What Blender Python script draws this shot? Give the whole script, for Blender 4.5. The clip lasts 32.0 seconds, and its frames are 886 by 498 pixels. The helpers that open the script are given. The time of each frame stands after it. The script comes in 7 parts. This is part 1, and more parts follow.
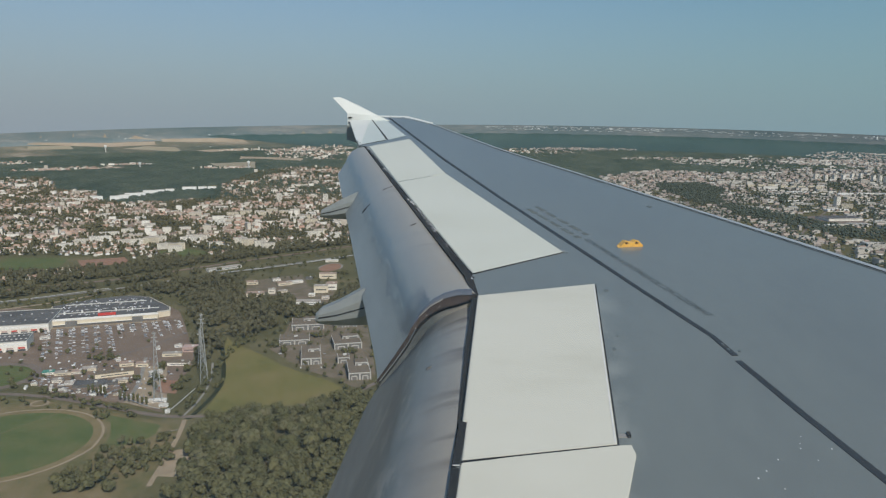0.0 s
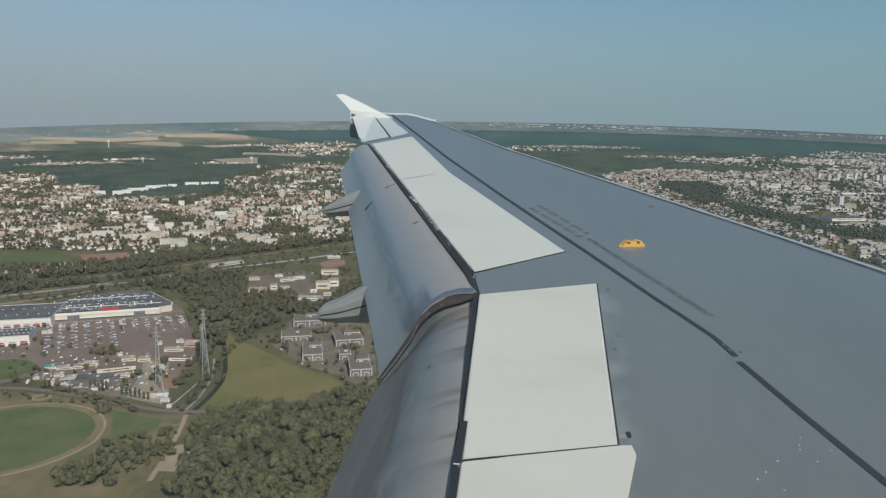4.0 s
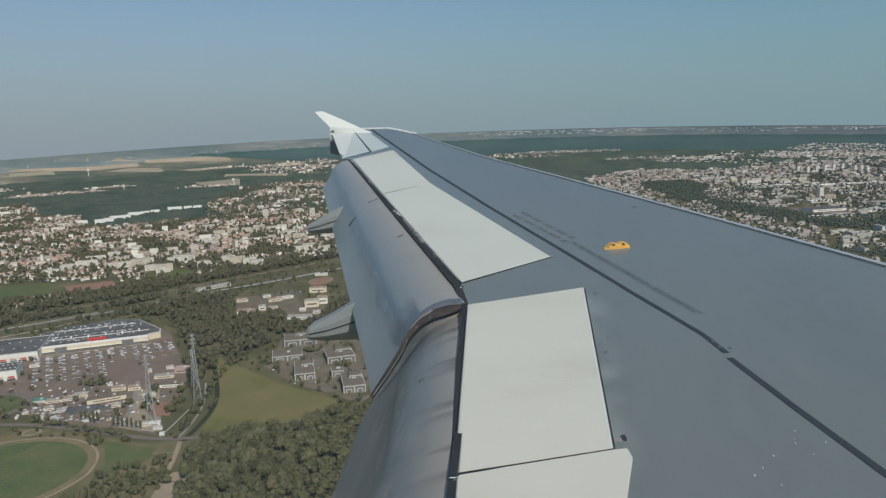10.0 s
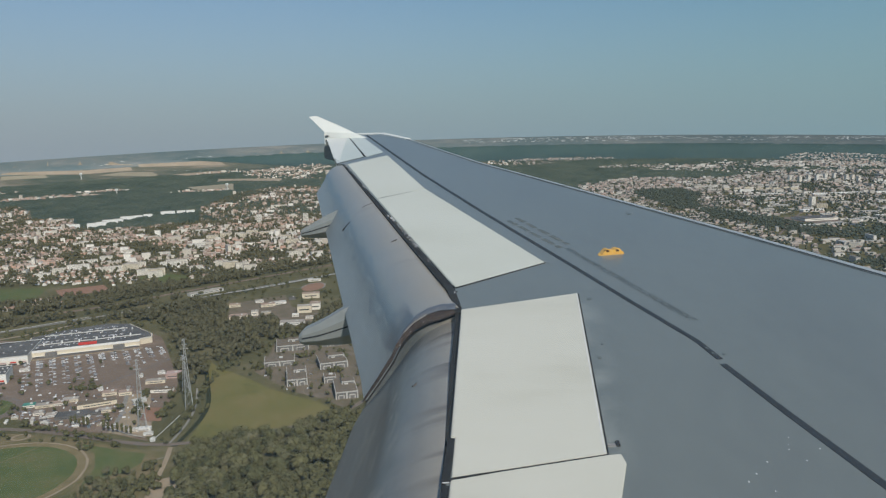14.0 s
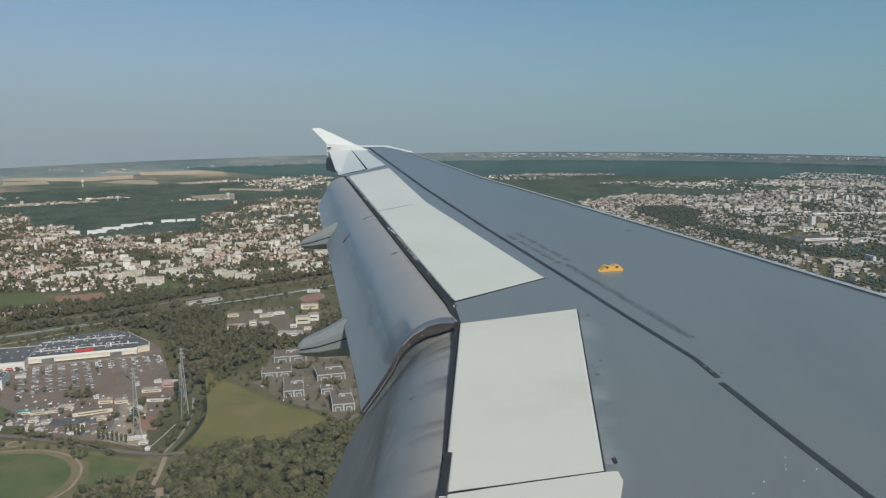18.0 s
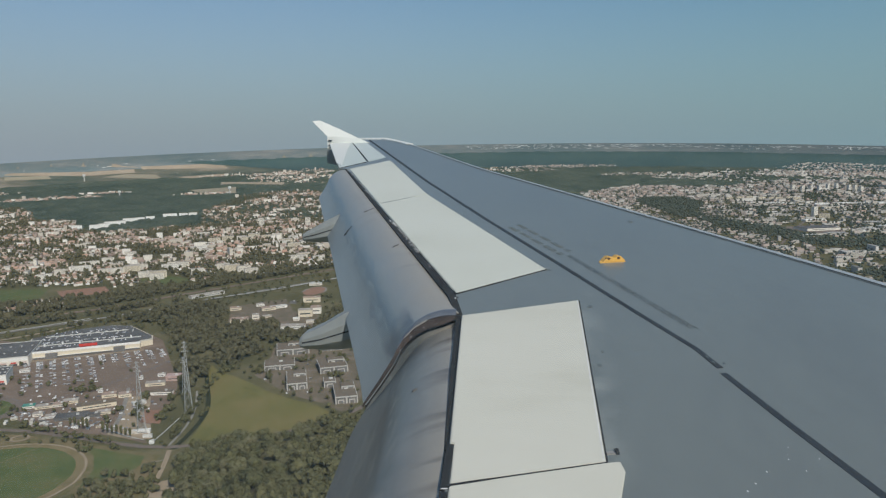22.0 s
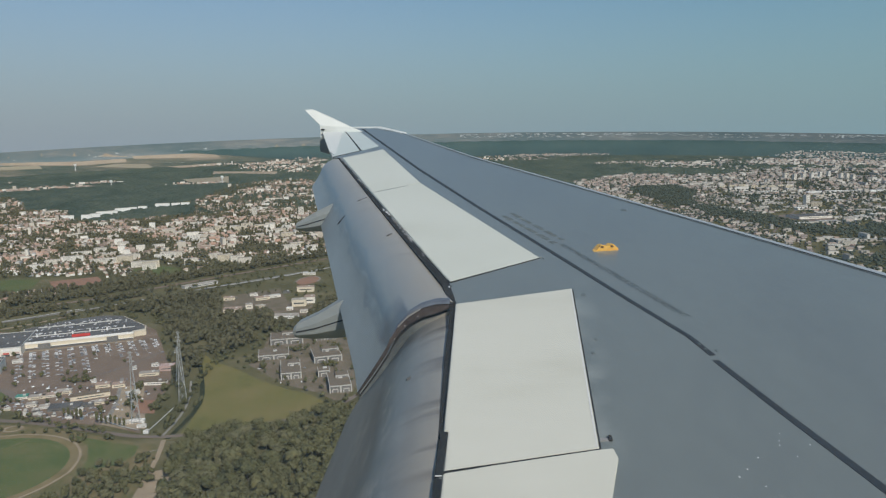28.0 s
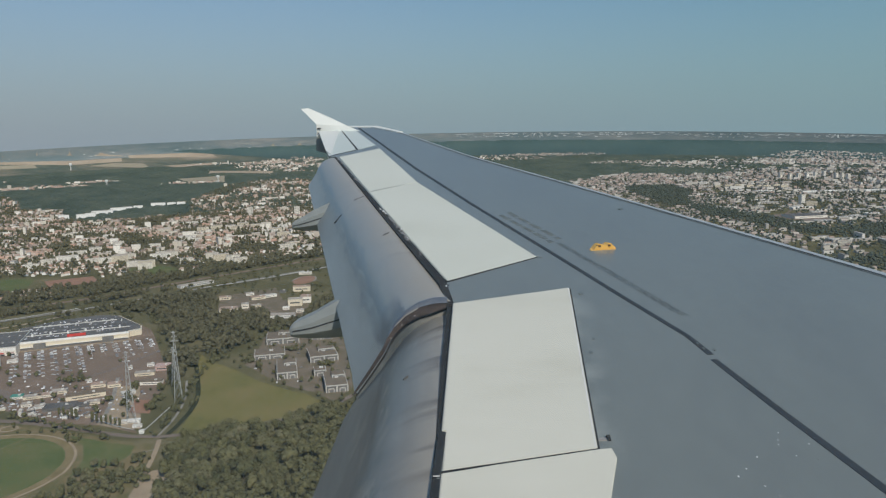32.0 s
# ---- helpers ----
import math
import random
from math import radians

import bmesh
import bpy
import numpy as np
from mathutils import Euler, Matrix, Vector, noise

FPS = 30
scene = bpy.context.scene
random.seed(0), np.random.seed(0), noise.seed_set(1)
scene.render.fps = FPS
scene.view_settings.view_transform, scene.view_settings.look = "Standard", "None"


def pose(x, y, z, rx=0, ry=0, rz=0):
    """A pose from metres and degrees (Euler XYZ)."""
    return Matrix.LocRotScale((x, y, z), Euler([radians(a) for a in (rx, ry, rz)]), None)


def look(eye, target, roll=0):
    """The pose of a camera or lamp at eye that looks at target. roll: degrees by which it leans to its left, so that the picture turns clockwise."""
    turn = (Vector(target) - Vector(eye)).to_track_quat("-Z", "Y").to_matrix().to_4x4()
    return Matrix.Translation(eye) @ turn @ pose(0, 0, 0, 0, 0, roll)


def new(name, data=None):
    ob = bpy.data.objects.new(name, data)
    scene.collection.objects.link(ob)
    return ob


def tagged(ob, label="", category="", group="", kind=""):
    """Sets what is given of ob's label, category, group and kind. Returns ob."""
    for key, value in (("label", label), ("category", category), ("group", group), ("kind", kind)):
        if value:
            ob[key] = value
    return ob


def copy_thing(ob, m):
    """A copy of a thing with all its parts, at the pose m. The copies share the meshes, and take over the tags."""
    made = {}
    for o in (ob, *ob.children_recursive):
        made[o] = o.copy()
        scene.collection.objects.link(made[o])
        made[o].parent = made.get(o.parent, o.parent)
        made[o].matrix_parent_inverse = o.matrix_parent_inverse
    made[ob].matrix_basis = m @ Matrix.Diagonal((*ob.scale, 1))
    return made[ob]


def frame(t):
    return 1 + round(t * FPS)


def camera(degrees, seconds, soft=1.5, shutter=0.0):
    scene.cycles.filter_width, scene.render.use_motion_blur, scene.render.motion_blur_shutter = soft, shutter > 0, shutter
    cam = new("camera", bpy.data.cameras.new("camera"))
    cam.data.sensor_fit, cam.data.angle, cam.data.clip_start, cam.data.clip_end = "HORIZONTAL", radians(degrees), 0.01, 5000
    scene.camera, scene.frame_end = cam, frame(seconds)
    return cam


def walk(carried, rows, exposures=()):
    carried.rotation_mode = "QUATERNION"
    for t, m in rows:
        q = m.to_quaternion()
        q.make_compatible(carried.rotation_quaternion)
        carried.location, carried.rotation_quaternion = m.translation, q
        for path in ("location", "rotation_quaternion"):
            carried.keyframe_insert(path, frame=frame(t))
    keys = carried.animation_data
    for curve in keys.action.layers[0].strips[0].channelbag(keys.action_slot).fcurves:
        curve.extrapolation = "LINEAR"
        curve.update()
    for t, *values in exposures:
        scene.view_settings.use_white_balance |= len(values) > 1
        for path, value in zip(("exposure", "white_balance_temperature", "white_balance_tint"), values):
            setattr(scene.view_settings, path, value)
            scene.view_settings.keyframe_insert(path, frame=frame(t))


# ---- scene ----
EXPO, SUN_AZ_DEG, SUN_EL_DEG = 0.0, 150.0, 42.0
SKY_STRENGTH, SKY_DUST, SKY_HAZE, SUN_STRENGTH = 0.095, 1.0, (3.06, 3.62, 4.12, 1), 3.4
SKY_HAZE_AHEAD = (2.35, 3.55, 3.98, 1)
SKY_TINT, SKY_TINT_AHEAD = (0.83, 0.97, 0.99, 1), (0.61, 0.90, 0.94, 1)
PANE_HAZE = 0.108
# Camera: a phone held at a cabin window behind the wing of an airliner, some 320 m over a valley town.
# World axes: x ahead along the flight, y outboard along the wing, z up; the ground of the valley is z = 0.
CAM_H = 320.0
cam = camera(62.9, 32.0, soft=1.25)
PATH = [  # seconds, x, y, z from the seat, yaw, pitch, roll
    (0, -0.003, -0.014, 0.002, 5.24, -9.55, -0.23),
    (0.5, -0.009, -0.032, 0.013, 5.65, -9.64, -0.23),
    (1, -0.000, -0.041, 0.015, 6.48, -9.29, -0.02),
    (1.5, -0.003, -0.036, 0.010, 6.20, -9.91, -0.59),
    (2, 0.004, -0.010, -0.006, 5.50, -10.71, -0.72),
    (2.5, 0.002, -0.003, -0.009, 5.13, -10.91, -1.05),
    (4.5, -0.004, -0.029, 0.020, 5.47, -9.57, -0.45),
    (5, -0.005, -0.009, 0.015, 4.61, -10.09, 0.05),
    (5.5, 0.004, 0.003, -0.001, 4.62, -10.56, -0.31),
    (6, 0.003, -0.009, 0.013, 5.59, -10.50, -0.02),
    (6.5, 0.006, -0.017, 0.017, 5.70, -10.56, 0.42),
    (7, 0.004, -0.013, 0.011, 5.18, -10.06, 0.53),
    (7.5, 0.003, -0.009, 0.011, 4.98, -10.08, 1.01),
    (8, 0.005, -0.006, 0.003, 4.55, -10.39, 1.23),
    (8.5, 0.007, -0.004, 0.011, 4.36, -10.48, 1.56),
    (9, 0.003, -0.000, 0.009, 4.42, -9.50, 1.47),
    (9.5, 0.003, -0.011, 0.010, 4.30, -8.85, 1.75),
    (10, 0.007, -0.006, 0.016, 3.95, -8.92, 2.25),
    (10.5, -0.000, -0.002, 0.007, 3.74, -9.05, 1.93),
    (11, -0.000, 0.001, 0.003, 3.69, -9.21, 2.11),
    (11.5, 0.001, 0.002, 0.001, 3.78, -8.66, 2.00),
    (12, -0.002, -0.015, 0.016, 3.75, -8.15, 1.92),
    (12.5, 0.003, -0.006, 0.007, 3.60, -8.11, 1.82),
    (13, 0.000, -0.000, 0.000, 3.32, -8.35, 1.68),
    (13.5, 0.002, 0.003, -0.003, 3.32, -8.48, 1.78),
    (14, 0.002, 0.005, 0.002, 3.50, -8.43, 1.79),
    (14.5, 0.002, -0.004, 0.005, 3.81, -8.28, 1.67),
    (16.5, 0.003, -0.006, 0.007, 3.59, -8.11, 1.41),
    (17, 0.003, -0.001, 0.003, 3.50, -8.14, 1.17),
    (17.5, 0.000, -0.004, 0.002, 3.54, -7.65, 0.89),
    (18, -0.000, -0.010, 0.007, 3.62, -7.38, 0.79),
    (18.5, 0.003, -0.013, 0.004, 3.89, -7.37, 1.10),
    (19, -0.000, -0.018, 0.017, 4.03, -7.47, 1.22),
    (19.5, 0.003, -0.024, 0.013, 3.92, -7.63, 1.43),
    (20, 0.005, -0.006, 0.011, 3.86, -7.85, 1.34),
    (20.5, 0.002, -0.008, 0.008, 3.65, -7.87, 1.30),
    (21, 0.001, -0.009, 0.007, 3.59, -7.87, 1.29),
    (21.5, -0.001, -0.009, 0.007, 3.68, -7.92, 1.16),
    (22, 0.004, -0.000, 0.003, 3.72, -7.98, 1.15),
    (22.5, 0.001, -0.009, 0.002, 3.80, -8.00, 1.09),
    (23, 0.004, 0.004, -0.003, 3.64, -8.19, 0.94),
    (23.5, -0.002, 0.001, -0.003, 3.54, -8.46, 0.92),
    (24, 0.000, 0.006, 0.004, 3.50, -8.76, 1.06),
    (24.5, 0.003, 0.004, 0.009, 3.40, -8.64, 1.08),
    (25, -0.000, 0.003, 0.005, 3.27, -8.38, 1.16),
    (25.5, -0.002, -0.001, 0.001, 3.19, -8.15, 1.04),
    (26, -0.004, 0.001, 0.004, 3.11, -8.52, 1.19),
    (26.5, 0.001, 0.009, 0.003, 3.14, -8.78, 1.16),
    (28.5, 0.005, -0.004, -0.000, 3.21, -8.91, 1.27),
    (29, 0.007, 0.007, -0.003, 3.07, -9.08, 1.41),
    (29.5, 0.000, 0.014, -0.009, 3.09, -9.07, 1.29),
    (30, -0.001, 0.006, 0.001, 3.19, -9.14, 1.36),
    (30.5, 0.004, 0.009, -0.001, 3.16, -9.18, 1.42),
    (31, -0.002, 0.003, 0.004, 3.04, -9.40, 1.57),
    (31.5, 0.001, 0.011, -0.005, 3.06, -9.17, 1.33),
    (32, -0.004, 0.016, -0.005, 2.90, -8.90, 1.20),
]
walk(cam, [(t, pose(x, y, CAM_H + z, 90 + pitch, roll, yaw)) for t, x, y, z, yaw, pitch, roll in PATH],
     [(t, EXPO + e) for t, e in ((0.0, 0.03), (5.0, 0.05), (9.0, -0.04), (12.8, 0.0), (17.0, 0.06), (20.0, 0.0), (23.0, -0.02), (28.0, 0.03), (32.0, 0.0))])

# ---- light: a hazy late-morning sun behind and to the right ----
SUN_AZ, SUN_EL = radians(SUN_AZ_DEG), radians(SUN_EL_DEG)  # azimuth clockwise from +y
world = bpy.data.worlds.new("sky")
scene.world = world
world.use_nodes = True
wn, wl = world.node_tree.nodes, world.node_tree.links
sky = wn.new("ShaderNodeTexSky")
sky.sky_type, sky.sun_disc = "NISHITA", False
sky.sun_elevation, sky.sun_rotation = SUN_EL, SUN_AZ
sky.altitude, sky.air_density, sky.dust_density, sky.ozone_density = 300, 1.0, SKY_DUST, 2.5
coord = wn.new("ShaderNodeTexCoord")
split = wn.new("ShaderNodeSeparateXYZ")
wl.new(coord.outputs["Generated"], split.inputs[0])
veil = wn.new("ShaderNodeMapRange")  # haze thins with height above the skyline
veil.interpolation_type = "SMOOTHSTEP"
veil.inputs[1].default_value, veil.inputs[2].default_value, veil.inputs[3].default_value, veil.inputs[4].default_value = -0.02, 0.30, 0.97, 0.06
wl.new(split.outputs[2], veil.inputs[0])
tint = wn.new("ShaderNodeMix")
tint.data_type, tint.blend_type = "RGBA", "MULTIPLY"
tint.inputs[0].default_value = 1.0
wl.new(sky.outputs[0], tint.inputs[6])
haze = wn.new("ShaderNodeMix")
haze.data_type = "RGBA"
side = wn.new("ShaderNodeMapRange")  # the haze is warmer over the plain astern, clearer ahead
side.inputs[1].default_value, side.inputs[2].default_value = -0.6, 0.5
wl.new(split.outputs[0], side.inputs[0])
hue = wn.new("ShaderNodeMix")
hue.data_type = "RGBA"
hue.inputs[6].default_value, hue.inputs[7].default_value = SKY_HAZE, SKY_HAZE_AHEAD
wl.new(side.outputs[0], hue.inputs[0])
wl.new(hue.outputs[2], haze.inputs[7])
clear, shade = wn.new("ShaderNodeMapRange"), wn.new("ShaderNodeMix")
clear.inputs[1].default_value, clear.inputs[2].default_value = -0.25, 0.35
wl.new(split.outputs[0], clear.inputs[0])
shade.data_type = "RGBA"
shade.inputs[6].default_value, shade.inputs[7].default_value = SKY_TINT, SKY_TINT_AHEAD
wl.new(clear.outputs[0], shade.inputs[0])
wl.new(shade.outputs[2], tint.inputs[7])
wl.new(veil.outputs[0], haze.inputs[0])
wl.new(tint.outputs[2], haze.inputs[6])
wl.new(haze.outputs[2], wn["Background"].inputs[0])
wn["Background"].inputs[1].default_value = SKY_STRENGTH
sun = new("sun", bpy.data.lights.new("sun", "SUN"))
sun.data.energy, sun.data.angle, sun.data.color = SUN_STRENGTH, radians(0.6), (1.0, 0.93, 0.82)
sun.matrix_world = look((0, 0, 0), (-math.sin(SUN_AZ) * math.cos(SUN_EL), -math.cos(SUN_AZ) * math.cos(SUN_EL), -math.sin(SUN_EL)))

# ---- materials ----
def rgba(c):
    return (*c, 1.0)


def surface(name, stops, scale=1.0, rough=0.7, metal=0.0, bump=0.0, fine=None, island=0.0, by_object=0.0, stretch=(1, 1, 1), spec=0.5):
    """A node material: a colour ramp over two scales of noise, with relief; island / by_object: how far pieces differ."""
    m = bpy.data.materials.new(name)
    m.use_nodes = True
    n, l = m.node_tree.nodes, m.node_tree.links
    b = n["Principled BSDF"]
    geo = n.new("ShaderNodeNewGeometry")
    mp = n.new("ShaderNodeMapping")
    mp.inputs["Scale"].default_value = stretch
    l.new(geo.outputs["Position"], mp.inputs[0])
    big, small = n.new("ShaderNodeTexNoise"), n.new("ShaderNodeTexNoise")
    big.inputs["Scale"].default_value, big.inputs["Detail"].default_value = scale, 4
    small.inputs["Scale"].default_value, small.inputs["Detail"].default_value = fine or scale * 9, 3
    for t in (big, small):
        l.new(mp.outputs[0], t.inputs["Vector"])
    add = n.new("ShaderNodeMath")
    add.operation = "MULTIPLY_ADD"
    add.inputs[1].default_value = 0.35
    l.new(small.outputs[0], add.inputs[0])
    half = n.new("ShaderNodeMath")
    half.operation = "MULTIPLY"
    half.inputs[1].default_value = 0.65
    l.new(big.outputs[0], half.inputs[0])
    l.new(half.outputs[0], add.inputs[2])
    fac = add
    for amount, socket in ((island, geo.outputs["Random Per Island"]), (by_object, n.new("ShaderNodeObjectInfo").outputs["Random"])):
        if amount:
            mix = n.new("ShaderNodeMix")
            mix.inputs[0].default_value = amount
            l.new(fac.outputs[0], mix.inputs[2])
            l.new(socket, mix.inputs[3])
            fac = mix
    ramp = n.new("ShaderNodeValToRGB")
    el = ramp.color_ramp.elements
    lo, hi = (0.33, 0.67) if not (island or by_object) else (0.06, 0.94)
    for i, c in enumerate(stops):
        at = lo + (hi - lo) * i / max(1, len(stops) - 1)
        e = el[i] if i < 2 else el.new(at)
        e.position, e.color = at, rgba(c)
    l.new(fac.outputs[0], ramp.inputs[0])
    l.new(ramp.outputs[0], b.inputs["Base Color"])
    b.inputs["Roughness"].default_value, b.inputs["Metallic"].default_value = rough, metal
    b.inputs["Specular IOR Level"].default_value = spec
    if bump:
        bp = n.new("ShaderNodeBump")
        bp.inputs["Strength"].default_value, bp.inputs["Distance"].default_value = bump, 0.5 / scale
        l.new(small.outputs[0], bp.inputs["Height"])
        l.new(bp.outputs[0], b.inputs["Normal"])
    return m


M = {}
# the airliner
M["wing_grey"] = surface("wing_grey", [(0.149, 0.168, 0.170), (0.165, 0.187, 0.186), (0.179, 0.202, 0.199)], 0.7, 0.30, 0.0, 0.015, 9, stretch=(1, 0.35, 1))
M["spoiler_white"] = surface("spoiler_white", [(0.570, 0.562, 0.485), (0.626, 0.620, 0.545), (0.650, 0.644, 0.572)], 0.9, 0.5, 0.0, 0.01, 7, stretch=(0.5, 1.4, 1))
M["spoiler_cool"] = surface("spoiler_cool", [(0.560, 0.572, 0.502), (0.608, 0.623, 0.555), (0.632, 0.648, 0.585)], 0.9, 0.5, 0.0, 0.01, 7, stretch=(0.5, 1.4, 1))
M["fence_white"] = surface("fence_white", [(0.68, 0.70, 0.67), (0.75, 0.76, 0.73)], 1.5, 0.45)
M["aileron_white"] = surface("aileron_white", [(0.52, 0.58, 0.56), (0.58, 0.63, 0.61)], 1.2, 0.45)
M["slat_metal"] = surface("slat_metal", [(0.437, 0.470, 0.484), (0.504, 0.529, 0.544)], 2.0, 0.4, 0.3)
M["seal_dark"] = surface("seal_dark", [(0.018, 0.019, 0.021), (0.036, 0.036, 0.037)], 3, 0.85, spec=0.12)
M["flap_slot"] = surface("flap_slot", [(0.085, 0.082, 0.08), (0.14, 0.135, 0.13)], 8, 0.7)
M["letter_worn"] = surface("letter_worn", [(0.092, 0.108, 0.11), (0.125, 0.145, 0.148)], 7, 0.6)
M["gap_dark"] = surface("gap_dark", [(0.02, 0.021, 0.023), (0.05, 0.052, 0.055)], 5, 0.8, spec=0.2)
M["line_black"] = surface("line_black", [(0.018, 0.022, 0.026), (0.03, 0.034, 0.04)], 4, 0.6)
M["letter_grey"] = surface("letter_grey", [(0.055, 0.066, 0.068), (0.075, 0.088, 0.09)], 4, 0.6)
M["faint_grey"] = surface("faint_grey", [(0.125, 0.15, 0.155), (0.15, 0.175, 0.18)], 6, 0.6)
M["hook_yellow"] = surface("hook_yellow", [(0.72, 0.40, 0.07), (0.82, 0.50, 0.12)], 6, 0.5)
M["hole_dark"] = surface("hole_dark", [(0.10, 0.05, 0.015), (0.16, 0.08, 0.02)], 9, 0.7)
M["fairing_grey"] = surface("fairing_grey", [(0.22, 0.24, 0.238), (0.275, 0.295, 0.29)], 1.5, 0.45)
M["bare_metal"] = surface("bare_metal", [(0.30, 0.29, 0.27), (0.42, 0.40, 0.38)], 6, 0.5, 0.4)
M["chip_white"] = surface("chip_white", [(0.6, 0.62, 0.63), (0.8, 0.8, 0.8)], 9, 0.6)
M["chip_dull"] = surface("chip_dull", [(0.22, 0.245, 0.245), (0.27, 0.29, 0.285)], 9, 0.6)
M["skin_white"] = surface("skin_white", [(0.7, 0.71, 0.71), (0.78, 0.78, 0.78)], 0.6, 0.4)
# the country below
M["grass"] = surface("grass", [(0.088, 0.085, 0.042), (0.125, 0.115, 0.058), (0.185, 0.158, 0.092)], 0.012, 0.95, fine=0.11, spec=0.1)
M["meadow"] = surface("meadow", [(0.119, 0.122, 0.045), (0.175, 0.160, 0.060), (0.191, 0.166, 0.068), (0.239, 0.190, 0.089)], 0.014, 0.95, fine=0.11, spec=0.1)
M["lawn"] = surface("lawn", [(0.080, 0.112, 0.043), (0.112, 0.136, 0.054), (0.17, 0.155, 0.074)], 0.022, 0.95, fine=0.2, spec=0.1)
M["park_grass"] = surface("park_grass", [(0.105, 0.112, 0.050), (0.160, 0.140, 0.070), (0.205, 0.165, 0.092), (0.235, 0.19, 0.112)], 0.035, 0.95, fine=0.3, spec=0.1)
M["wheat"] = surface("wheat", [(0.306, 0.248, 0.185), (0.351, 0.287, 0.219), (0.396, 0.331, 0.258)], 0.008, 0.95, fine=0.05, spec=0.1)
M["stubble"] = surface("stubble", [(0.29, 0.26, 0.19), (0.34, 0.30, 0.23)], 0.008, 0.95, fine=0.05, spec=0.1)
M["asphalt"] = surface("asphalt", [(0.170, 0.126, 0.095), (0.207, 0.155, 0.118), (0.260, 0.196, 0.153)], 0.03, 0.9, fine=0.3, spec=0.2)
M["road_pale"] = surface("road_pale", [(0.22, 0.21, 0.19), (0.32, 0.30, 0.27)], 0.05, 0.9, fine=0.5, spec=0.2)
M["dry_grass"] = surface("dry_grass", [(0.165, 0.135, 0.071), (0.220, 0.175, 0.095), (0.264, 0.205, 0.119)], 0.05, 0.95, fine=0.4, spec=0.1)
M["road_grey"] = surface("road_grey", [(0.171, 0.139, 0.117), (0.217, 0.177, 0.150)], 0.05, 0.9, fine=0.5, spec=0.2)
M["gravel_path"] = surface("gravel_path", [(0.293, 0.235, 0.167), (0.390, 0.314, 0.227)], 0.06, 0.95, fine=0.5, spec=0.1)
M["clay_court"] = surface("clay_court", [(0.27, 0.155, 0.11), (0.34, 0.205, 0.145)], 0.04, 0.95, spec=0.1)
M["leaves"] = surface("leaves", [(0.046, 0.048, 0.027), (0.090, 0.090, 0.045), (0.151, 0.142, 0.069), (0.249, 0.207, 0.114)], 0.10, 0.9, bump=0.3, fine=0.9, island=0.2, spec=0.15)
M["leaves_single"] = surface("leaves_single", [(0.035, 0.040, 0.022), (0.072, 0.075, 0.037), (0.122, 0.118, 0.055), (0.155, 0.145, 0.083), (0.223, 0.184, 0.106)], 0.10, 0.9, bump=0.3, fine=0.9, island=0.15, by_object=0.42, spec=0.15)
M["leaves_town"] = surface("leaves_town", [(0.051, 0.050, 0.032), (0.088, 0.085, 0.049), (0.132, 0.119, 0.068), (0.198, 0.165, 0.103)], 0.06, 0.9, fine=0.6, island=0.2, spec=0.12)
# city greens bluer and walls duller: distance haze put into the colours
M["leaves_city_hazed"] = surface("leaves_city_hazed", [(0.044, 0.058, 0.046), (0.064, 0.080, 0.062), (0.088, 0.102, 0.078), (0.12, 0.13, 0.10)], 0.03, 0.9, fine=0.4, island=0.2, spec=0.1)
M["city_wall"] = surface("city_wall", [(0.34, 0.31, 0.28), (0.47, 0.435, 0.39), (0.60, 0.565, 0.52), (0.72, 0.695, 0.655)], 0.2, 0.9, island=0.7, spec=0.15)
M["city_roof"] = surface("city_roof", [(0.17, 0.155, 0.145), (0.26, 0.215, 0.19), (0.34, 0.30, 0.27), (0.38, 0.285, 0.235), (0.45, 0.42, 0.39)], 0.3, 0.9, island=0.75, spec=0.15)
M["city_deck"] = surface("city_deck", [(0.17, 0.165, 0.155), (0.25, 0.24, 0.225), (0.36, 0.35, 0.33), (0.52, 0.51, 0.49)], 0.05, 0.9, island=0.7, spec=0.15)
M["window_dark"] = surface("window_dark", [(0.10, 0.098, 0.095), (0.17, 0.165, 0.155)], 0.4, 0.5, spec=0.25)
# far woods and forest: bluish distance haze mixed into the colours
M["leaves_far_hazed"] = surface("leaves_far_hazed", [(0.038, 0.054, 0.042), (0.055, 0.074, 0.058), (0.074, 0.092, 0.070), (0.093, 0.107, 0.079)], 0.010, 0.95, fine=0.10, spec=0.1)
M["forest_far_hazed"] = surface("forest_far_hazed", [(0.050, 0.088, 0.088), (0.062, 0.102, 0.100), (0.074, 0.114, 0.110)], 0.004, 0.95, fine=0.03, spec=0.05)
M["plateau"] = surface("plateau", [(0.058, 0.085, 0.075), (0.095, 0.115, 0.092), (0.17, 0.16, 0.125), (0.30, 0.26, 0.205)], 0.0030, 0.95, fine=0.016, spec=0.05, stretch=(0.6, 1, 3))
# far plain: paler and bluer, with the haze put into its colour
M["plain_far_hazed"] = surface("plain_far_hazed", [(0.115, 0.161, 0.174), (0.152, 0.193, 0.203), (0.193, 0.221, 0.226), (0.281, 0.282, 0.273)], 0.0035, 0.95, fine=0.02, spec=0.05, stretch=(0.5, 1, 4))
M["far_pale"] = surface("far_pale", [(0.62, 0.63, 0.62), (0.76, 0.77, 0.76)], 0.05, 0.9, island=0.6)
M["bark"] = surface("bark", [(0.06, 0.05, 0.035), (0.10, 0.08, 0.06)], 2, 0.9)
M["render_wall"] = surface("render_wall", [(0.40, 0.34, 0.28), (0.58, 0.52, 0.44), (0.74, 0.69, 0.62), (0.82, 0.79, 0.74)], 0.2, 0.9, island=0.7, by_object=0.0, spec=0.2)
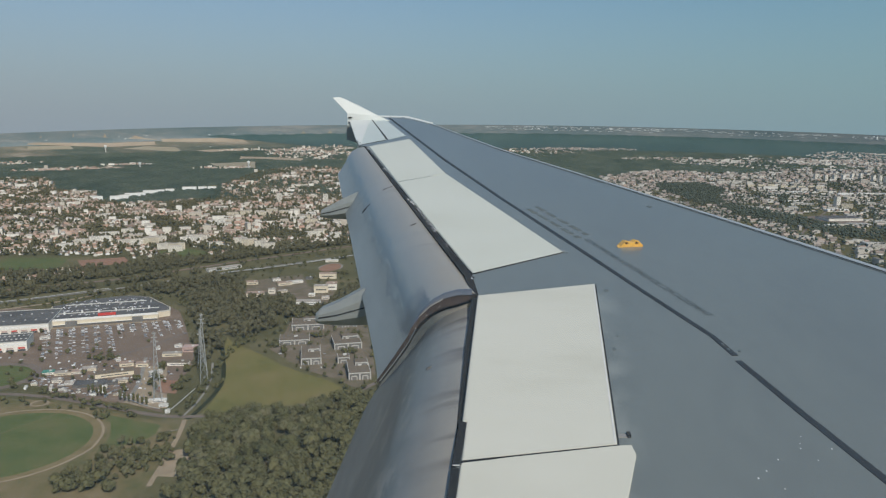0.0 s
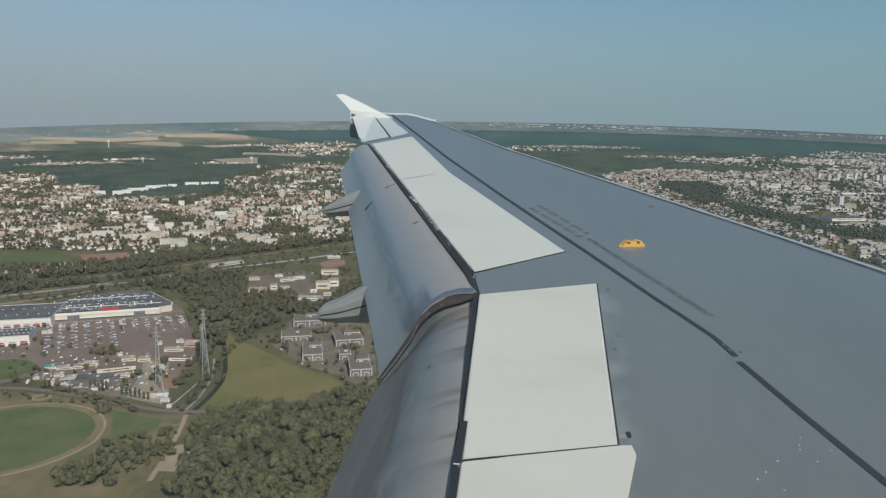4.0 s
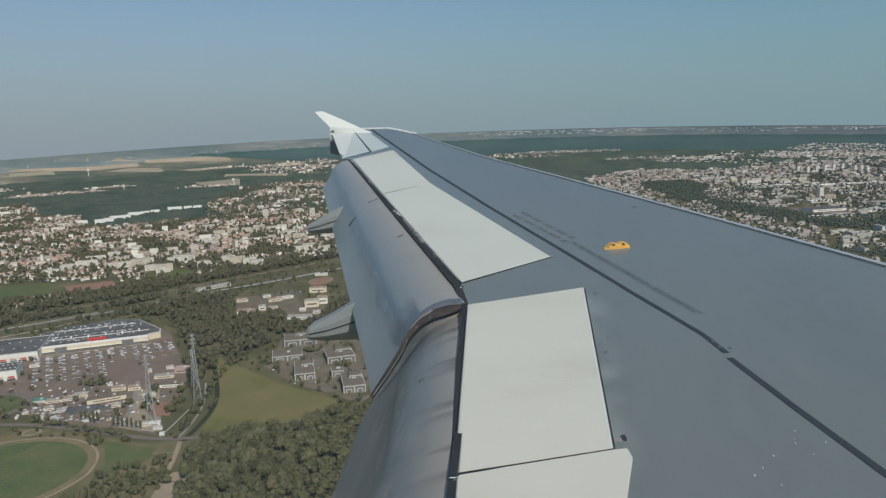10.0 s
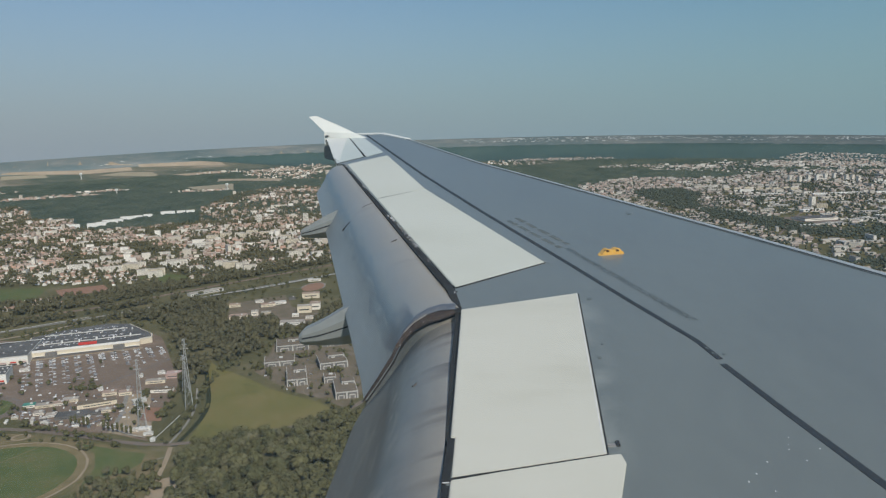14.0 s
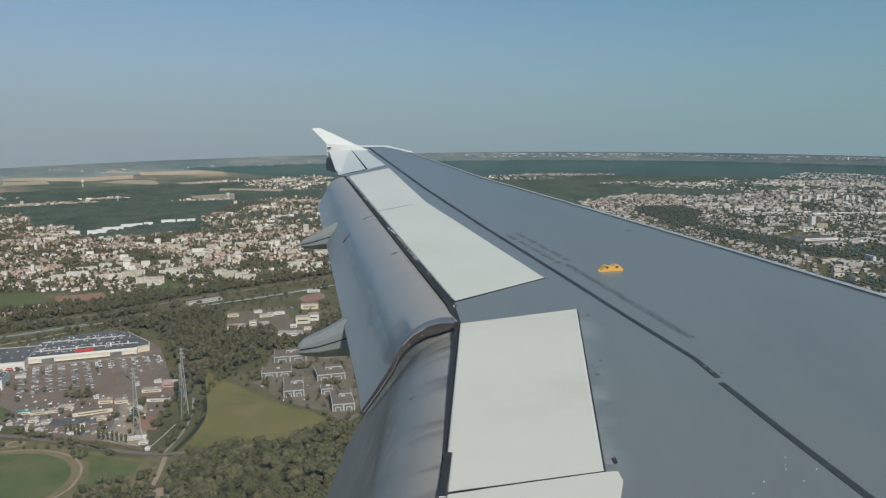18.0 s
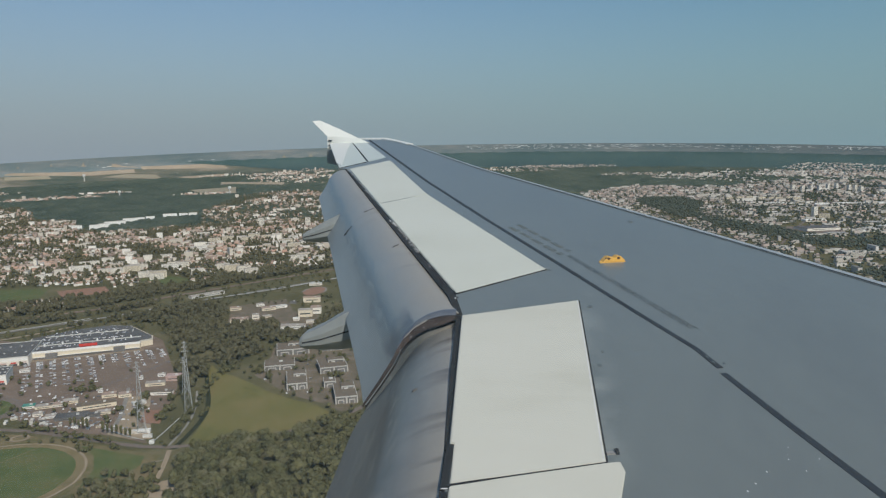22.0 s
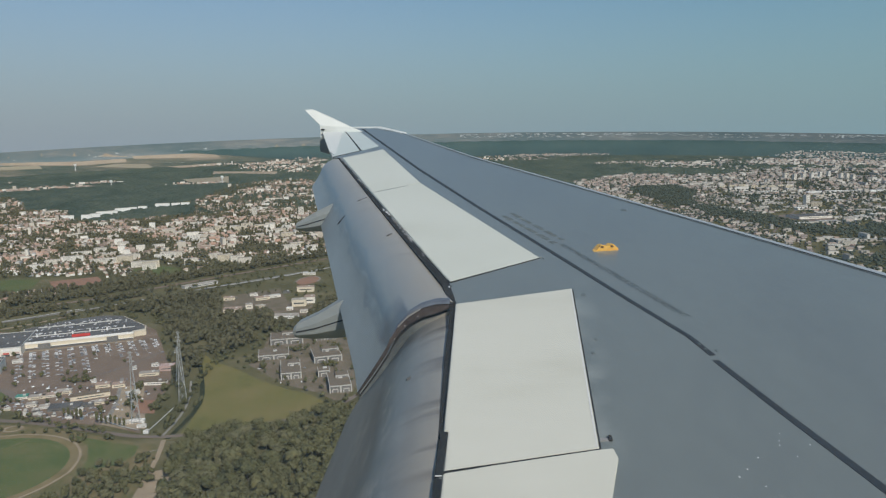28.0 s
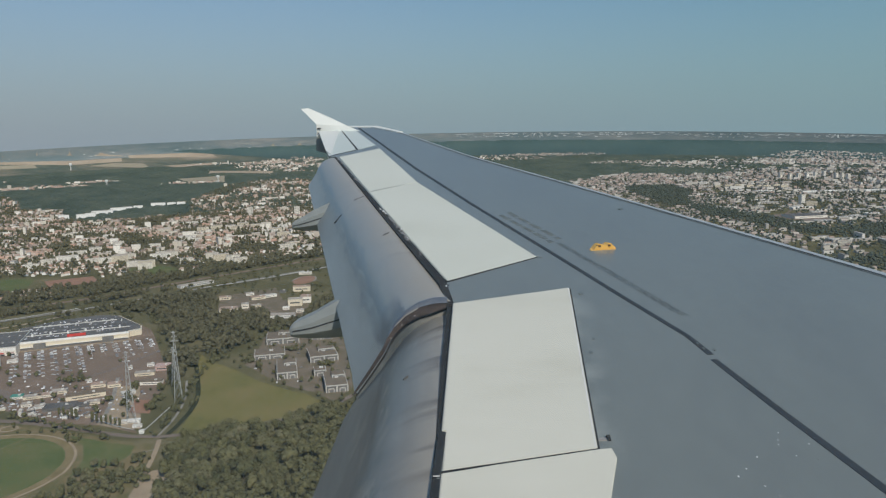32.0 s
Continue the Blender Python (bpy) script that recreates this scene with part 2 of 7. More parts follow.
M["house_wall"] = surface("house_wall", [(0.60, 0.55, 0.48), (0.70, 0.665, 0.61), (0.79, 0.775, 0.745), (0.83, 0.82, 0.81)], 0.2, 0.9, by_object=0.75, spec=0.2)
M["tile_roof"] = surface("tile_roof", [(0.17, 0.145, 0.125), (0.28, 0.205, 0.165), (0.36, 0.295, 0.25), (0.42, 0.265, 0.195), (0.48, 0.40, 0.34)], 0.3, 0.9, island=0.75, spec=0.15)
M["house_roof"] = surface("house_roof", [(0.17, 0.14, 0.12), (0.29, 0.20, 0.155), (0.39, 0.25, 0.185), (0.45, 0.32, 0.245), (0.40, 0.345, 0.30)], 0.3, 0.9, by_object=0.75, spec=0.15)
M["flat_roof"] = surface("flat_roof", [(0.286, 0.260, 0.228), (0.408, 0.372, 0.332), (0.551, 0.510, 0.465)], 0.05, 0.9, by_object=0.5, spec=0.2)
M["mall_roof"] = surface("mall_roof", [(0.085, 0.083, 0.082), (0.115, 0.112, 0.11), (0.15, 0.145, 0.14)], 0.03, 0.8, fine=0.4, spec=0.3)
M["block_wall"] = surface("block_wall", [(0.68, 0.62, 0.53), (0.76, 0.71, 0.63), (0.82, 0.79, 0.74)], 0.08, 0.85, by_object=0.7, spec=0.2)
M["cream_wall"] = surface("cream_wall", [(0.62, 0.54, 0.41), (0.70, 0.62, 0.49)], 0.08, 0.85, spec=0.2)
M["grey_wall"] = surface("grey_wall", [(0.13, 0.125, 0.12), (0.20, 0.19, 0.18)], 0.08, 0.8, spec=0.3)
M["white_frame"] = surface("white_frame", [(0.72, 0.71, 0.68), (0.8, 0.79, 0.77)], 0.5, 0.7)
M["office_roof"] = surface("office_roof", [(0.15, 0.122, 0.092), (0.21, 0.172, 0.13)], 0.1, 0.9, fine=0.7, spec=0.2)
M["rib_dark"] = surface("rib_dark", [(0.035, 0.028, 0.027), (0.062, 0.048, 0.045), (0.10, 0.078, 0.07)], 5, 0.7, 0.1, fine=20, spec=0.25)
M["rib_blue"] = surface("rib_blue", [(0.10, 0.115, 0.15), (0.15, 0.17, 0.205), (0.20, 0.215, 0.24)], 4, 0.4, 0.3, fine=18)
M["car_mass"] = surface("car_mass", [(0.05, 0.05, 0.055), (0.30, 0.31, 0.33), (0.78, 0.78, 0.78), (0.80, 0.80, 0.80), (0.58, 0.59, 0.60), (0.12, 0.13, 0.16), (0.80, 0.80, 0.79)], 0.1, 0.4, island=0.95)
M["ditch_reeds"] = surface("ditch_reeds", [(0.028, 0.034, 0.020), (0.05, 0.056, 0.03)], 0.1, 0.9, spec=0.1)
M["paint_line"] = surface("paint_line", [(0.50, 0.49, 0.46), (0.62, 0.61, 0.58)], 0.4, 0.8)
M["window_glass"] = surface("window_glass", [(0.05, 0.055, 0.06), (0.10, 0.105, 0.11)], 0.4, 0.15, spec=0.6)
M["sign_red"] = surface("sign_red", [(0.50, 0.045, 0.035), (0.58, 0.06, 0.045)], 0.5, 0.5)
M["car_paint"] = surface("car_paint", [(0.05, 0.05, 0.055), (0.30, 0.31, 0.33), (0.78, 0.78, 0.78), (0.80, 0.80, 0.80), (0.58, 0.59, 0.60), (0.12, 0.13, 0.16), (0.80, 0.80, 0.79)], 0.1, 0.35, by_object=0.95)
M["yard_dirt"] = surface("yard_dirt", [(0.125, 0.112, 0.062), (0.185, 0.152, 0.112), (0.235, 0.192, 0.15)], 0.05, 0.95, fine=0.3, spec=0.1)
M["portal_pale"] = surface("portal_pale", [(0.46, 0.44, 0.40), (0.54, 0.52, 0.48)], 0.5, 0.8)
M["sign_pale"] = surface("sign_pale", [(0.30, 0.22, 0.20), (0.50, 0.34, 0.30), (0.55, 0.52, 0.5)], 0.5, 0.7)
M["teal_roof"] = surface("teal_roof", [(0.06, 0.24, 0.19), (0.09, 0.30, 0.24)], 0.3, 0.6)
M["flap_step"] = surface("flap_step", [(0.14, 0.15, 0.152), (0.22, 0.22, 0.215)], 3, 0.45, 0.3)
M["steel"] = surface("steel", [(0.36, 0.37, 0.37), (0.46, 0.47, 0.47)], 0.3, 0.5, 0.3)
M["concrete"] = surface("concrete", [(0.50, 0.49, 0.46), (0.60, 0.585, 0.55)], 0.1, 0.85)


# ---- builders ----
def put(name, verts, faces, mats, parent=None, label="", smooth=False, slots=None):
    """One mesh object from points and faces; with a parent it is a part."""
    me = bpy.data.meshes.new(name)
    me.from_pydata([tuple(v) for v in verts], [], [tuple(q) for q in faces])
    for m in (mats if isinstance(mats, (list, tuple)) else [mats]):
        me.materials.append(m)
    if slots:
        me.polygons.foreach_set("material_index", slots)
    if smooth:
        me.polygons.foreach_set("use_smooth", [True] * len(me.polygons))
    me.update()
    ob = new(name, me)
    if parent:
        ob.parent = parent
    if label:
        tagged(ob, label)
    return ob


def part(name, bm, material, parent, label="", smooth=False):
    """Links a bmesh as one part under a thing."""
    me = bpy.data.meshes.new(name)
    if smooth:
        for q in bm.faces:
            q.smooth = True
    bm.to_mesh(me)
    bm.free()
    me.materials.append(material)
    ob = new(name, me)
    ob.parent = parent
    return tagged(ob, label) if label else ob


def box(w, d, h, z=0.0, x=0.0, y=0.0):
    """Points and faces of a box, w by d by h, standing at z round (x, y)."""
    v = [(x + sx * w / 2, y + sy * d / 2, z + k * h) for k in (0, 1) for sx, sy in ((-1, -1), (1, -1), (1, 1), (-1, 1))]
    return v, [(3, 2, 1, 0), (4, 5, 6, 7), (0, 1, 5, 4), (1, 2, 6, 5), (2, 3, 7, 6), (3, 0, 4, 7)]


def joined(shapes):
    """Several (points, faces) as one."""
    v, f = [], []
    for a, b in shapes:
        k = len(v)
        v += list(a)
        f += [tuple(i + k for i in q) for q in b]
    return v, f


def strewn(name, shape, places, mats, slots=None):
    """Many copies of a triangle shape in one mesh, rounded unless it has slots. places: rows of x, y, z, turn, sx, sy, sz."""
    v0, t0 = np.array(shape[0], float), np.array(shape[1], int)
    p = np.asarray(places, float)
    n = len(p)
    c, s = np.cos(p[:, 3])[:, None], np.sin(p[:, 3])[:, None]
    x, y, z = (v0[None, :, i] * p[:, 4 + i, None] for i in range(3))
    co = np.stack([x * c - y * s + p[:, 0, None], x * s + y * c + p[:, 1, None], z + p[:, 2, None]], -1).reshape(-1, 3)
    tri = (t0[None] + (np.arange(n) * len(v0))[:, None, None]).reshape(-1)
    me = bpy.data.meshes.new(name)
    me.vertices.add(len(co))
    me.vertices.foreach_set("co", co.reshape(-1))
    me.loops.add(len(tri))
    me.loops.foreach_set("vertex_index", tri)
    me.polygons.add(len(tri) // 3)
    me.polygons.foreach_set("loop_start", np.arange(0, len(tri), 3))
    for m in mats:
        me.materials.append(m)
    if slots is not None:
        me.polygons.foreach_set("material_index", np.tile(np.array(slots), n))
    me.polygons.foreach_set("use_smooth", np.full(len(tri) // 3, slots is None))
    me.update(calc_edges=True)
    return new(name, me)


def empty(name, m=None):
    ob = new(name)
    ob.empty_display_size = 0.5
    if m is not None:
        ob.matrix_basis = m
    return ob


def hazed_acrylic():
    """The cabin window: clear, with an added milky scatter that veils and lifts dark tones."""
    m = bpy.data.materials.new("hazed_acrylic")
    m.use_nodes = True
    n, l = m.node_tree.nodes, m.node_tree.links
    n.remove(n["Principled BSDF"])
    clear, milk, mix = n.new("ShaderNodeBsdfTransparent"), n.new("ShaderNodeBsdfTranslucent"), n.new("ShaderNodeMixShader")
    milk.inputs[0].default_value = (0.9, 0.92, 0.9, 1)
    mix.inputs[0].default_value = PANE_HAZE
    l.new(clear.outputs[0], mix.inputs[1]), l.new(milk.outputs[0], mix.inputs[2])
    l.new(mix.outputs[0], n["Material Output"].inputs[0])
    return m


M["acrylic"] = hazed_acrylic()

# ---- the airliner: wing, flaps, spoilers, fence ----
def wing_z(x, y):
    """Height of the wing's upper surface, which rises outboard."""
    return CAM_H - 1.733 + 0.1178 * y - 0.019 * x


LE_Y = [0.2, 5.782, 7.117, 9.64, 11.704, 15.192, 16.1, 16.35]
LE_X = [5.9, 3.077, 2.389, 1.034, -0.09, -1.657, -2.2, -2.45]
TE_Y = [0.2, 2.815, 4.9, 5.37, 11.706, 11.78, 15.036, 16.0, 16.35]
TE_X = [-0.2, -0.2, -0.208, -0.271, -2.323, -2.466, -3.302, -3.1, -2.9]


def le(y):
    return float(np.interp(y, LE_Y, LE_X))


def te(y):
    return float(np.interp(y, TE_Y, TE_X))


airliner = tagged(empty("airliner", pose(0, 0, 0)), "grey airliner wing with white spoilers and lowered flaps, in flight", "aircraft")


def wing_skin():
    ys = sorted(set([0.2, 1.0, 2.0, 2.815, 3.6, 4.4, 4.9, 5.37, 6.2, 7.1, 8.0, 9, 10, 11, 11.706, 11.78, 12.5, 13.5, 14.5, 15.036, 15.5, 16.0, 16.2, 16.35]))
    top = [0, 0.08, 0.2, 0.35, 0.5, 0.65, 0.8, 0.9, 0.955]
    v, f = [], []
    for y in ys:
        a, b = te(y), le(y)
        c = b - a
        t = 0.115 * c
        for s in top:
            v.append((a + c * s, y, wing_z(a + c * s, y)))
        v.append((b - 0.01 * c, y, wing_z(b, y) - 0.10 * t))
        v.append((b + 0.006 * c, y, wing_z(b, y) - 0.32 * t))
        for s, k in ((0.97, 0.62), (0.8, 0.95), (0.5, 1.05), (0.25, 0.8), (0.0, 0.28)):
            v.append((a + c * s, y, wing_z(a + c * s, y) - k * t))
    n = len(v) // len(ys)
    for i in range(len(ys) - 1):
        for j in range(n):
            k = (j + 1) % n
            f.append((i * n + j, (i + 1) * n + j, (i + 1) * n + k, i * n + k))
    f.append(tuple(range(n)))
    f.append(tuple(range((len(ys) - 1) * n, len(ys) * n))[::-1])
    ob = put("wing_skin", v, f, M["wing_grey"], airliner)
    bm = bmesh.new()
    bm.from_mesh(ob.data)
    bmesh.ops.recalc_face_normals(bm, faces=bm.faces)
    bm.to_mesh(ob.data)
    bm.free()
    return ob


def sheet(name, corners, material, lift=0.006, thick=0.02, label="", parent=None, round_edge=0.0):
    """A panel lying on the wing: its top edge stands proud by lift."""
    v = [(x, y, wing_z(x, y) + lift) for x, y in corners] + [(x, y, wing_z(x, y) + lift - thick) for x, y in corners]
    n = len(corners)
    f = [tuple(range(n)), tuple(range(2 * n - 1, n - 1, -1))] + [(i, i + n, (i + 1) % n + n, (i + 1) % n) for i in range(n)]
    bm = bmesh.new()
    vs = [bm.verts.new(q) for q in v]
    for q in f:
        bm.faces.new([vs[i] for i in q])
    bmesh.ops.recalc_face_normals(bm, faces=bm.faces)
    if round_edge:
        top = [e for e in bm.edges if all(w.index < n for w in e.verts)]
        bm.verts.index_update()
        top = [e for e in bm.edges if all(w.index < n for w in e.verts)]
        bmesh.ops.bevel(bm, geom=top, offset=round_edge, segments=2, affect="EDGES")
    return part(name, bm, material, parent or airliner, label)


def ribbon(name, line, widths, material, lift=0.003, thick=0.004, label=""):
    """A flat band along a line on the wing."""
    pts = [Vector(p) for p in line]
    left, right = [], []
    for i, p in enumerate(pts):
        d = (pts[min(i + 1, len(pts) - 1)] - pts[max(i - 1, 0)]).normalized()
        n = Vector((-d.y, d.x)) * widths[i] / 2
        left.append(p + n), right.append(p - n)
    return sheet(name, [tuple(q) for q in left + right[::-1]], material, lift, thick, label)


def mid(a, b, s):
    return (a[0] + (b[0] - a[0]) * s, a[1] + (b[1] - a[1]) * s)


wing_skin()
# slat along the leading edge, with the dark joint behind it
for y0, y1 in ((0.6, 5.0), (5.02, 9.6), (9.62, 13.4), (13.42, 15.2)):
    ys = [y0 + (y1 - y0) * i / 8 for i in range(9)]
    v = []
    for y in ys:
        c = le(y) - te(y)
        t = 0.115 * c
        for s, k in ((0.968, -0.006), (0.988, -0.006), (1.003, 0.05), (1.012, 0.30), (0.99, 0.62)):
            v.append((te(y) + c * s, y, wing_z(te(y) + c * s, y) - k * t + 0.003))
    f = [(i * 5 + j, i * 5 + 5 + j, i * 5 + 6 + j, i * 5 + 1 + j) for i in range(8) for j in range(4)]
    put("slat", v, f, M["slat_metal"], airliner, "pale metal leading-edge slat", smooth=True)
ribbon("slat_joint", [(le(y) - 0.043 * (le(y) - te(y)), y) for y in (1, 3, 5, 5.782, 7.117, 9.64, 11.704, 13.5, 15.1)], [0.014] * 9, M["faint_grey"], 0.005)
put("tip_cap", [(x, y, wing_z(x, y) + z) for x, y in ((-2.95, 16.30), (-2.30, 16.32), (-2.02, 15.86), (-1.60, 15.16), (-1.72, 15.10), (-2.10, 15.72), (-2.40, 16.10), (-2.95, 16.12)) for z in (0.012, -0.12)],
    [(0, 2, 4, 6, 8, 10, 12, 14), (1, 3, 5, 7, 9, 11, 13, 15)] + [(2 * a, 2 * a + 1, (2 * a + 3) % 16, (2 * a + 2) % 16) for a in range(8)], M["fence_white"], airliner, "white rounded wing tip cap")

# rubbed, paler paint on the wing beside the inner spoiler
def rubbed(m, xa, ya, slope, width):
    n, l = m.node_tree.nodes, m.node_tree.links
    b = n["Principled BSDF"]
    geo, sep, no = n.new("ShaderNodeNewGeometry"), n.new("ShaderNodeSeparateXYZ"), n.new("ShaderNodeTexNoise")
    l.new(geo.outputs["Position"], sep.inputs[0]), l.new(geo.outputs["Position"], no.inputs["Vector"])
    no.inputs["Scale"].default_value, no.inputs["Detail"].default_value, no.inputs["Roughness"].default_value = 3.2, 6, 0.65
    line, off, band, spot, both, mix = (n.new("ShaderNode" + k) for k in ("Math", "Math", "MapRange", "MapRange", "Math", "Mix"))
    line.operation, off.operation, both.operation, mix.data_type = "MULTIPLY_ADD", "SUBTRACT", "MULTIPLY", "RGBA"
    line.inputs[1].default_value, line.inputs[2].default_value = slope, xa - slope * ya
    l.new(sep.outputs[1], line.inputs[0])
    l.new(sep.outputs[0], off.inputs[0]), l.new(line.outputs[0], off.inputs[1])
    band.inputs[1].default_value, band.inputs[2].default_value, band.inputs[3].default_value, band.inputs[4].default_value = 0.02, width, 0.75, 0.0
    near = n.new("ShaderNodeMath")
    near.operation = "ABSOLUTE"
    l.new(off.outputs[0], near.inputs[0]), l.new(near.outputs[0], band.inputs[0])
    spot.inputs[1].default_value, spot.inputs[2].default_value = 0.47, 0.64
    l.new(no.outputs[0], spot.inputs[0])
    l.new(band.outputs[0], both.inputs[0]), l.new(spot.outputs[0], both.inputs[1])
    along, stay = n.new("ShaderNodeMapRange"), n.new("ShaderNodeMath")
    stay.operation = "MULTIPLY"
    along.inputs[1].default_value, along.inputs[2].default_value, along.inputs[3].default_value, along.inputs[4].default_value = 4.9, 5.7, 1.0, 0.0
    l.new(sep.outputs[1], along.inputs[0]), l.new(both.outputs[0], stay.inputs[0]), l.new(along.outputs[0], stay.inputs[1])
    both = stay
    old = b.inputs["Base Color"].links[0].from_socket
    mix.inputs[7].default_value = (0.29, 0.315, 0.305, 1)
    l.new(both.outputs[0], mix.inputs[0]), l.new(old, mix.inputs[6]), l.new(mix.outputs[2], b.inputs["Base Color"])


rubbed(M["wing_grey"], 0.494, 3.051, 0.063, 0.17)
# spoilers and panels
so = [(-2.275, 11.66), (-1.748, 12.658), (0.456, 6.035), (-0.268, 5.371)]
seam_a, seam_b = (-1.368, 8.80), (-0.833, 9.461)
sheet("spoiler", [so[0], so[1], seam_b, seam_a], M["spoiler_cool"], 0.008, 0.03, "white outboard spoiler panel, closed", round_edge=0.004)
sheet("spoiler", [(seam_a[0] + 0.003, seam_a[1] - 0.012), (seam_b[0] + 0.003, seam_b[1] - 0.012), so[2], so[3]], M["spoiler_cool"], 0.008, 0.03, "white outboard spoiler panel, closed", round_edge=0.004)
si = [(-0.204, 4.878), (0.631, 5.232), (0.494, 3.051), (-0.180, 2.846), (-0.178, 3.174), (-0.197, 3.178)]
sheet("spoiler", si, M["spoiler_white"], 0.010, 0.03, "white inboard spoiler panel, closed", round_edge=0.004)
sheet("fixed_panel", [(-0.182, 2.836), (0.495, 3.043), (0.556, 3.055), (0.565, 2.98), (0.36, 2.2), (0.30, 1.2), (-0.2, 1.2)], M["spoiler_white"], 0.010, 0.03, "white fixed panel beside the wing root", round_edge=0.004)
sheet("panel_joint", [(-0.19, 2.848), (0.50, 3.055), (0.50, 3.036), (-0.19, 2.828)], M["gap_dark"], 0.007, 0.006)
sheet("panel_joint", [(-0.18, 2.845), (-0.06, 2.882), (0.03, 2.907), (0.03, 2.898), (-0.06, 2.866), (-0.18, 2.828)], M["seal_dark"], 0.0105, 0.004)
sheet("gap_stop", [(-0.216, 2.819), (-0.188, 2.821), (-0.188, 2.816), (-0.216, 2.814)], M["chip_white"], 0.006, 0.002, "pale stop across the flap gap")
sheet("panel_joint", [(-0.30, 5.42), (-0.27, 5.36), (-0.06, 5.545), (-0.085, 5.575)], M["gap_dark"], 0.004, 0.006)
ribbon("panel_joint", [(seam_a[0] + 0.02, seam_a[1] + 0.02), (seam_b[0] - 0.15, seam_b[1] - 0.2)], [0.016, 0.008], M["faint_grey"], 0.0095, 0.003)
ribbon("panel_joint", [so[3], so[2]], [0.03, 0.012], M["gap_dark"], 0.004)
ribbon("panel_joint", [(si[1][0] + 0.004, si[1][1]), (si[2][0] + 0.004, si[2][1])], [0.012, 0.012], M["gap_dark"], 0.005)
ribbon("panel_edge", [(si[1][0] - 0.008, si[1][1] - 0.01), (si[2][0] - 0.008, si[2][1] + 0.01)], [0.006, 0.006], M["chip_white"], 0.0115, 0.003, "thin bright line along the spoiler edge")
# aileron, its inner tab and the joints
sheet("aileron", [(-2.466, 11.776), (-2.146, 12.543), (-3.0, 15.65), (-3.302, 15.036)], M["aileron_white"], 0.007, 0.03, "pale aileron at the wing tip, level", round_edge=0.003)
sheet("wing_panel", [(-2.107, 12.54), (-1.89, 13.107), (-2.78, 15.9), (-2.973, 15.622)], M["aileron_white"], 0.007, 0.02, "pale panel ahead of the aileron")
ribbon("panel_joint", [(-2.127, 12.54), (-2.99, 15.64)], [0.03, 0.02], M["gap_dark"], 0.005)
ribbon("panel_joint", [(-2.47, 11.77), (-2.14, 12.49)], [0.02, 0.02], M["gap_dark"], 0.004)
# black border line of the walkway, in two runs
ribbon("walkway_line", [(-2.64, 15.917), (-0.951, 10.588), (-0.074, 8.033), (0.644, 6.034), (0.975, 5.09), (1.236, 4.375), (1.25, 4.32), (1.297, 4.09)], [0.05, 0.046, 0.042, 0.040, 0.037, 0.036, 0.036, 0.038], M["line_black"], 0.003, 0.003, "black painted walkway border line")
ribbon("walkway_line", [(1.294, 4.02), (1.425, 3.45), (1.575, 2.849), (1.80, 1.9)], [0.038, 0.040, 0.043, 0.047], M["line_black"], 0.003, 0.003, "black painted walkway border line")
for q in ((1.281, 4.165), (1.266, 4.238)):
    sheet("fastener", [(q[0] + 0.009 * math.cos(a), q[1] + 0.012 * math.sin(a)) for a in np.linspace(0, 5.5, 8)], M["faint_grey"], 0.008, 0.004)

# gap strip between the wing and the flaps
for run, wide, lift in (([(-2.341, 11.69), (-0.806, 6.88), (-0.298, 5.33), (-0.228, 4.9)], (0.030, 0.048, 0.058, 0.054), 0.0035), ([(-0.224, 4.9), (-0.224, 4.04), (-0.208, 3.17)], (0.046, 0.040, 0.036), -0.022), ([(-0.196, 3.18), (-0.204, 2.815)], (0.034, 0.034), 0.0035), ([(-0.204, 2.80), (-0.204, 1.0)], (0.034, 0.034), 0.0035)):
    ribbon("flap_seal", run, wide, M["seal_dark"], lift, 0.03, "dark rubber flap seal")


def flap(name, ends, profile, material, label, depth=0.13):
    """A lowered flap: a curved profile lofted between stations (x, y, z, scale, droop), with thickness and closed ends."""
    n = len(profile)
    thick = [0.05] + [depth * (1 - ((i - 1) / (n - 2)) ** 2) + 0.012 for i in range(1, n)]
    outer = [(Vector((x + px * k, y, z + pz * k * s)), Vector((x + px * k + 0.02 * k, y, z + (pz * s - thick[i]) * k))) for x, y, z, k, s in ends for i, (px, pz) in enumerate(profile)]
    v = [a for a, b in outer] + [b for a, b in outer]
    m = len(outer)
    f = []
    for s in range(len(ends) - 1):
        for i in range(n - 1):
            a, b = s * n + i, (s + 1) * n + i
            f += [(a, a + 1, b + 1, b), (m + a, m + b, m + b + 1, m + a + 1)]
        for i in (0, n - 1):
            a, b = s * n + i, (s + 1) * n + i
            f.append((a, b, m + b, m + a))
    for s in (0, len(ends) - 1):
        for i in range(n - 1):
            a = s * n + i
            f.append((a, a + 1, m + a + 1, m + a))
    ob = put(name, v, f, material, airliner, label)
    bm = bmesh.new()
    bm.from_mesh(ob.data)
    bmesh.ops.recalc_face_normals(bm, faces=bm.faces)
    for q in bm.faces:
        q.smooth = True
    for e in bm.edges:
        if e.calc_face_angle(0) > 0.7:
            e.smooth = False
    bm.to_mesh(ob.data)
    bm.free()
    return ob


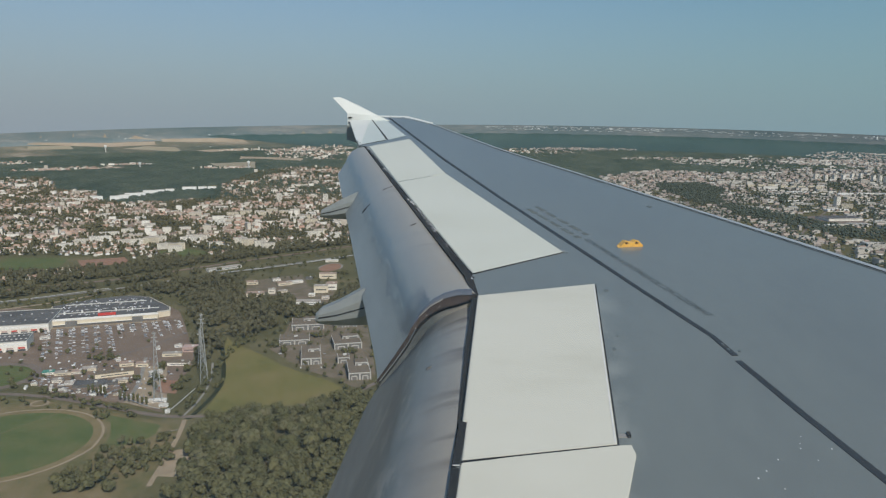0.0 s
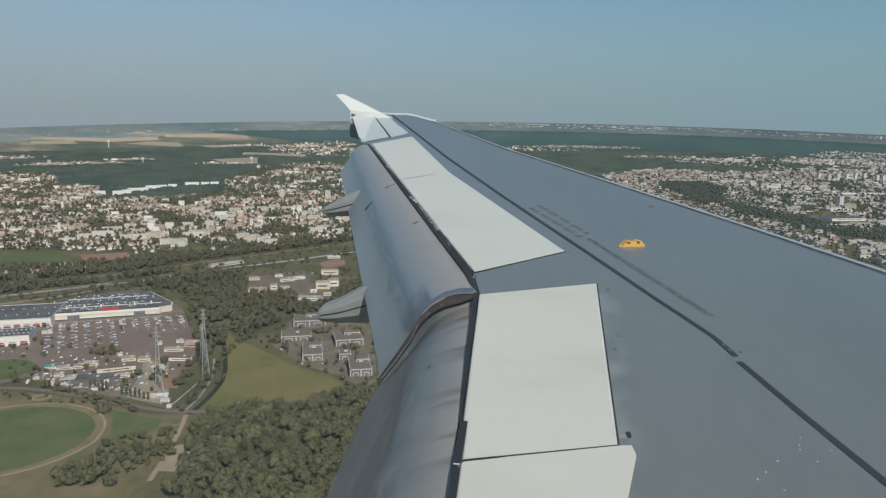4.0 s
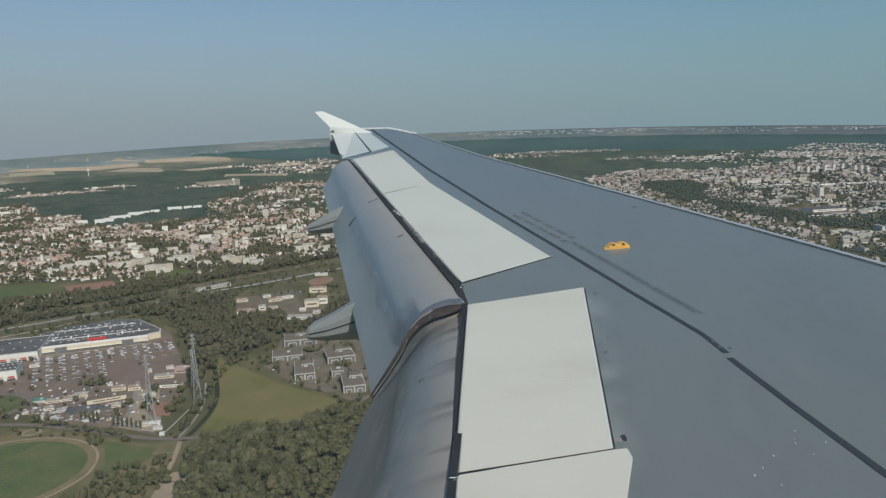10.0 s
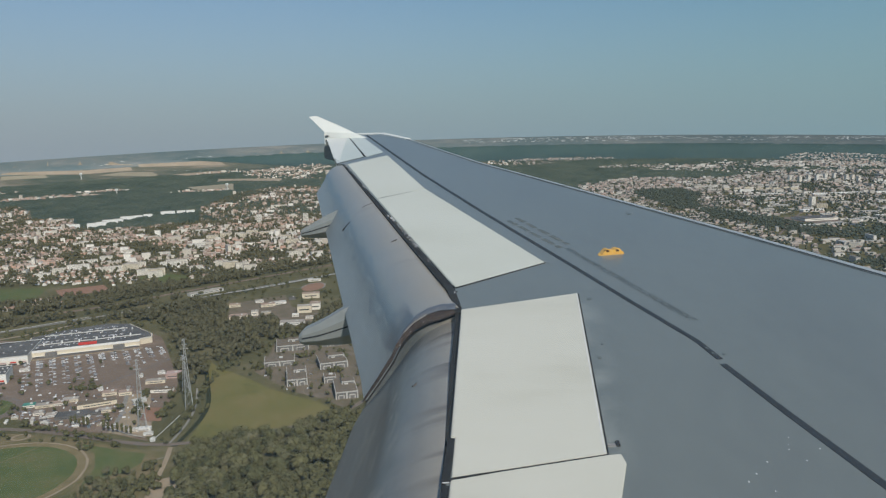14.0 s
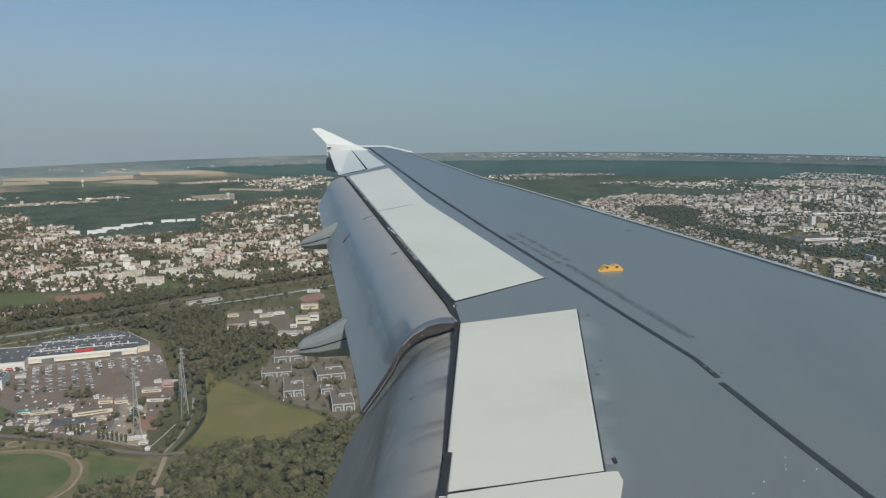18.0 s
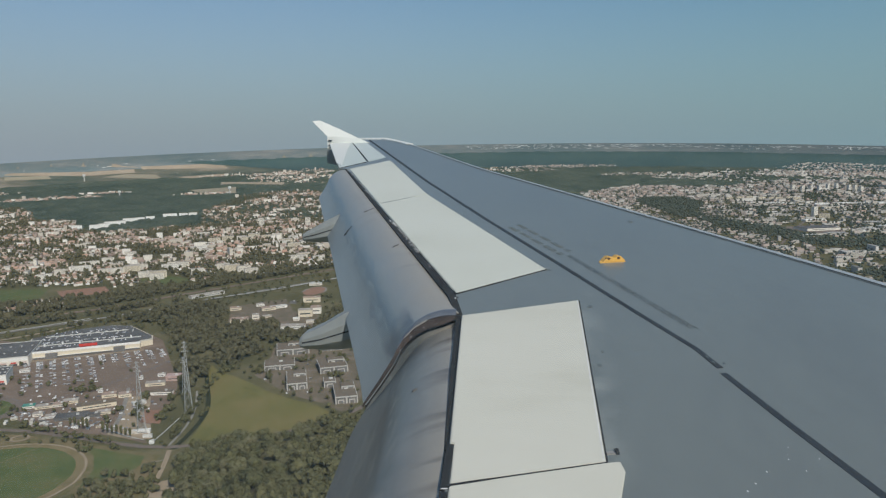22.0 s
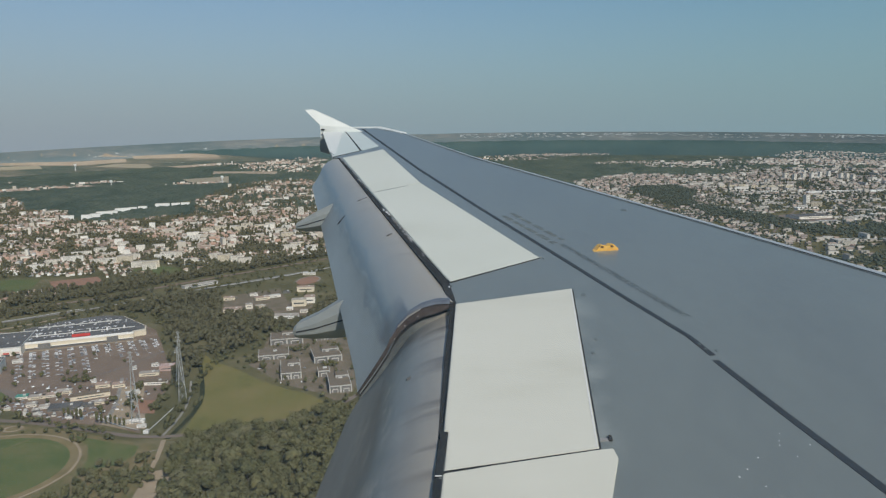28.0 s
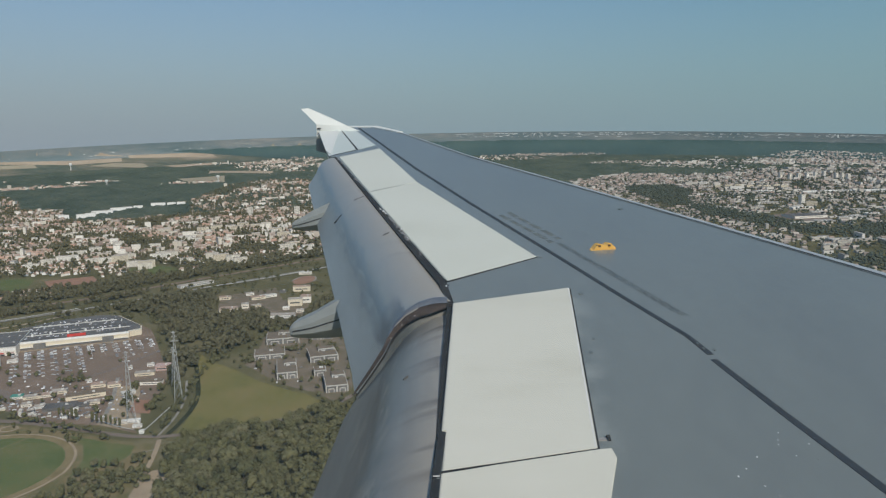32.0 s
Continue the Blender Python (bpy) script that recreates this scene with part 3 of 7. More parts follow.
def flap_metal(name, gap_line, reach, paint, streak):
    """Weathered flap paint: brown soot behind the gap, bluish streaks down the chord."""
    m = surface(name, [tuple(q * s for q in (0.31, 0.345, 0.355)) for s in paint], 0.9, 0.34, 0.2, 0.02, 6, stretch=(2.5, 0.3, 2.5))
    n, l = m.node_tree.nodes, m.node_tree.links
    b = n["Principled BSDF"]
    geo = n.new("ShaderNodeNewGeometry")
    sep = n.new("ShaderNodeSeparateXYZ")
    l.new(geo.outputs["Position"], sep.inputs[0])
    (xa, ya), (xb, yb) = gap_line
    k = (xb - xa) / (yb - ya)
    line = n.new("ShaderNodeMath")
    line.operation = "MULTIPLY_ADD"
    line.inputs[1].default_value, line.inputs[2].default_value = -k, -(xa - k * ya)
    l.new(sep.outputs[1], line.inputs[0])
    aft = n.new("ShaderNodeMath")
    aft.operation = "ADD"
    l.new(sep.outputs[0], aft.inputs[0]), l.new(line.outputs[0], aft.inputs[1])
    mp = n.new("ShaderNodeMapping")
    mp.inputs["Scale"].default_value = (0.8, 2.2, 0.8)
    l.new(geo.outputs["Position"], mp.inputs[0])
    no = n.new("ShaderNodeTexNoise")
    no.inputs["Scale"].default_value, no.inputs["Detail"].default_value = 1.6, 5
    l.new(mp.outputs[0], no.inputs["Vector"])
    soft = n.new("ShaderNodeMath")
    soft.operation = "MULTIPLY_ADD"
    soft.inputs[1].default_value = 0.22
    l.new(no.outputs[0], soft.inputs[0]), l.new(aft.outputs[0], soft.inputs[2])
    rng = n.new("ShaderNodeMapRange")
    rng.inputs[1].default_value, rng.inputs[2].default_value = -reach + 0.11, 0.11
    l.new(soft.outputs[0], rng.inputs[0])
    old = b.inputs["Base Color"].links[0].from_socket
    mix = n.new("ShaderNodeMix")
    mix.data_type = "RGBA"
    mix.inputs[7].default_value = (0.405, 0.37, 0.315, 1)
    l.new(rng.outputs[0], mix.inputs[0]), l.new(old, mix.inputs[6])
    # sooty streaks that run aft from the gap
    mp2 = n.new("ShaderNodeMapping")
    mp2.inputs["Scale"].default_value = (0.5, 4.5, 0.5)
    mp2.inputs["Rotation"].default_value = (0, 0, 0.35)
    l.new(geo.outputs["Position"], mp2.inputs[0])
    st = n.new("ShaderNodeTexNoise")
    st.inputs["Scale"].default_value, st.inputs["Detail"].default_value, st.inputs["Distortion"].default_value = 1.0, 4, 0.6
    l.new(mp2.outputs[0], st.inputs["Vector"])
    band = n.new("ShaderNodeMapRange")
    band.inputs[1].default_value, band.inputs[2].default_value, band.inputs[4].default_value = 0.52, 0.72, streak
    l.new(st.outputs[0], band.inputs[0])
    near = n.new("ShaderNodeMath")
    near.operation = "MULTIPLY"
    l.new(band.outputs[0], near.inputs[0]), l.new(rng.outputs[0], near.inputs[1])
    soot = n.new("ShaderNodeMix")
    soot.data_type = "RGBA"
    soot.inputs[7].default_value = (0.085, 0.075, 0.065, 1)
    l.new(near.outputs[0], soot.inputs[0]), l.new(mix.outputs[2], soot.inputs[6]), l.new(soot.outputs[2], b.inputs["Base Color"])
    return m


OUT_PROFILE = [(0.0, 0.0), (-0.10, -0.004), (-0.20, -0.032), (-0.29, -0.085), (-0.365, -0.16), (-0.42, -0.245), (-0.46, -0.335), (-0.57, -0.505), (-0.68, -0.665)]
def blue_sheen_wear(m):
    """A ragged bluish band along the outboard flap's crease: painted sky sheen with worn edges."""
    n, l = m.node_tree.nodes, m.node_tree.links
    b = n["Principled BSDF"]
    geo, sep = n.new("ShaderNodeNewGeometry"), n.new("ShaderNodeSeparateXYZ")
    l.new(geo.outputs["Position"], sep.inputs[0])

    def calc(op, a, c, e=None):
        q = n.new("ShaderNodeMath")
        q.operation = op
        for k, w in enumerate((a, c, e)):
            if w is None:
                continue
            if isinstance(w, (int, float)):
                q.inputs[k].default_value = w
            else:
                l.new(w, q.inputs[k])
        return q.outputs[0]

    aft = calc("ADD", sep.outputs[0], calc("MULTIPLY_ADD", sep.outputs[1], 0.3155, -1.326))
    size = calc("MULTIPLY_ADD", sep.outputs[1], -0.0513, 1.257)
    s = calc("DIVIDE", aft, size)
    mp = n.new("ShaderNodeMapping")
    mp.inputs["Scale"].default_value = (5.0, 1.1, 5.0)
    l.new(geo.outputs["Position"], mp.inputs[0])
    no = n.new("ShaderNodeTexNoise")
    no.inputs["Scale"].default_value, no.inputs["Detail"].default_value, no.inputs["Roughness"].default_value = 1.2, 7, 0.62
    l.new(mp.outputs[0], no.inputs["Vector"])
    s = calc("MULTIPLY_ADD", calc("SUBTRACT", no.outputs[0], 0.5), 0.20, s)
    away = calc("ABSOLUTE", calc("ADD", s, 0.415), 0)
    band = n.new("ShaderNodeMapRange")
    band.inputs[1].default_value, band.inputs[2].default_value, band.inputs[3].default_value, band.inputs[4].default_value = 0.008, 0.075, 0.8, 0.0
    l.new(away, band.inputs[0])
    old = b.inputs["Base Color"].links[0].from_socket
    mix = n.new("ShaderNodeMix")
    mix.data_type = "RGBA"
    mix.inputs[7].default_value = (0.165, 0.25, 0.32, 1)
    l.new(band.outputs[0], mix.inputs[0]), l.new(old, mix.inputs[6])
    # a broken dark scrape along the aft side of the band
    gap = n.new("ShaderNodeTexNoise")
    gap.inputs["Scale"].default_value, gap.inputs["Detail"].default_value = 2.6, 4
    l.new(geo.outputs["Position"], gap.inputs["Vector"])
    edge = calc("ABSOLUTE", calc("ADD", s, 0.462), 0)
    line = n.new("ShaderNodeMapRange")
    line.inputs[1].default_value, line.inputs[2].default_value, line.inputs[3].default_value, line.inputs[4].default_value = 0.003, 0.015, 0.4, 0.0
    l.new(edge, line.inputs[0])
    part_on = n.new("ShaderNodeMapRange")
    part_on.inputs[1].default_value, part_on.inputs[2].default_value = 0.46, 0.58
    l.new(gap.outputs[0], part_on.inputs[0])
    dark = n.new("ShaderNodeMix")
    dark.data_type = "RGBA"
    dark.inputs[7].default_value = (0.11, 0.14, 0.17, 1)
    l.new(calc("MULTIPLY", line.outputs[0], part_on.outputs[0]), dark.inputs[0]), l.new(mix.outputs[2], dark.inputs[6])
    # a thin, broken pale line along the crease
    crease_line = n.new("ShaderNodeMapRange")
    crease_line.inputs[1].default_value, crease_line.inputs[2].default_value, crease_line.inputs[3].default_value, crease_line.inputs[4].default_value = 0.003, 0.010, 0.75, 0.0
    l.new(calc("ABSOLUTE", calc("ADD", s, 0.438), 0), crease_line.inputs[0])
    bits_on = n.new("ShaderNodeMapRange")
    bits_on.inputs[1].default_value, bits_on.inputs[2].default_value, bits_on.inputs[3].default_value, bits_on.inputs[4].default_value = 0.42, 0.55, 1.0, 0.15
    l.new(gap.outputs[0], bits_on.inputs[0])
    pale = n.new("ShaderNodeMix")
    pale.data_type = "RGBA"
    pale.inputs[7].default_value = (0.36, 0.43, 0.47, 1)
    l.new(calc("MULTIPLY", crease_line.outputs[0], bits_on.outputs[0]), pale.inputs[0]), l.new(dark.outputs[2], pale.inputs[6])
    # a darker blue-grey patch where the crease meets the inboard end
    end = n.new("ShaderNodeMapRange")
    end.inputs[1].default_value, end.inputs[2].default_value, end.inputs[3].default_value, end.inputs[4].default_value = 5.12, 5.42, 1.0, 0.0
    l.new(calc("MULTIPLY_ADD", calc("SUBTRACT", no.outputs[0], 0.5), 0.5, sep.outputs[1]), end.inputs[0])
    fold = n.new("ShaderNodeMapRange")
    fold.inputs[1].default_value, fold.inputs[2].default_value, fold.inputs[3].default_value, fold.inputs[4].default_value = 0.075, 0.105, 0.8, 0.0
    l.new(calc("ABSOLUTE", calc("ADD", s, 0.40), 0), fold.inputs[0])
    bare = n.new("ShaderNodeMix")
    bare.data_type = "RGBA"
    bare.inputs[7].default_value = (0.085, 0.108, 0.135, 1)
    l.new(calc("MULTIPLY", end.outputs[0], fold.outputs[0]), bare.inputs[0]), l.new(pale.outputs[2], bare.inputs[6]), l.new(bare.outputs[2], b.inputs["Base Color"])


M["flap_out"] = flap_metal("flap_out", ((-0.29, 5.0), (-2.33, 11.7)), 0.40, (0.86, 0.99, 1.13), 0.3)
blue_sheen_wear(M["flap_out"])
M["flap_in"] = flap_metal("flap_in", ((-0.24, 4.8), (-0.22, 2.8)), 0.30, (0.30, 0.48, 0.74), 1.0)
def scratched(m):
    """Pale scrapes along the step of the inboard flap, and short ones aft of it."""
    n, l = m.node_tree.nodes, m.node_tree.links
    b = n["Principled BSDF"]
    geo, sep, mp, no = n.new("ShaderNodeNewGeometry"), n.new("ShaderNodeSeparateXYZ"), n.new("ShaderNodeMapping"), n.new("ShaderNodeTexNoise")
    l.new(geo.outputs["Position"], sep.inputs[0]), l.new(geo.outputs["Position"], mp.inputs[0]), l.new(mp.outputs[0], no.inputs["Vector"])
    mp.inputs["Scale"].default_value, mp.inputs["Rotation"].default_value = (16, 2.6, 5), (0, 0, 0.12)
    no.inputs["Scale"].default_value, no.inputs["Detail"].default_value, no.inputs["Roughness"].default_value = 1.0, 6, 0.7
    line, aft, zone, spot, both, mix = (n.new("ShaderNode" + k) for k in ("Math", "Math", "MapRange", "MapRange", "Math", "Mix"))
    line.operation, aft.operation, both.operation, mix.data_type = "MULTIPLY_ADD", "ADD", "MULTIPLY", "RGBA"
    line.inputs[1].default_value, line.inputs[2].default_value = 0.071, 0.312
    l.new(sep.outputs[1], line.inputs[0]), l.new(sep.outputs[0], aft.inputs[0]), l.new(line.outputs[0], aft.inputs[1])
    ramp = n.new("ShaderNodeValToRGB")
    e = ramp.color_ramp.elements
    e[0].position, e[0].color = 0.30, (0.22, 0.22, 0.22, 1)
    e[1].position, e[1].color = 0.60, (0, 0, 0, 1)
    near = e.new(0.485)
    near.color = (0.9, 0.9, 0.9, 1)
    edge = e.new(0.44)
    edge.color = (0.3, 0.3, 0.3, 1)
    zone.inputs[1].default_value, zone.inputs[2].default_value = -0.5, 0.5
    l.new(aft.outputs[0], zone.inputs[0]), l.new(zone.outputs[0], ramp.inputs[0])
    spot.inputs[1].default_value, spot.inputs[2].default_value = 0.52, 0.66
    l.new(no.outputs[0], spot.inputs[0])
    l.new(ramp.outputs[0], both.inputs[0]), l.new(spot.outputs[0], both.inputs[1])
    old = b.inputs["Base Color"].links[0].from_socket
    mix.inputs[7].default_value = (0.40, 0.375, 0.33, 1)
    l.new(both.outputs[0], mix.inputs[0]), l.new(old, mix.inputs[6]), l.new(mix.outputs[2], b.inputs["Base Color"])


scratched(M["flap_in"])
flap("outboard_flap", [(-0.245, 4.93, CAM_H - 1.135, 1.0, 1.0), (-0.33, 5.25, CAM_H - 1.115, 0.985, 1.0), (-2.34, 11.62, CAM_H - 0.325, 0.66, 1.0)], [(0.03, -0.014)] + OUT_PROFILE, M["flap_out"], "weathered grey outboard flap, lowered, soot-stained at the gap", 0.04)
IN_PROFILE = [(0.0, 0.0), (-0.10, -0.025), (-0.22, -0.075), (-0.32, -0.15), (-0.41, -0.25), (-0.49, -0.34), (-0.57, -0.42), (-0.70, -0.545)]
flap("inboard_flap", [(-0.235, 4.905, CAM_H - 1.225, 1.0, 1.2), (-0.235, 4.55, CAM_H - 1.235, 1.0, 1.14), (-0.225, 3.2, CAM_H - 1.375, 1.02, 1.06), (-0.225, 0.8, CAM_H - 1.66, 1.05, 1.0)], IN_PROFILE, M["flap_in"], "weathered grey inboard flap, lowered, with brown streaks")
# metal end rib of the outboard flap, facing the cabin
n = len(OUT_PROFILE)
deep = [0.04] + [0.058 * (1 - ((i - 1) / (n - 2)) ** 2) + 0.018 for i in range(1, n)]
rv = [(-0.245 + px, y, CAM_H - 1.137 + pz - (deep[i] if low else -0.004)) for y in (4.90, 4.935) for low in (0, 1) for i, (px, pz) in enumerate(OUT_PROFILE)]
rf = []
for i in range(n - 1):
    rf += [(i, i + 1, n + i + 1, n + i), (2 * n + i, 3 * n + i, 3 * n + i + 1, 2 * n + i + 1), (i, 2 * n + i, 2 * n + i + 1, i + 1), (n + i, n + i + 1, 3 * n + i + 1, 3 * n + i)]
rf += [(0, n, 3 * n, 2 * n), (n - 1, 3 * n - 1, 4 * n - 1, 2 * n - 1)]
put("flap_end_rib", rv, rf, M["rib_dark"], airliner, "scuffed dark metal rib at the flap end")
# dark strip painted in for the shadow line under the rib
gv = [(-0.235 + px, 4.938, CAM_H - 1.137 + pz - deep[i] - 0.035 * low + 0.01) for low in (0, 1) for i, (px, pz) in enumerate(OUT_PROFILE)]
put("flap_shroud", gv, [(i, i + 1, n + i + 1, n + i) for i in range(n - 1)], M["seal_dark"], airliner, "dark strip painted for the shadow line below the flap end")
# added filler that blocks the view through the gap below the rib
gv = [(-0.235 + px, 4.940, CAM_H - 1.137 + pz - deep[i] - 0.02 - 0.20 * low) for low in (0, 1) for i, (px, pz) in enumerate(OUT_PROFILE)]
put("cove_wall", gv, [(i, i + 1, n + i + 1, n + i) for i in range(n - 1)], M["flap_in"], airliner, "grey filler added to close the gap below the flap end")
# a bluish cap strip over the curved end, with a bright worn edge
cap_line = OUT_PROFILE[:6]
cv = [(-0.247 + px, y, CAM_H - 1.130 + pz + (0.006 if y > 4.9 else -0.016)) for y in (4.892, 4.905, 4.985) for px, pz in cap_line]
put("rib_cap", cv, [(6 * r + i, 6 * r + i + 1, 6 * r + i + 7, 6 * r + i + 6) for r in (0, 1) for i in range(5)], M["rib_blue"], airliner, "bluish metal cap strip over the flap end", smooth=True)
ev = [(-0.249 + px, y, CAM_H - 1.148 + pz + dz) for y, dz in ((4.889, -0.006), (4.8885, 0.005)) for px, pz in OUT_PROFILE[2:5]]
put("rib_edge", ev, [(i, i + 1, i + 4, i + 3) for i in range(2)], M["bare_metal"], airliner, "bright worn edge of the flap end")
for k in (2.3, 3.4, 4.6):
    i, w = int(k), k - int(k)
    px, pz = (OUT_PROFILE[i][j] * (1 - w) + OUT_PROFILE[i + 1][j] * w for j in (0, 1))
    put("rib_rivet", *[q for q in (lambda bx: ([(x - 0.245 + px, y + 4.893, z + CAM_H - 1.19 + pz) for x, y, z in bx[0]], bx[1]))(box(0.007, 0.010, 0.006))], M["bare_metal"], airliner)


def fairing(y, stations):
    """A flap track fairing: an angular canoe; stations of x, top, bottom, width."""
    v, f = [], []
    for x, top, low, w in stations:
        h = top - low
        for sy, sz in ((-0.35, 1.0), (0.35, 1.0), (0.5, 0.72), (0.5, 0.3), (0.22, 0.0), (-0.22, 0.0), (-0.5, 0.3), (-0.5, 0.72)):
            v.append((x, y + sy * w, CAM_H + low + sz * h))
    for i in range(len(stations) - 1):
        for a in range(8):
            f.append((i * 8 + a, i * 8 + (a + 1) % 8, i * 8 + 8 + (a + 1) % 8, i * 8 + 8 + a))
    f += [tuple(range(8)), tuple(range(len(v) - 8, len(v)))[::-1]]
    ob = put("flap_track_fairing", v, f, M["fairing_grey"], airliner, "pale grey pointed flap track fairing")
    bm = bmesh.new()
    bm.from_mesh(ob.data)
    bmesh.ops.recalc_face_normals(bm, faces=bm.faces)
    bmesh.ops.bevel(bm, geom=list(bm.edges), offset=0.004, segments=1, affect="EDGES")
    bm.to_mesh(ob.data)
    bm.free()
    seam = [(x, y - 0.5 * w - 0.004, CAM_H + low + 0.52 * (top - low)) for x, top, low, w in stations[1:-1]]
    put("fairing_seam", [(x, yy - e_, z + dz * 0.007) for x, yy, z in seam for dz, e_ in ((-1, 0), (1, 0))], [(2 * i, 2 * i + 2, 2 * i + 3, 2 * i + 1) for i in range(len(seam) - 1)], M["gap_dark"], ob)
    return ob


fairing(6.7, [(-0.75, -1.32, -1.75, 0.36), (-1.05, -1.37, -1.83, 0.38), (-1.40, -1.53, -1.88, 0.34), (-1.62, -1.655, -1.89, 0.30), (-1.80, -1.735, -1.885, 0.24), (-1.835, -1.77, -1.875, 0.20)])
fairing(9.5, [(-1.55, -0.72, -1.10, 0.32), (-1.85, -0.78, -1.17, 0.34), (-2.19, -0.93, -1.215, 0.30), (-2.35, -1.02, -1.215, 0.26), (-2.48, -1.085, -1.205, 0.21), (-2.505, -1.105, -1.195, 0.17)])

sheet("tip_fairing", [(-3.37, 15.2), (-2.96, 15.39), (-2.84, 14.5), (-2.463, 11.95), (-2.62, 12.299)], M["fence_white"], 0.016, 0.02, "cream fairing at the foot of the tip fence")

# wing tip fence
fo = [(-3.80, 0.616), (-3.64, 0.628), (-3.2, 0.43), (-2.79, 0.231), (-2.55, 0.13), (-2.9, -0.02), (-3.40, -0.06), (-3.46, 0.02), (-3.46, 0.287)]
fv = [(x, 15.40 + 0.12 * (z > 0.3), CAM_H + z) for x, z in fo] + [(x, 15.47 + 0.12 * (z > 0.3), CAM_H + z) for x, z in fo]
n = len(fo)
put("wingtip_fence", fv, [tuple(range(n)), tuple(range(2 * n - 1, n - 1, -1))] + [(i, (i + 1) % n, (i + 1) % n + n, i + n) for i in range(n)], M["fence_white"], airliner, "white wing tip fence pointing up")
# lower half of the white fence: its shade is given as grey paint
lo = [(-3.36, 0.14), (-3.47, -0.02), (-3.475, -0.27), (-3.27, -0.33), (-2.95, 0.0)]
lv = [(x, 15.36, CAM_H + z) for x, z in lo] + [(x, 15.395, CAM_H + z) for x, z in lo]
put("lower_fence", lv, [(0, 1, 2, 3, 4), (9, 8, 7, 6, 5)] + [(i, (i + 1) % 5, (i + 1) % 5 + 5, i + 5) for i in range(5)], M["wing_grey"], airliner, "lower half of the fence, its shade painted in as grey")

for z in (0.19, 0.09, 0.01):
    put("fence_fitting", *[q for q in (lambda bx: ([(x - 3.40, y + 15.385, zz + CAM_H + z) for x, y, zz in bx[0]], bx[1]))(box(0.07, 0.03, 0.018))], M["seal_dark"], airliner)

# bits of hinge in the gap, drain slots on the flaps
bits = random.Random(21)
for y0, y1, count in ((11.6, 10.2, 16), (9.9, 9.2, 5), (7.9, 7.15, 16), (7.15, 6.55, 30), (6.2, 6.05, 3), (5.3, 5.24, 2)):
    for i in range(count):
        y = y0 + (y1 - y0) * (i + bits.random()) / count
        x = te(y) + bits.uniform(-0.030, 0.012)
        a, q = bits.uniform(0, 6.28), bits.uniform(0.007, 0.017) * (1.5 if i % 6 == 0 else 1.0)
        sheet("flap_hinge", [(x + q * bits.uniform(0.6, 1.2) * math.cos(a + k), y + 2.2 * q * bits.uniform(0.6, 1.2) * math.sin(a + k)) for k in (0, 1.3, 2.6, 3.9, 5.1)], M[bits.choice(("chip_white", "bare_metal", "bare_metal", "gap_dark"))], 0.002 + 0.006 * bits.random(), 0.02)
# a worn step along the inboard flap
def on_inboard(y, s):
    st = sorted([(4.905, -0.235, -1.225, 1.0, 1.2), (4.55, -0.235, -1.235, 1.0, 1.14), (3.2, -0.225, -1.375, 1.02, 1.06), (0.8, -0.225, -1.66, 1.05, 1.0)])
    ys = [q[0] for q in st]
    x, z, k, dr = (np.interp(y, ys, [q[j] for q in st]) for j in (1, 2, 3, 4))
    i = s * (len(IN_PROFILE) - 1)
    px, pz = (np.interp(i, range(len(IN_PROFILE)), [q[j] for q in IN_PROFILE]) for j in (0, 1))
    return Vector((x + px * k, y, CAM_H + z + pz * k * dr))


step = [(4.9, 0.62), (4.486, 0.582), (4.12, 0.557), (3.56, 0.494), (3.17, 0.443)]
for ds, r, mat, lift in ((0.0, 0.005, "flap_step", 0.005),):
    sv = [on_inboard(y, s + ds + q * r) + Vector((-lift, 0, lift * 1.6)) for y, s in step for q in (-1, 1)]
    put("flap_step", sv, [(2 * i, 2 * i + 1, 2 * i + 3, 2 * i + 2) for i in range(len(step) - 1)], M[mat], airliner)
for a, b, r in (((-1.488, 8.465, -0.737), (-1.40, 8.575, -0.706), 0.010), ((-0.932, 6.809, -0.931), (-0.891, 6.854, -0.918), 0.008), ((-1.745, 8.49, -1.008), (-1.63, 8.345, -0.897), 0.006), ((-0.459, 3.975, -1.382), (-0.436, 3.989, -1.370), 0.006)):
    a, b = Vector(a), Vector(b)
    side = (b - a).cross(Vector((0, 0, 1))).normalized() * r
    base = Vector((0, 0, CAM_H))
    put("drain_slot", [base + p + q + Vector((0, 0, h_)) for h_ in (-0.01, 0.009) for p, q in ((a, -side), (b, -side * 0.6), (b, side * 0.6), (a, side))],
        [(3, 2, 1, 0), (4, 5, 6, 7), (0, 1, 5, 4), (1, 2, 6, 5), (2, 3, 7, 6), (3, 0, 4, 7)], M["flap_slot"], airliner)

# yellow rope hook
hook = tagged(empty("rope_hook", pose(0, 0, 0)), "yellow escape rope bracket with two eyes on the wing", "")
hook.parent = airliner
ha, hb = Vector((0.955, 6.295)), Vector((1.150, 6.35))
hd = (hb - ha)
prof = [(0.0, 0.0), (0.10, 0.045), (0.22, 0.092), (0.33, 0.092), (0.42, 0.068), (0.58, 0.068), (0.67, 0.096), (0.78, 0.096), (0.90, 0.05), (1.0, 0.0)]
hv = []
for off in (-0.035, 0.035):
    for s, z in prof:
        p = ha + hd * s
        hv.append((p.x - off * 0.3, p.y + off, wing_z(p.x, p.y) + 0.004 + 0.47 * z))
n = len(prof)
put("bracket_body", hv, [tuple(range(n)), tuple(range(2 * n - 1, n - 1, -1))] + [(i, i + n, (i + 1) % n + n, (i + 1) % n) for i in range(n)], M["hook_yellow"], hook)
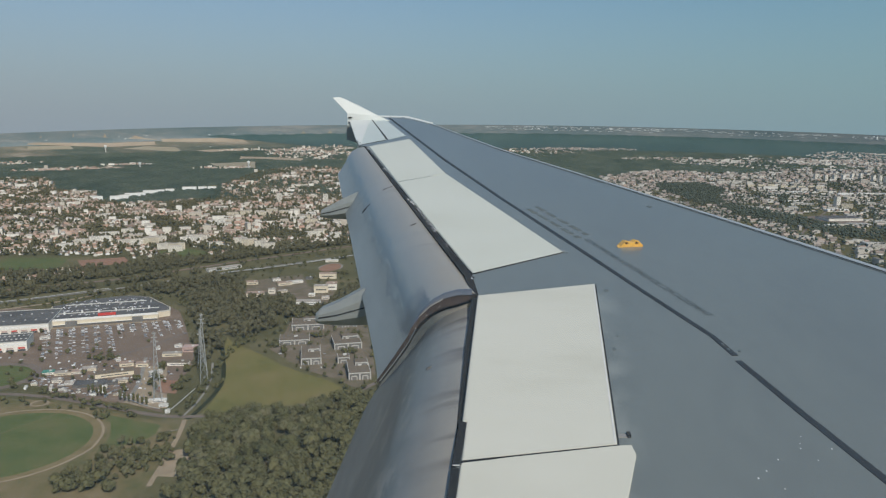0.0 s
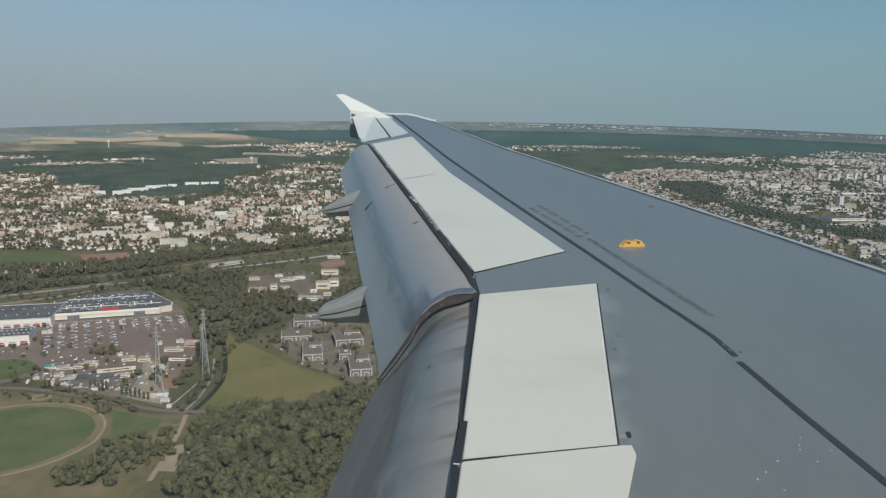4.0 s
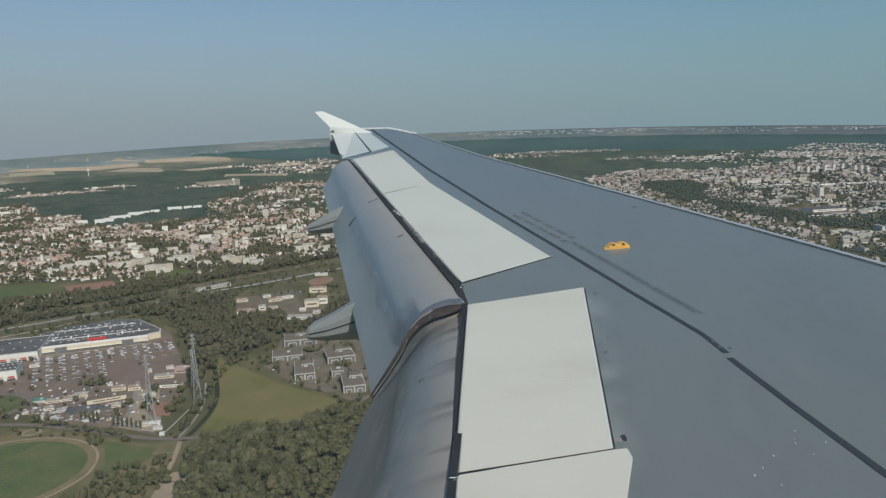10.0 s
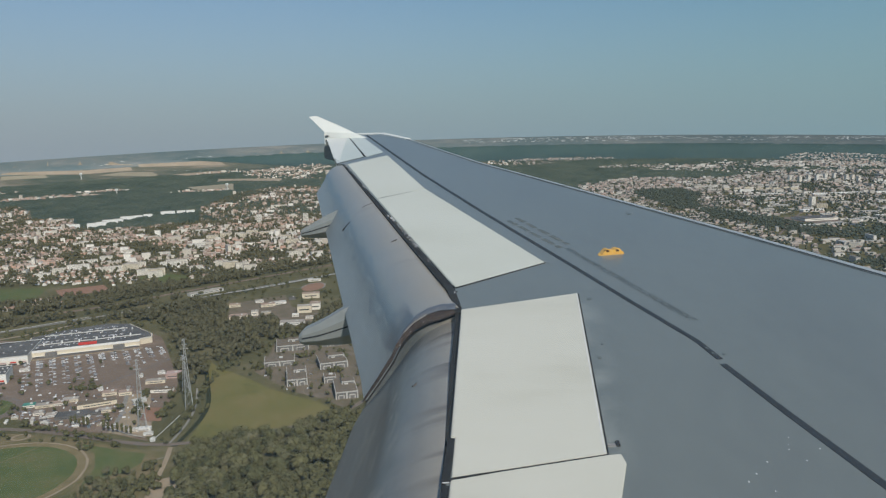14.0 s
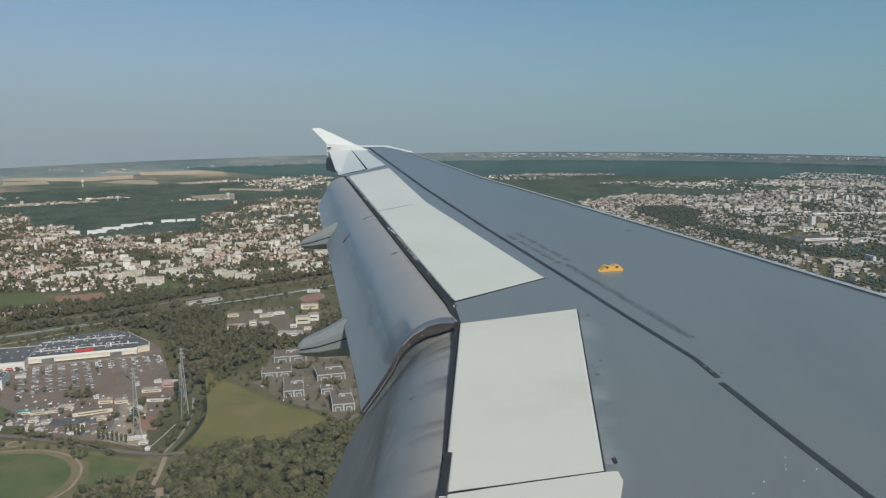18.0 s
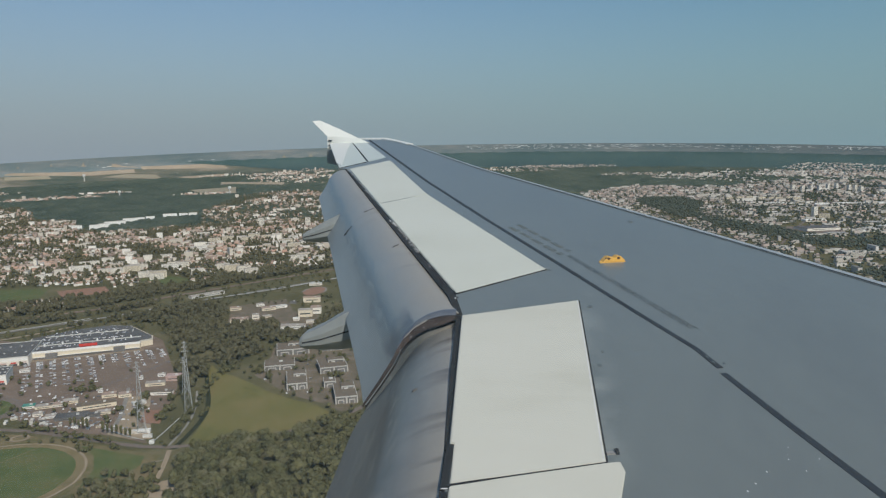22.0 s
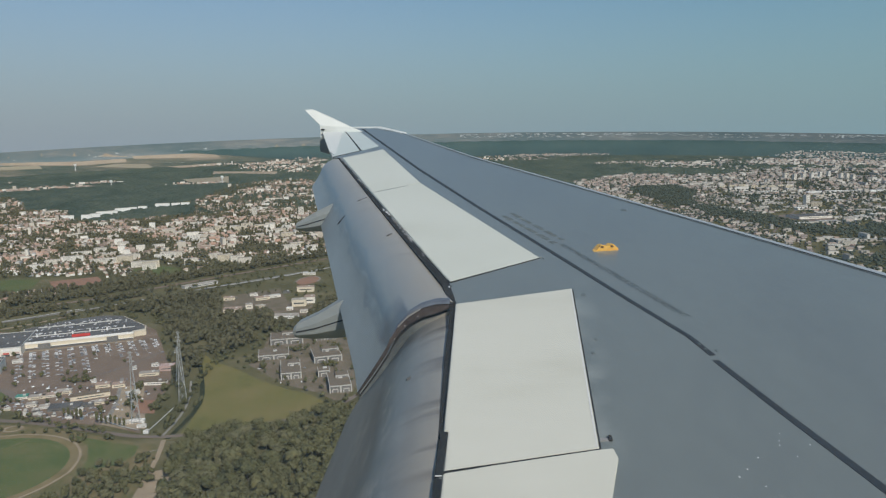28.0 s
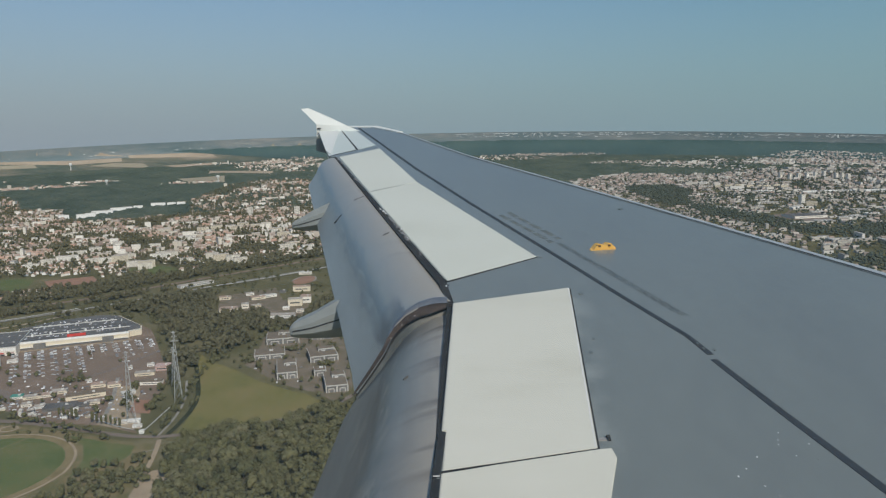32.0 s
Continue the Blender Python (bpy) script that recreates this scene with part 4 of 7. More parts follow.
sheet("base_plate", [(0.932, 6.285), (0.94, 6.25), (1.16, 6.305), (1.168, 6.375), (0.96, 6.335)], M["hook_yellow"], 0.006, 0.006, parent=hook)
for s in (0.275, 0.725):
    p = ha + hd * s
    put("eye", [(p.x + 0.022 * math.cos(a), p.y - 0.040, wing_z(p.x, p.y) + 0.031 + 0.010 * math.sin(a)) for a in np.linspace(0, 5.7, 10)] + [(p.x + 0.022 * math.cos(a), p.y - 0.03, wing_z(p.x, p.y) + 0.031 + 0.010 * math.sin(a)) for a in np.linspace(0, 5.7, 10)],
        [tuple(range(10)), tuple(range(19, 9, -1))] + [(i, (i + 1) % 10, (i + 1) % 10 + 10, i + 10) for i in range(10)], M["hole_dark"], hook, "dark eye hole")

# lettering along the line, tops towards the leading edge
def lettering(words, start, end, size, material):
    cu = bpy.data.curves.new("lettering", "FONT")
    cu.body, cu.size, cu.extrude, cu.offset = words, 1.0, 0.0, -0.010
    tmp = new("tmp_letters", cu)
    bpy.context.view_layer.update()
    me = bpy.data.meshes.new_from_object(tmp.evaluated_get(bpy.context.evaluated_depsgraph_get()))
    bpy.data.objects.remove(tmp)
    w = max(v.co.x for v in me.vertices)
    a, b = Vector(start), Vector(end)
    d = (b - a)
    up = Vector((-d.y, d.x)).normalized()
    for v in me.vertices:
        p = a + d * (v.co.x / w) + up * v.co.y * size
        v.co = (p.x, p.y, wing_z(p.x, p.y) + 0.003 + v.co.z)
    me.materials.clear()
    me.materials.append(material)
    ob = new("lettering", me)
    ob.parent = airliner
    return tagged(ob, "dark painted French warning lettering")


lettering("NE PAS MARCHER A L'EXTERIEUR DE L'ENCADREMENT", (0.662, 6.485), (1.292, 4.695), 0.082, M["letter_grey"])
stroke = random.Random(8)
for a, b, k in (((0.20, 7.60), (0.64, 6.50), 26), ((0.29, 7.72), (0.72, 6.62), 26)):
    for i in range(k):
        if i % 6 != 5:
            w = stroke.uniform(0.04, 0.062)
            ribbon("lettering_bar", [mid(a, b, i / k), mid(a, b, (i + stroke.uniform(0.45, 0.75)) / k)], [w, w], M["letter_worn"], 0.003, 0.003)

# worn corners of the spoilers
for x, y, q in ((0.462, 6.05, 0.022), (0.49, 6.02, 0.014), (0.635, 5.225, 0.008), (-0.83, 9.47, 0.012), (0.02, 7.38, 0.012), (0.10, 7.10, 0.010)):
    sheet("paint_chip", [(x + q * 0.6 * math.cos(a), y + 1.2 * q * math.sin(a)) for a in (0, 1.1, 2.5, 3.6, 5.0)], M["chip_dull"], 0.011, 0.006)
# latch, worn chips and small marks
ribbon("latch_groove", [(0.497, 3.135), (0.55, 3.14)], [0.022, 0.022], M["bare_metal"], 0.004, 0.004)
sheet("latch", [(0.550, 3.125), (0.566, 3.128), (0.564, 3.162), (0.548, 3.16)], M["gap_dark"], 0.012, 0.015, "small dark latch beside the spoiler")
rnd = random.Random(5)
for row in range(4):
    for i in range(10):
        k = (i + rnd.uniform(-0.3, 0.3)) / 9
        x, y = 0.99 + 0.36 * k + 0.10 * row + rnd.gauss(0, 0.012), 2.82 + 0.39 * k - 0.035 * row + rnd.gauss(0, 0.012)
        if rnd.random() < (0.9, 0.75, 0.35, 0.3)[row]:
            q = rnd.uniform(0.0022, 0.0042) if row < 2 else rnd.uniform(0.003, 0.006)
            sheet("paint_chip", [(x + q * math.cos(a), y + 1.5 * q * math.sin(a)) for a in (0, 1.2, 2.4, 3.7, 5.1)], M["chip_white"] if row < 2 and rnd.random() < 0.75 else M["chip_dull"], 0.002, 0.002)
for x, y, s in ((0.70, 5.12, 0.018), (0.62, 4.10, 0.012), (0.665, 4.3, 0.009), (1.34, 4.16, 0.01), (1.5, 7.9, 0.03)):
    sheet("fastener", [(x + s * math.cos(a), y + 1.5 * s * math.sin(a)) for a in np.linspace(0, 5.3, 7)], M["faint_grey"], 0.004, 0.004)


# fuselage side with the cabin window that the camera looks through
def fuselage():
    cy, cz, rad = -1.75, CAM_H - 0.55, 1.98
    hole_a = math.asin((0.34 + 0.55) / rad), math.asin((-0.42 + 0.55) / rad)
    angs = sorted(set([math.tau * i / 36 for i in range(36)] + list(hole_a)))
    xs = [-13, -9, -5, -2, -0.32, 0.32, 2, 5, 9, 12]
    v, f = [], []
    for x in xs:
        for a in angs:
            v.append((x, cy + rad * math.cos(a), cz + rad * math.sin(a)))
    n = len(angs)
    for i in range(len(xs) - 1):
        for j in range(n):
            m = (j + 1) % n
            mid_a = (angs[j] + (angs[m] if m else math.tau)) / 2
            if i == 4 and hole_a[1] - 0.01 < mid_a < hole_a[0] + 0.01:
                continue
            f.append((i * n + j, i * n + m, (i + 1) * n + m, (i + 1) * n + j))
    f += [tuple(range(n)), tuple(range((len(xs) - 1) * n, len(xs) * n))]
    put("fuselage", v, f, M["skin_white"], airliner, "white fuselage side with a cabin window")
    pane = put("window_pane", [(x, 0.16, CAM_H + z) for x, z in ((-0.33, -0.43), (0.33, -0.43), (0.33, 0.35), (-0.33, 0.35))], [(0, 1, 2, 3)], M["acrylic"], airliner, "slightly hazed acrylic cabin window pane")
    pane.visible_shadow = False


fuselage()

# ---- the country: a plan in metres, draped over a valley floor that climbs towards the skyline ----
def lay_all(uv):
    """Plan points to the world, and the scale there: flat to 2 km, beyond it hills climb to a broad rounded skyline."""
    d = np.maximum(1.0, np.hypot(uv[:, 0], uv[:, 1]))
    r = np.where(d < 2000, d, 2000 + 2870 * (1 - np.exp(-(np.maximum(d, 2000) - 2000) / 2870)))
    k = r / d
    az = np.degrees(np.arctan2(uv[:, 0], uv[:, 1]))
    swell = np.radians(np.maximum(-0.9, 0.33 - 0.0007 * (az + 4) ** 2)) * r * (1 - np.exp(-np.maximum(d - 2000, 0) / 6000))
    return np.stack([uv[:, 0] * k, uv[:, 1] * k, CAM_H * (1 - k) + swell], 1), k


def lay(u, v):
    p, k = lay_all(np.array([[u, v]], float))
    return float(p[0, 0]), float(p[0, 1]), float(p[0, 2]), float(k[0])


def inside(uv, poly):
    """Which plan points lie in the polygon."""
    x, y = uv[:, 0], uv[:, 1]
    hit = np.zeros(len(uv), bool)
    for (xa, ya), (xb, yb) in zip(poly, poly[1:] + poly[:1]):
        if ya != yb:
            hit ^= ((ya > y) != (yb > y)) & (x < (xb - xa) * (y - ya) / (yb - ya) + xa)
    return hit


def ground():
    rings = [0, 150, 300, 450] + [600 + 100 * i for i in range(15)] + [2000 * 1.09 ** i for i in range(1, 50)]
    turns = 180
    uv = np.array([(r * math.sin(a * math.tau / turns), r * math.cos(a * math.tau / turns)) for r in rings[1:] for a in range(turns)])
    pts, _ = lay_all(uv)
    v = [(0, 0, 0)] + [tuple(p) for p in pts]
    f = [(0, 1 + (a + 1) % turns, 1 + a) for a in range(turns)]
    for i in range(len(rings) - 2):
        for a in range(turns):
            p, q = 1 + i * turns, 1 + (i + 1) * turns
            f.append((p + a, p + (a + 1) % turns, q + (a + 1) % turns, q + a))
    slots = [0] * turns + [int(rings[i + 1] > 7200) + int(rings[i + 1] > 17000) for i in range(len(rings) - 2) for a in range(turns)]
    return tagged(put("ground", v, f, [M["grass"], M["plateau"], M["plain_far_hazed"]], slots=slots), "green valley floor of rough grass and gardens", "ground", kind="structure")


def patch(name, corners, material, lift, label="", category="", n=8):
    """A field: four plan corners, draped as a grid."""
    a, b, c, d = [np.array(q, float) for q in corners]
    uv = np.array([(a * (1 - s) + b * s) * (1 - t) + (d * (1 - s) + c * s) * t for t in np.linspace(0, 1, n + 1) for s in np.linspace(0, 1, n + 1)])
    pts, _ = lay_all(uv)
    pts[:, 2] += lift
    f = [(j * (n + 1) + i, j * (n + 1) + i + 1, (j + 1) * (n + 1) + i + 1, (j + 1) * (n + 1) + i) for j in range(n) for i in range(n)]
    ob = put(name, pts, f, material)
    ob.data.update()
    return tagged(ob, label, category, kind="structure")


def lot(name, outline, material, lift, label="", category=""):
    """A flat area near by, from its plan outline, with a small edge."""
    bm = bmesh.new()
    q = bm.faces.new([bm.verts.new((u, v, lift)) for u, v in outline])
    bm.normal_update()
    if q.normal.z < 0:
        q.normal_flip()
    e = bmesh.ops.extrude_face_region(bm, geom=[q])
    bmesh.ops.translate(bm, verts=[w for w in e["geom"] if isinstance(w, bmesh.types.BMVert)], vec=(0, 0, 0.08))
    bmesh.ops.triangulate(bm, faces=bm.faces)
    bmesh.ops.recalc_face_normals(bm, faces=bm.faces)
    me = bpy.data.meshes.new(name)
    bm.to_mesh(me)
    bm.free()
    me.materials.append(material)
    return tagged(new(name, me), label, category, kind="structure")


def road(name, line, width, material, lift, label="", category="road"):
    pts = [Vector(p) for p in line]
    fine = []
    for a, b in zip(pts, pts[1:]):
        k = max(1, int((b - a).length / 25))
        fine += [a.lerp(b, i / k) for i in range(k)]
    fine.append(pts[-1])
    for _ in range(3):
        fine = [fine[0]] + [(fine[i - 1] + fine[i] * 2 + fine[i + 1]) / 4 for i in range(1, len(fine) - 1)] + [fine[-1]]
    v, f = [], []
    for i, p in enumerate(fine):
        d = (fine[min(i + 1, len(fine) - 1)] - fine[max(i - 1, 0)]).normalized()
        nrm = Vector((-d.y, d.x)) * width / 2
        for q in (p + nrm, p - nrm):
            x, y, z, k = lay(q.x, q.y)
            v.append((x, y, z + lift))
        if i:
            f.append((2 * i - 2, 2 * i, 2 * i + 1, 2 * i - 1))
    return tagged(put(name, v, f, material), label, category, kind="structure")


ground()

# fields and lots near by
MEADOW = [(-426, 1039), (-410, 984), (-373, 901), (-352, 839), (-343, 777), (-341, 745), (-329, 742), (-291, 760), (-257, 768), (-235, 781), (-209, 809), (-185, 827), (-222, 866), (-265, 892), (-304, 921), (-340, 957), (-375, 988), (-390, 997), (-411, 1019)]
PARK_LAWN = [(-720, 770), (-560, 768), (-512, 761), (-448, 744), (-384, 722), (-354, 716), (-342, 690), (-340, 650), (-322, 600), (-322, 540), (-720, 540)]
MALL_LOT = [(-1080, 900), (-960, 1060), (-870, 1180), (-795, 1170), (-755, 1220), (-700, 1262), (-648, 1256), (-570, 1185), (-528, 1112), (-440, 950), (-420, 900), (-412, 830), (-402, 770), (-385, 745), (-440, 768), (-528, 778), (-590, 818)]
BIZ_LOT = [(-344, 990), (-344, 1050), (-364, 1180), (-237, 1173), (-169, 896), (-182, 842), (-219, 876), (-263, 903), (-307, 948)]
lot("meadow", MEADOW, M["meadow"], 0.1, "green mown meadow bounded by a ditch", "meadow")
lot("park", PARK_LAWN, M["park_grass"], 0.1, "park lawn crossed by gravel paths", "lawn")
lot("dry_rim", [(-508 + 95 * math.cos(a), 650 + 93 * math.sin(a)) for a in np.linspace(0, 6.15, 36)], M["dry_grass"], 0.2, "dry worn grass along the path", "grass")
lot("lawn", [(-508 + 84 * math.cos(a), 650 + 82 * math.sin(a)) for a in np.linspace(0, 6.1, 30)], M["lawn"], 0.32, "round green lawn", "lawn")
lot("lawn", [(-458, 738), (-410, 722), (-372, 712), (-366, 690), (-372, 668), (-400, 650), (-408, 610), (-402, 640), (-410, 680), (-428, 712)], M["lawn"], 0.3, "green lawn between path and road", "lawn")
lot("car_park", MALL_LOT, M["asphalt"], 0.15, "grey tarmac car park", "car park")
lot("business_yard", BIZ_LOT, M["yard_dirt"], 0.15, "grey tarmac yard of a business park", "yard")
lot("bare_ground", [(-320, 600), (-330, 640), (-327, 655), (-318, 659), (-299, 649), (-288, 620), (-290, 600)], M["gravel_path"], 0.12, "bare sandy ground beside the wood", "ground")
ring = [(-508 + 95 * math.cos(a), 650 + 93 * math.sin(a)) for a in np.linspace(0, math.tau, 44)]
road("path", ring, 2.8, M["gravel_path"], 0.45, "sandy path round the lawn", "path")
road("path", [(-541 + 10 * math.cos(a), 757 + 9 * math.sin(a)) for a in np.linspace(0, math.tau, 20)], 3.5, M["gravel_path"], 0.45, "sandy ring path round a small lawn", "path")
road("path", [(-540, 650), (-510, 700), (-498, 742)], 1.6, M["dry_grass"], 0.48, "trodden line across the lawn", "path")
road("path", [(-318, 580), (-322, 620), (-335, 657), (-338, 682), (-345, 716), (-352, 728)], 5, M["gravel_path"], 0.5, "sandy track", "path")
road("path", [(-343, 706), (-352, 698), (-364, 690)], 1.5, M["road_pale"], 0.4, "pale edging beside the track", "path")
road("road", [(-700, 760), (-600, 786), (-548, 780), (-512, 771), (-448, 754), (-384, 731), (-351, 727), (-330, 738), (-291, 760), (-233, 776), (-183, 818), (-164, 865), (-130, 940), (-60, 1100)], 8, M["road_grey"], 0.4, "grey two-lane road")
road("ditch", [(-349, 730), (-346, 777), (-347, 811), (-361, 869), (-387, 923), (-428, 1025), (-470, 1075)], 6, M["ditch_reeds"], 0.3, "dark reed-lined ditch", "ditch")
road("path", [(-358, 735), (-358, 790), (-374, 860), (-400, 920)], 3, M["road_pale"], 0.3, "pale track along the ditch", "path")
road("railway", [(-1300, 900), (-1050, 1080), (-891, 1236), (-776, 1338), (-623, 1520), (-400, 1762), (-200, 1980), (100, 2300)], 11, M["road_pale"], 0.6, "pale railway embankment", "railway")
road("motorway", [(-1350, 1050), (-1100, 1220), (-807, 1435), (-721, 1555), (-434, 1900), (-200, 2200), (200, 2600)], 16, M["asphalt"], 0.5, "grey dual carriageway", "road")
road("road", [(-1000, 1900), (-760, 2500), (-700, 3100)], 9, M["asphalt"], 0.5, "grey town street")
road("road", [(-1900, 2500), (-1300, 2250), (-800, 2100), (-420, 2300)], 9, M["asphalt"], 0.5, "grey town street")
road("road", [(900, 2300), (1100, 2700), (1700, 3780), (2600, 4300)], 8, M["road_grey"], 0.5, "grey city road")
road("motorway", [(700, 3700), (1300, 3820), (1959, 3760), (3000, 3500)], 22, M["road_pale"], 0.6, "pale elevated motorway")
road("sound_wall", [(-621, 1514), (-551, 1568), (-481, 1640), (-419, 1718), (-383, 1760)], 5, M["concrete"], 3.0, "pale concrete wall beside the railway", "wall")
road("sound_wall", [(-929, 1199), (-888, 1232), (-849, 1270), (-807, 1310), (-785, 1336)], 4, M["concrete"], 3.0, "pale concrete wall behind the shopping centre", "wall")
road("road", [(-895, 1154), (-858, 1189), (-819, 1224), (-790, 1263), (-778, 1300)], 9, M["gravel_path"], 0.5, "sandy service road behind the shopping centre")
# sports ground
patch("sports_field", [(-1200, 1500), (-1003, 1500), (-1072, 1658), (-1215, 1640)], M["lawn"], 0.3, "green football pitch", "pitch")
patch("clay_court", [(-969, 1541), (-891, 1612), (-943, 1682), (-1030, 1625)], M["clay_court"], 0.4, "red clay sports court", "court")
patch("sports_field", [(-905, 1760), (-790, 1700), (-760, 1770), (-860, 1830)], M["lawn"], 0.3, "green playing field", "pitch")
lot("sandy_yard", [(-445, 770), (-461, 828), (-485, 899), (-454, 898), (-439, 866), (-427, 809), (-407, 800), (-387, 758), (-411, 757)], M["gravel_path"], 0.28, "sandy yard beside the sheds", "yard")
lot("bare_ground", [(-424, 807), (-437, 848), (-414, 848), (-397, 803)], M["clay_court"], 0.42, "bare reddish ground", "ground")
road("yard_wall", [(-465, 797), (-443, 765), (-392, 752)], 1.2, M["concrete"], 1.8, "low pale boundary wall", "wall")
road("yard_wall", [(-379, 741), (-376, 774), (-380, 819)], 1.2, M["concrete"], 1.8, "low pale boundary wall", "wall")
road("path", [(-502, 933), (-469, 857), (-445, 797), (-444, 775)], 5, M["road_pale"], 0.5, "pale yard track", "path")
lot("traffic_island", [(-658 + 46 * math.cos(a), 835 + 46 * math.sin(a)) for a in np.linspace(0, 6, 24)], M["lawn"], 0.5, "grassy island of a roundabout", "traffic island")
road("road", [(-658 + 53 * math.cos(a), 835 + 53 * math.sin(a)) for a in np.linspace(0, math.tau, 32)], 12, M["road_grey"], 0.45, "grey ring road of a roundabout")
road("road", [(-608, 850), (-560, 905), (-520, 985), (-500, 1060)], 8, M["road_grey"], 0.42, "grey approach road of the car park")
# fields on the plateau
WHEAT = [
    [(-7669, 11009), (-6652, 10627), (-8181, 12960), (-9338, 13415)], [(-10467, 15043), (-6545, 11387), (-8000, 14200), (-12451, 17906)], [(-6545, 11387), (-6093, 12126), (-7488, 14867), (-8200, 14500)],
    [(-5706, 10325), (-3975, 8613), (-5002, 10571), (-5913, 11427)], [(-7086, 14420), (-4667, 12726), (-6538, 17278), (-8761, 17724)], [(-3486, 8238), (-3310, 8964), (-3639, 9819), (-4096, 9206)],
    [(-2569, 5984), (-2188, 5356), (-1877, 5265), (-2242, 6303)], [(-19736, 28414), (-16737, 26858), (-20431, 35931), (-30818, 50523)], [(-2563, 6732), (-1813, 6297), (-1988, 6912), (-2786, 7324)],
    [(-7004, 23358), (-4858, 20568), (-6617, 28527), (-10333, 33592)], [(-19730, 31045), (-8089, 16333), (-13025, 24688), (-27397, 44908)], [(-12500, 11500), (-9300, 10400), (-9900, 12300), (-13500, 13500)]]
for i, q in enumerate(WHEAT):
    patch("wheat_field", q, M["wheat"] if i % 3 else M["stubble"], 1.5, "pale harvested wheat field on the plateau", "field")

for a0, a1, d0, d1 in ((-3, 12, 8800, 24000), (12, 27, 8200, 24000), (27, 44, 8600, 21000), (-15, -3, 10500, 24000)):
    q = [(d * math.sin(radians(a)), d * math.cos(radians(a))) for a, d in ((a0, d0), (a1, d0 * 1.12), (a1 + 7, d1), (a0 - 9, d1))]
    patch("far_forest", q, M["forest_far_hazed"], 2.5, "dark far forest on the ridge", "forest", 24)

# zones of the plan
WOOD_NEAR = [(-285, 540), (-300, 620), (-316, 660), (-328, 700), (-333, 720), (-300, 744), (-245, 757), (-222, 768), (-196, 804), (-150, 830), (60, 850), (160, 820), (160, 520)]
WORKS = [(-493, 1279), (-563, 1487), (-487, 1527), (-463, 1599), (-466, 1687), (-378, 1693), (-321, 1480), (-319, 1348), (-327, 1238), (-381, 1241), (-410, 1327), (-445, 1285)]
lot("works_yard", [(-496, 1297), (-540, 1442), (-497, 1488), (-448, 1524), (-401, 1407), (-337, 1368), (-327, 1246), (-381, 1249), (-411, 1336), (-448, 1294)], M["yard_dirt"], 0.15, "grey yard of a works", "yard")
lot("clay_court", [(-406 + 24 * math.cos(a), 1607 + 48 * math.sin(a)) for a in np.linspace(0, 6, 18)], M["clay_court"], 0.5, "round red-brown court with a pale rim", "court")
road("court_rim", [(-406 + 26 * math.cos(a), 1607 + 52 * math.sin(a)) for a in np.linspace(-0.3, 3.4, 16)], 4, M["road_pale"], 0.7, "pale curved rim of the court", "wall")
WOOD_BELT = [(-1250, 1250), (-1050, 1130), (-895, 1200), (-850, 1235), (-712, 1322), (-600, 1278), (-545, 1170), (-455, 1015), (-410, 925), (-400, 1010), (-470, 1075), (-395, 1030), (-350, 1150), (-200, 1180), (-200, 1350), (-440, 1460), (-600, 1460), (-740, 1560), (-1000, 1480), (-1250, 1450)]
WOOD_BANK = [(-1350, 1480), (-1000, 1480), (-720, 1575), (-430, 1920), (-200, 2150), (-240, 2190), (-460, 1960), (-700, 1700), (-860, 1590), (-990, 1520), (-1350, 1530)]
HEDGE = [(-480, 1015), (-450, 1010), (-408, 925), (-402, 860), (-392, 790), (-372, 745), (-392, 745), (-425, 800), (-430, 940)]
SHRUB = [(-400, 650), (-380, 668), (-352, 664), (-338, 640), (-345, 560), (-405, 560)]
TOWN = [(-2900, 2300), (-1500, 1540), (-1100, 1690), (-880, 1660), (-700, 1760), (-450, 1990), (-250, 2200), (150, 2700), (300, 3350), (-780, 3330), (-1300, 3050), (-1560, 2850), (-1750, 2950), (-2000, 3350), (-2600, 3600), (-3400, 3200)]
GLADES = [(-3500, 5150, 170), (-3340, 5300, 200), (-3080, 5300, 130), (-3180, 5800, 160), (-2980, 9000, 500), (-2072, 8000, 420), (702, 9574, 500), (1058, 9960, 450), (250, 8606, 420), (1670, 7300, 420), (3145, 7729, 700), (3747, 7544, 800), (2300, 7100, 420), (-4600, 6300, 260), (-2150, 5300, 160), (-1400, 4500, 130), (-700, 4300, 130), (-850, 6900, 380), (4300, 6600, 700)]
CITY = [(540, 1500), (400, 2300), (430, 3000), (480, 3600), (560, 4250), (560, 4700), (1037, 5400), (1700, 5300), (2100, 6000), (4300, 6300), (5200, 4600), (3600, 2600), (1900, 1300)]
PARKS = [[(795, 3503), (781, 4095), (928, 4281), (1123, 4330), (1118, 3872), (940, 3405), (942, 3224), (802, 3089)], [(858, 3109), (946, 3167), (997, 2979), (1066, 2757), (1063, 2575), (1090, 2484), (1121, 2348), (1324, 2484), (1500, 2450), (1400, 2200), (1159, 2170), (1049, 2195), (987, 2249), (940, 2407), (913, 2622), (851, 2753)], [(938, 6211), (1470, 6314), (1788, 5815), (1642, 5338), (1283, 5506), (854, 5650)], [(1887, 4595), (2010, 4644), (1846, 4168), (1674, 4011)], [(1310, 3671), (1354, 3662), (1195, 3231), (1176, 3294)], [(860, 1760), (981, 1860), (1050, 1780), (912, 1650)], [(2480, 5323), (2769, 5809), (3000, 5700), (2650, 5150)]]
YARD_AHEAD = [(1058, 2758), (1191, 2822), (1288, 2703), (1149, 2510), (1063, 2575)]
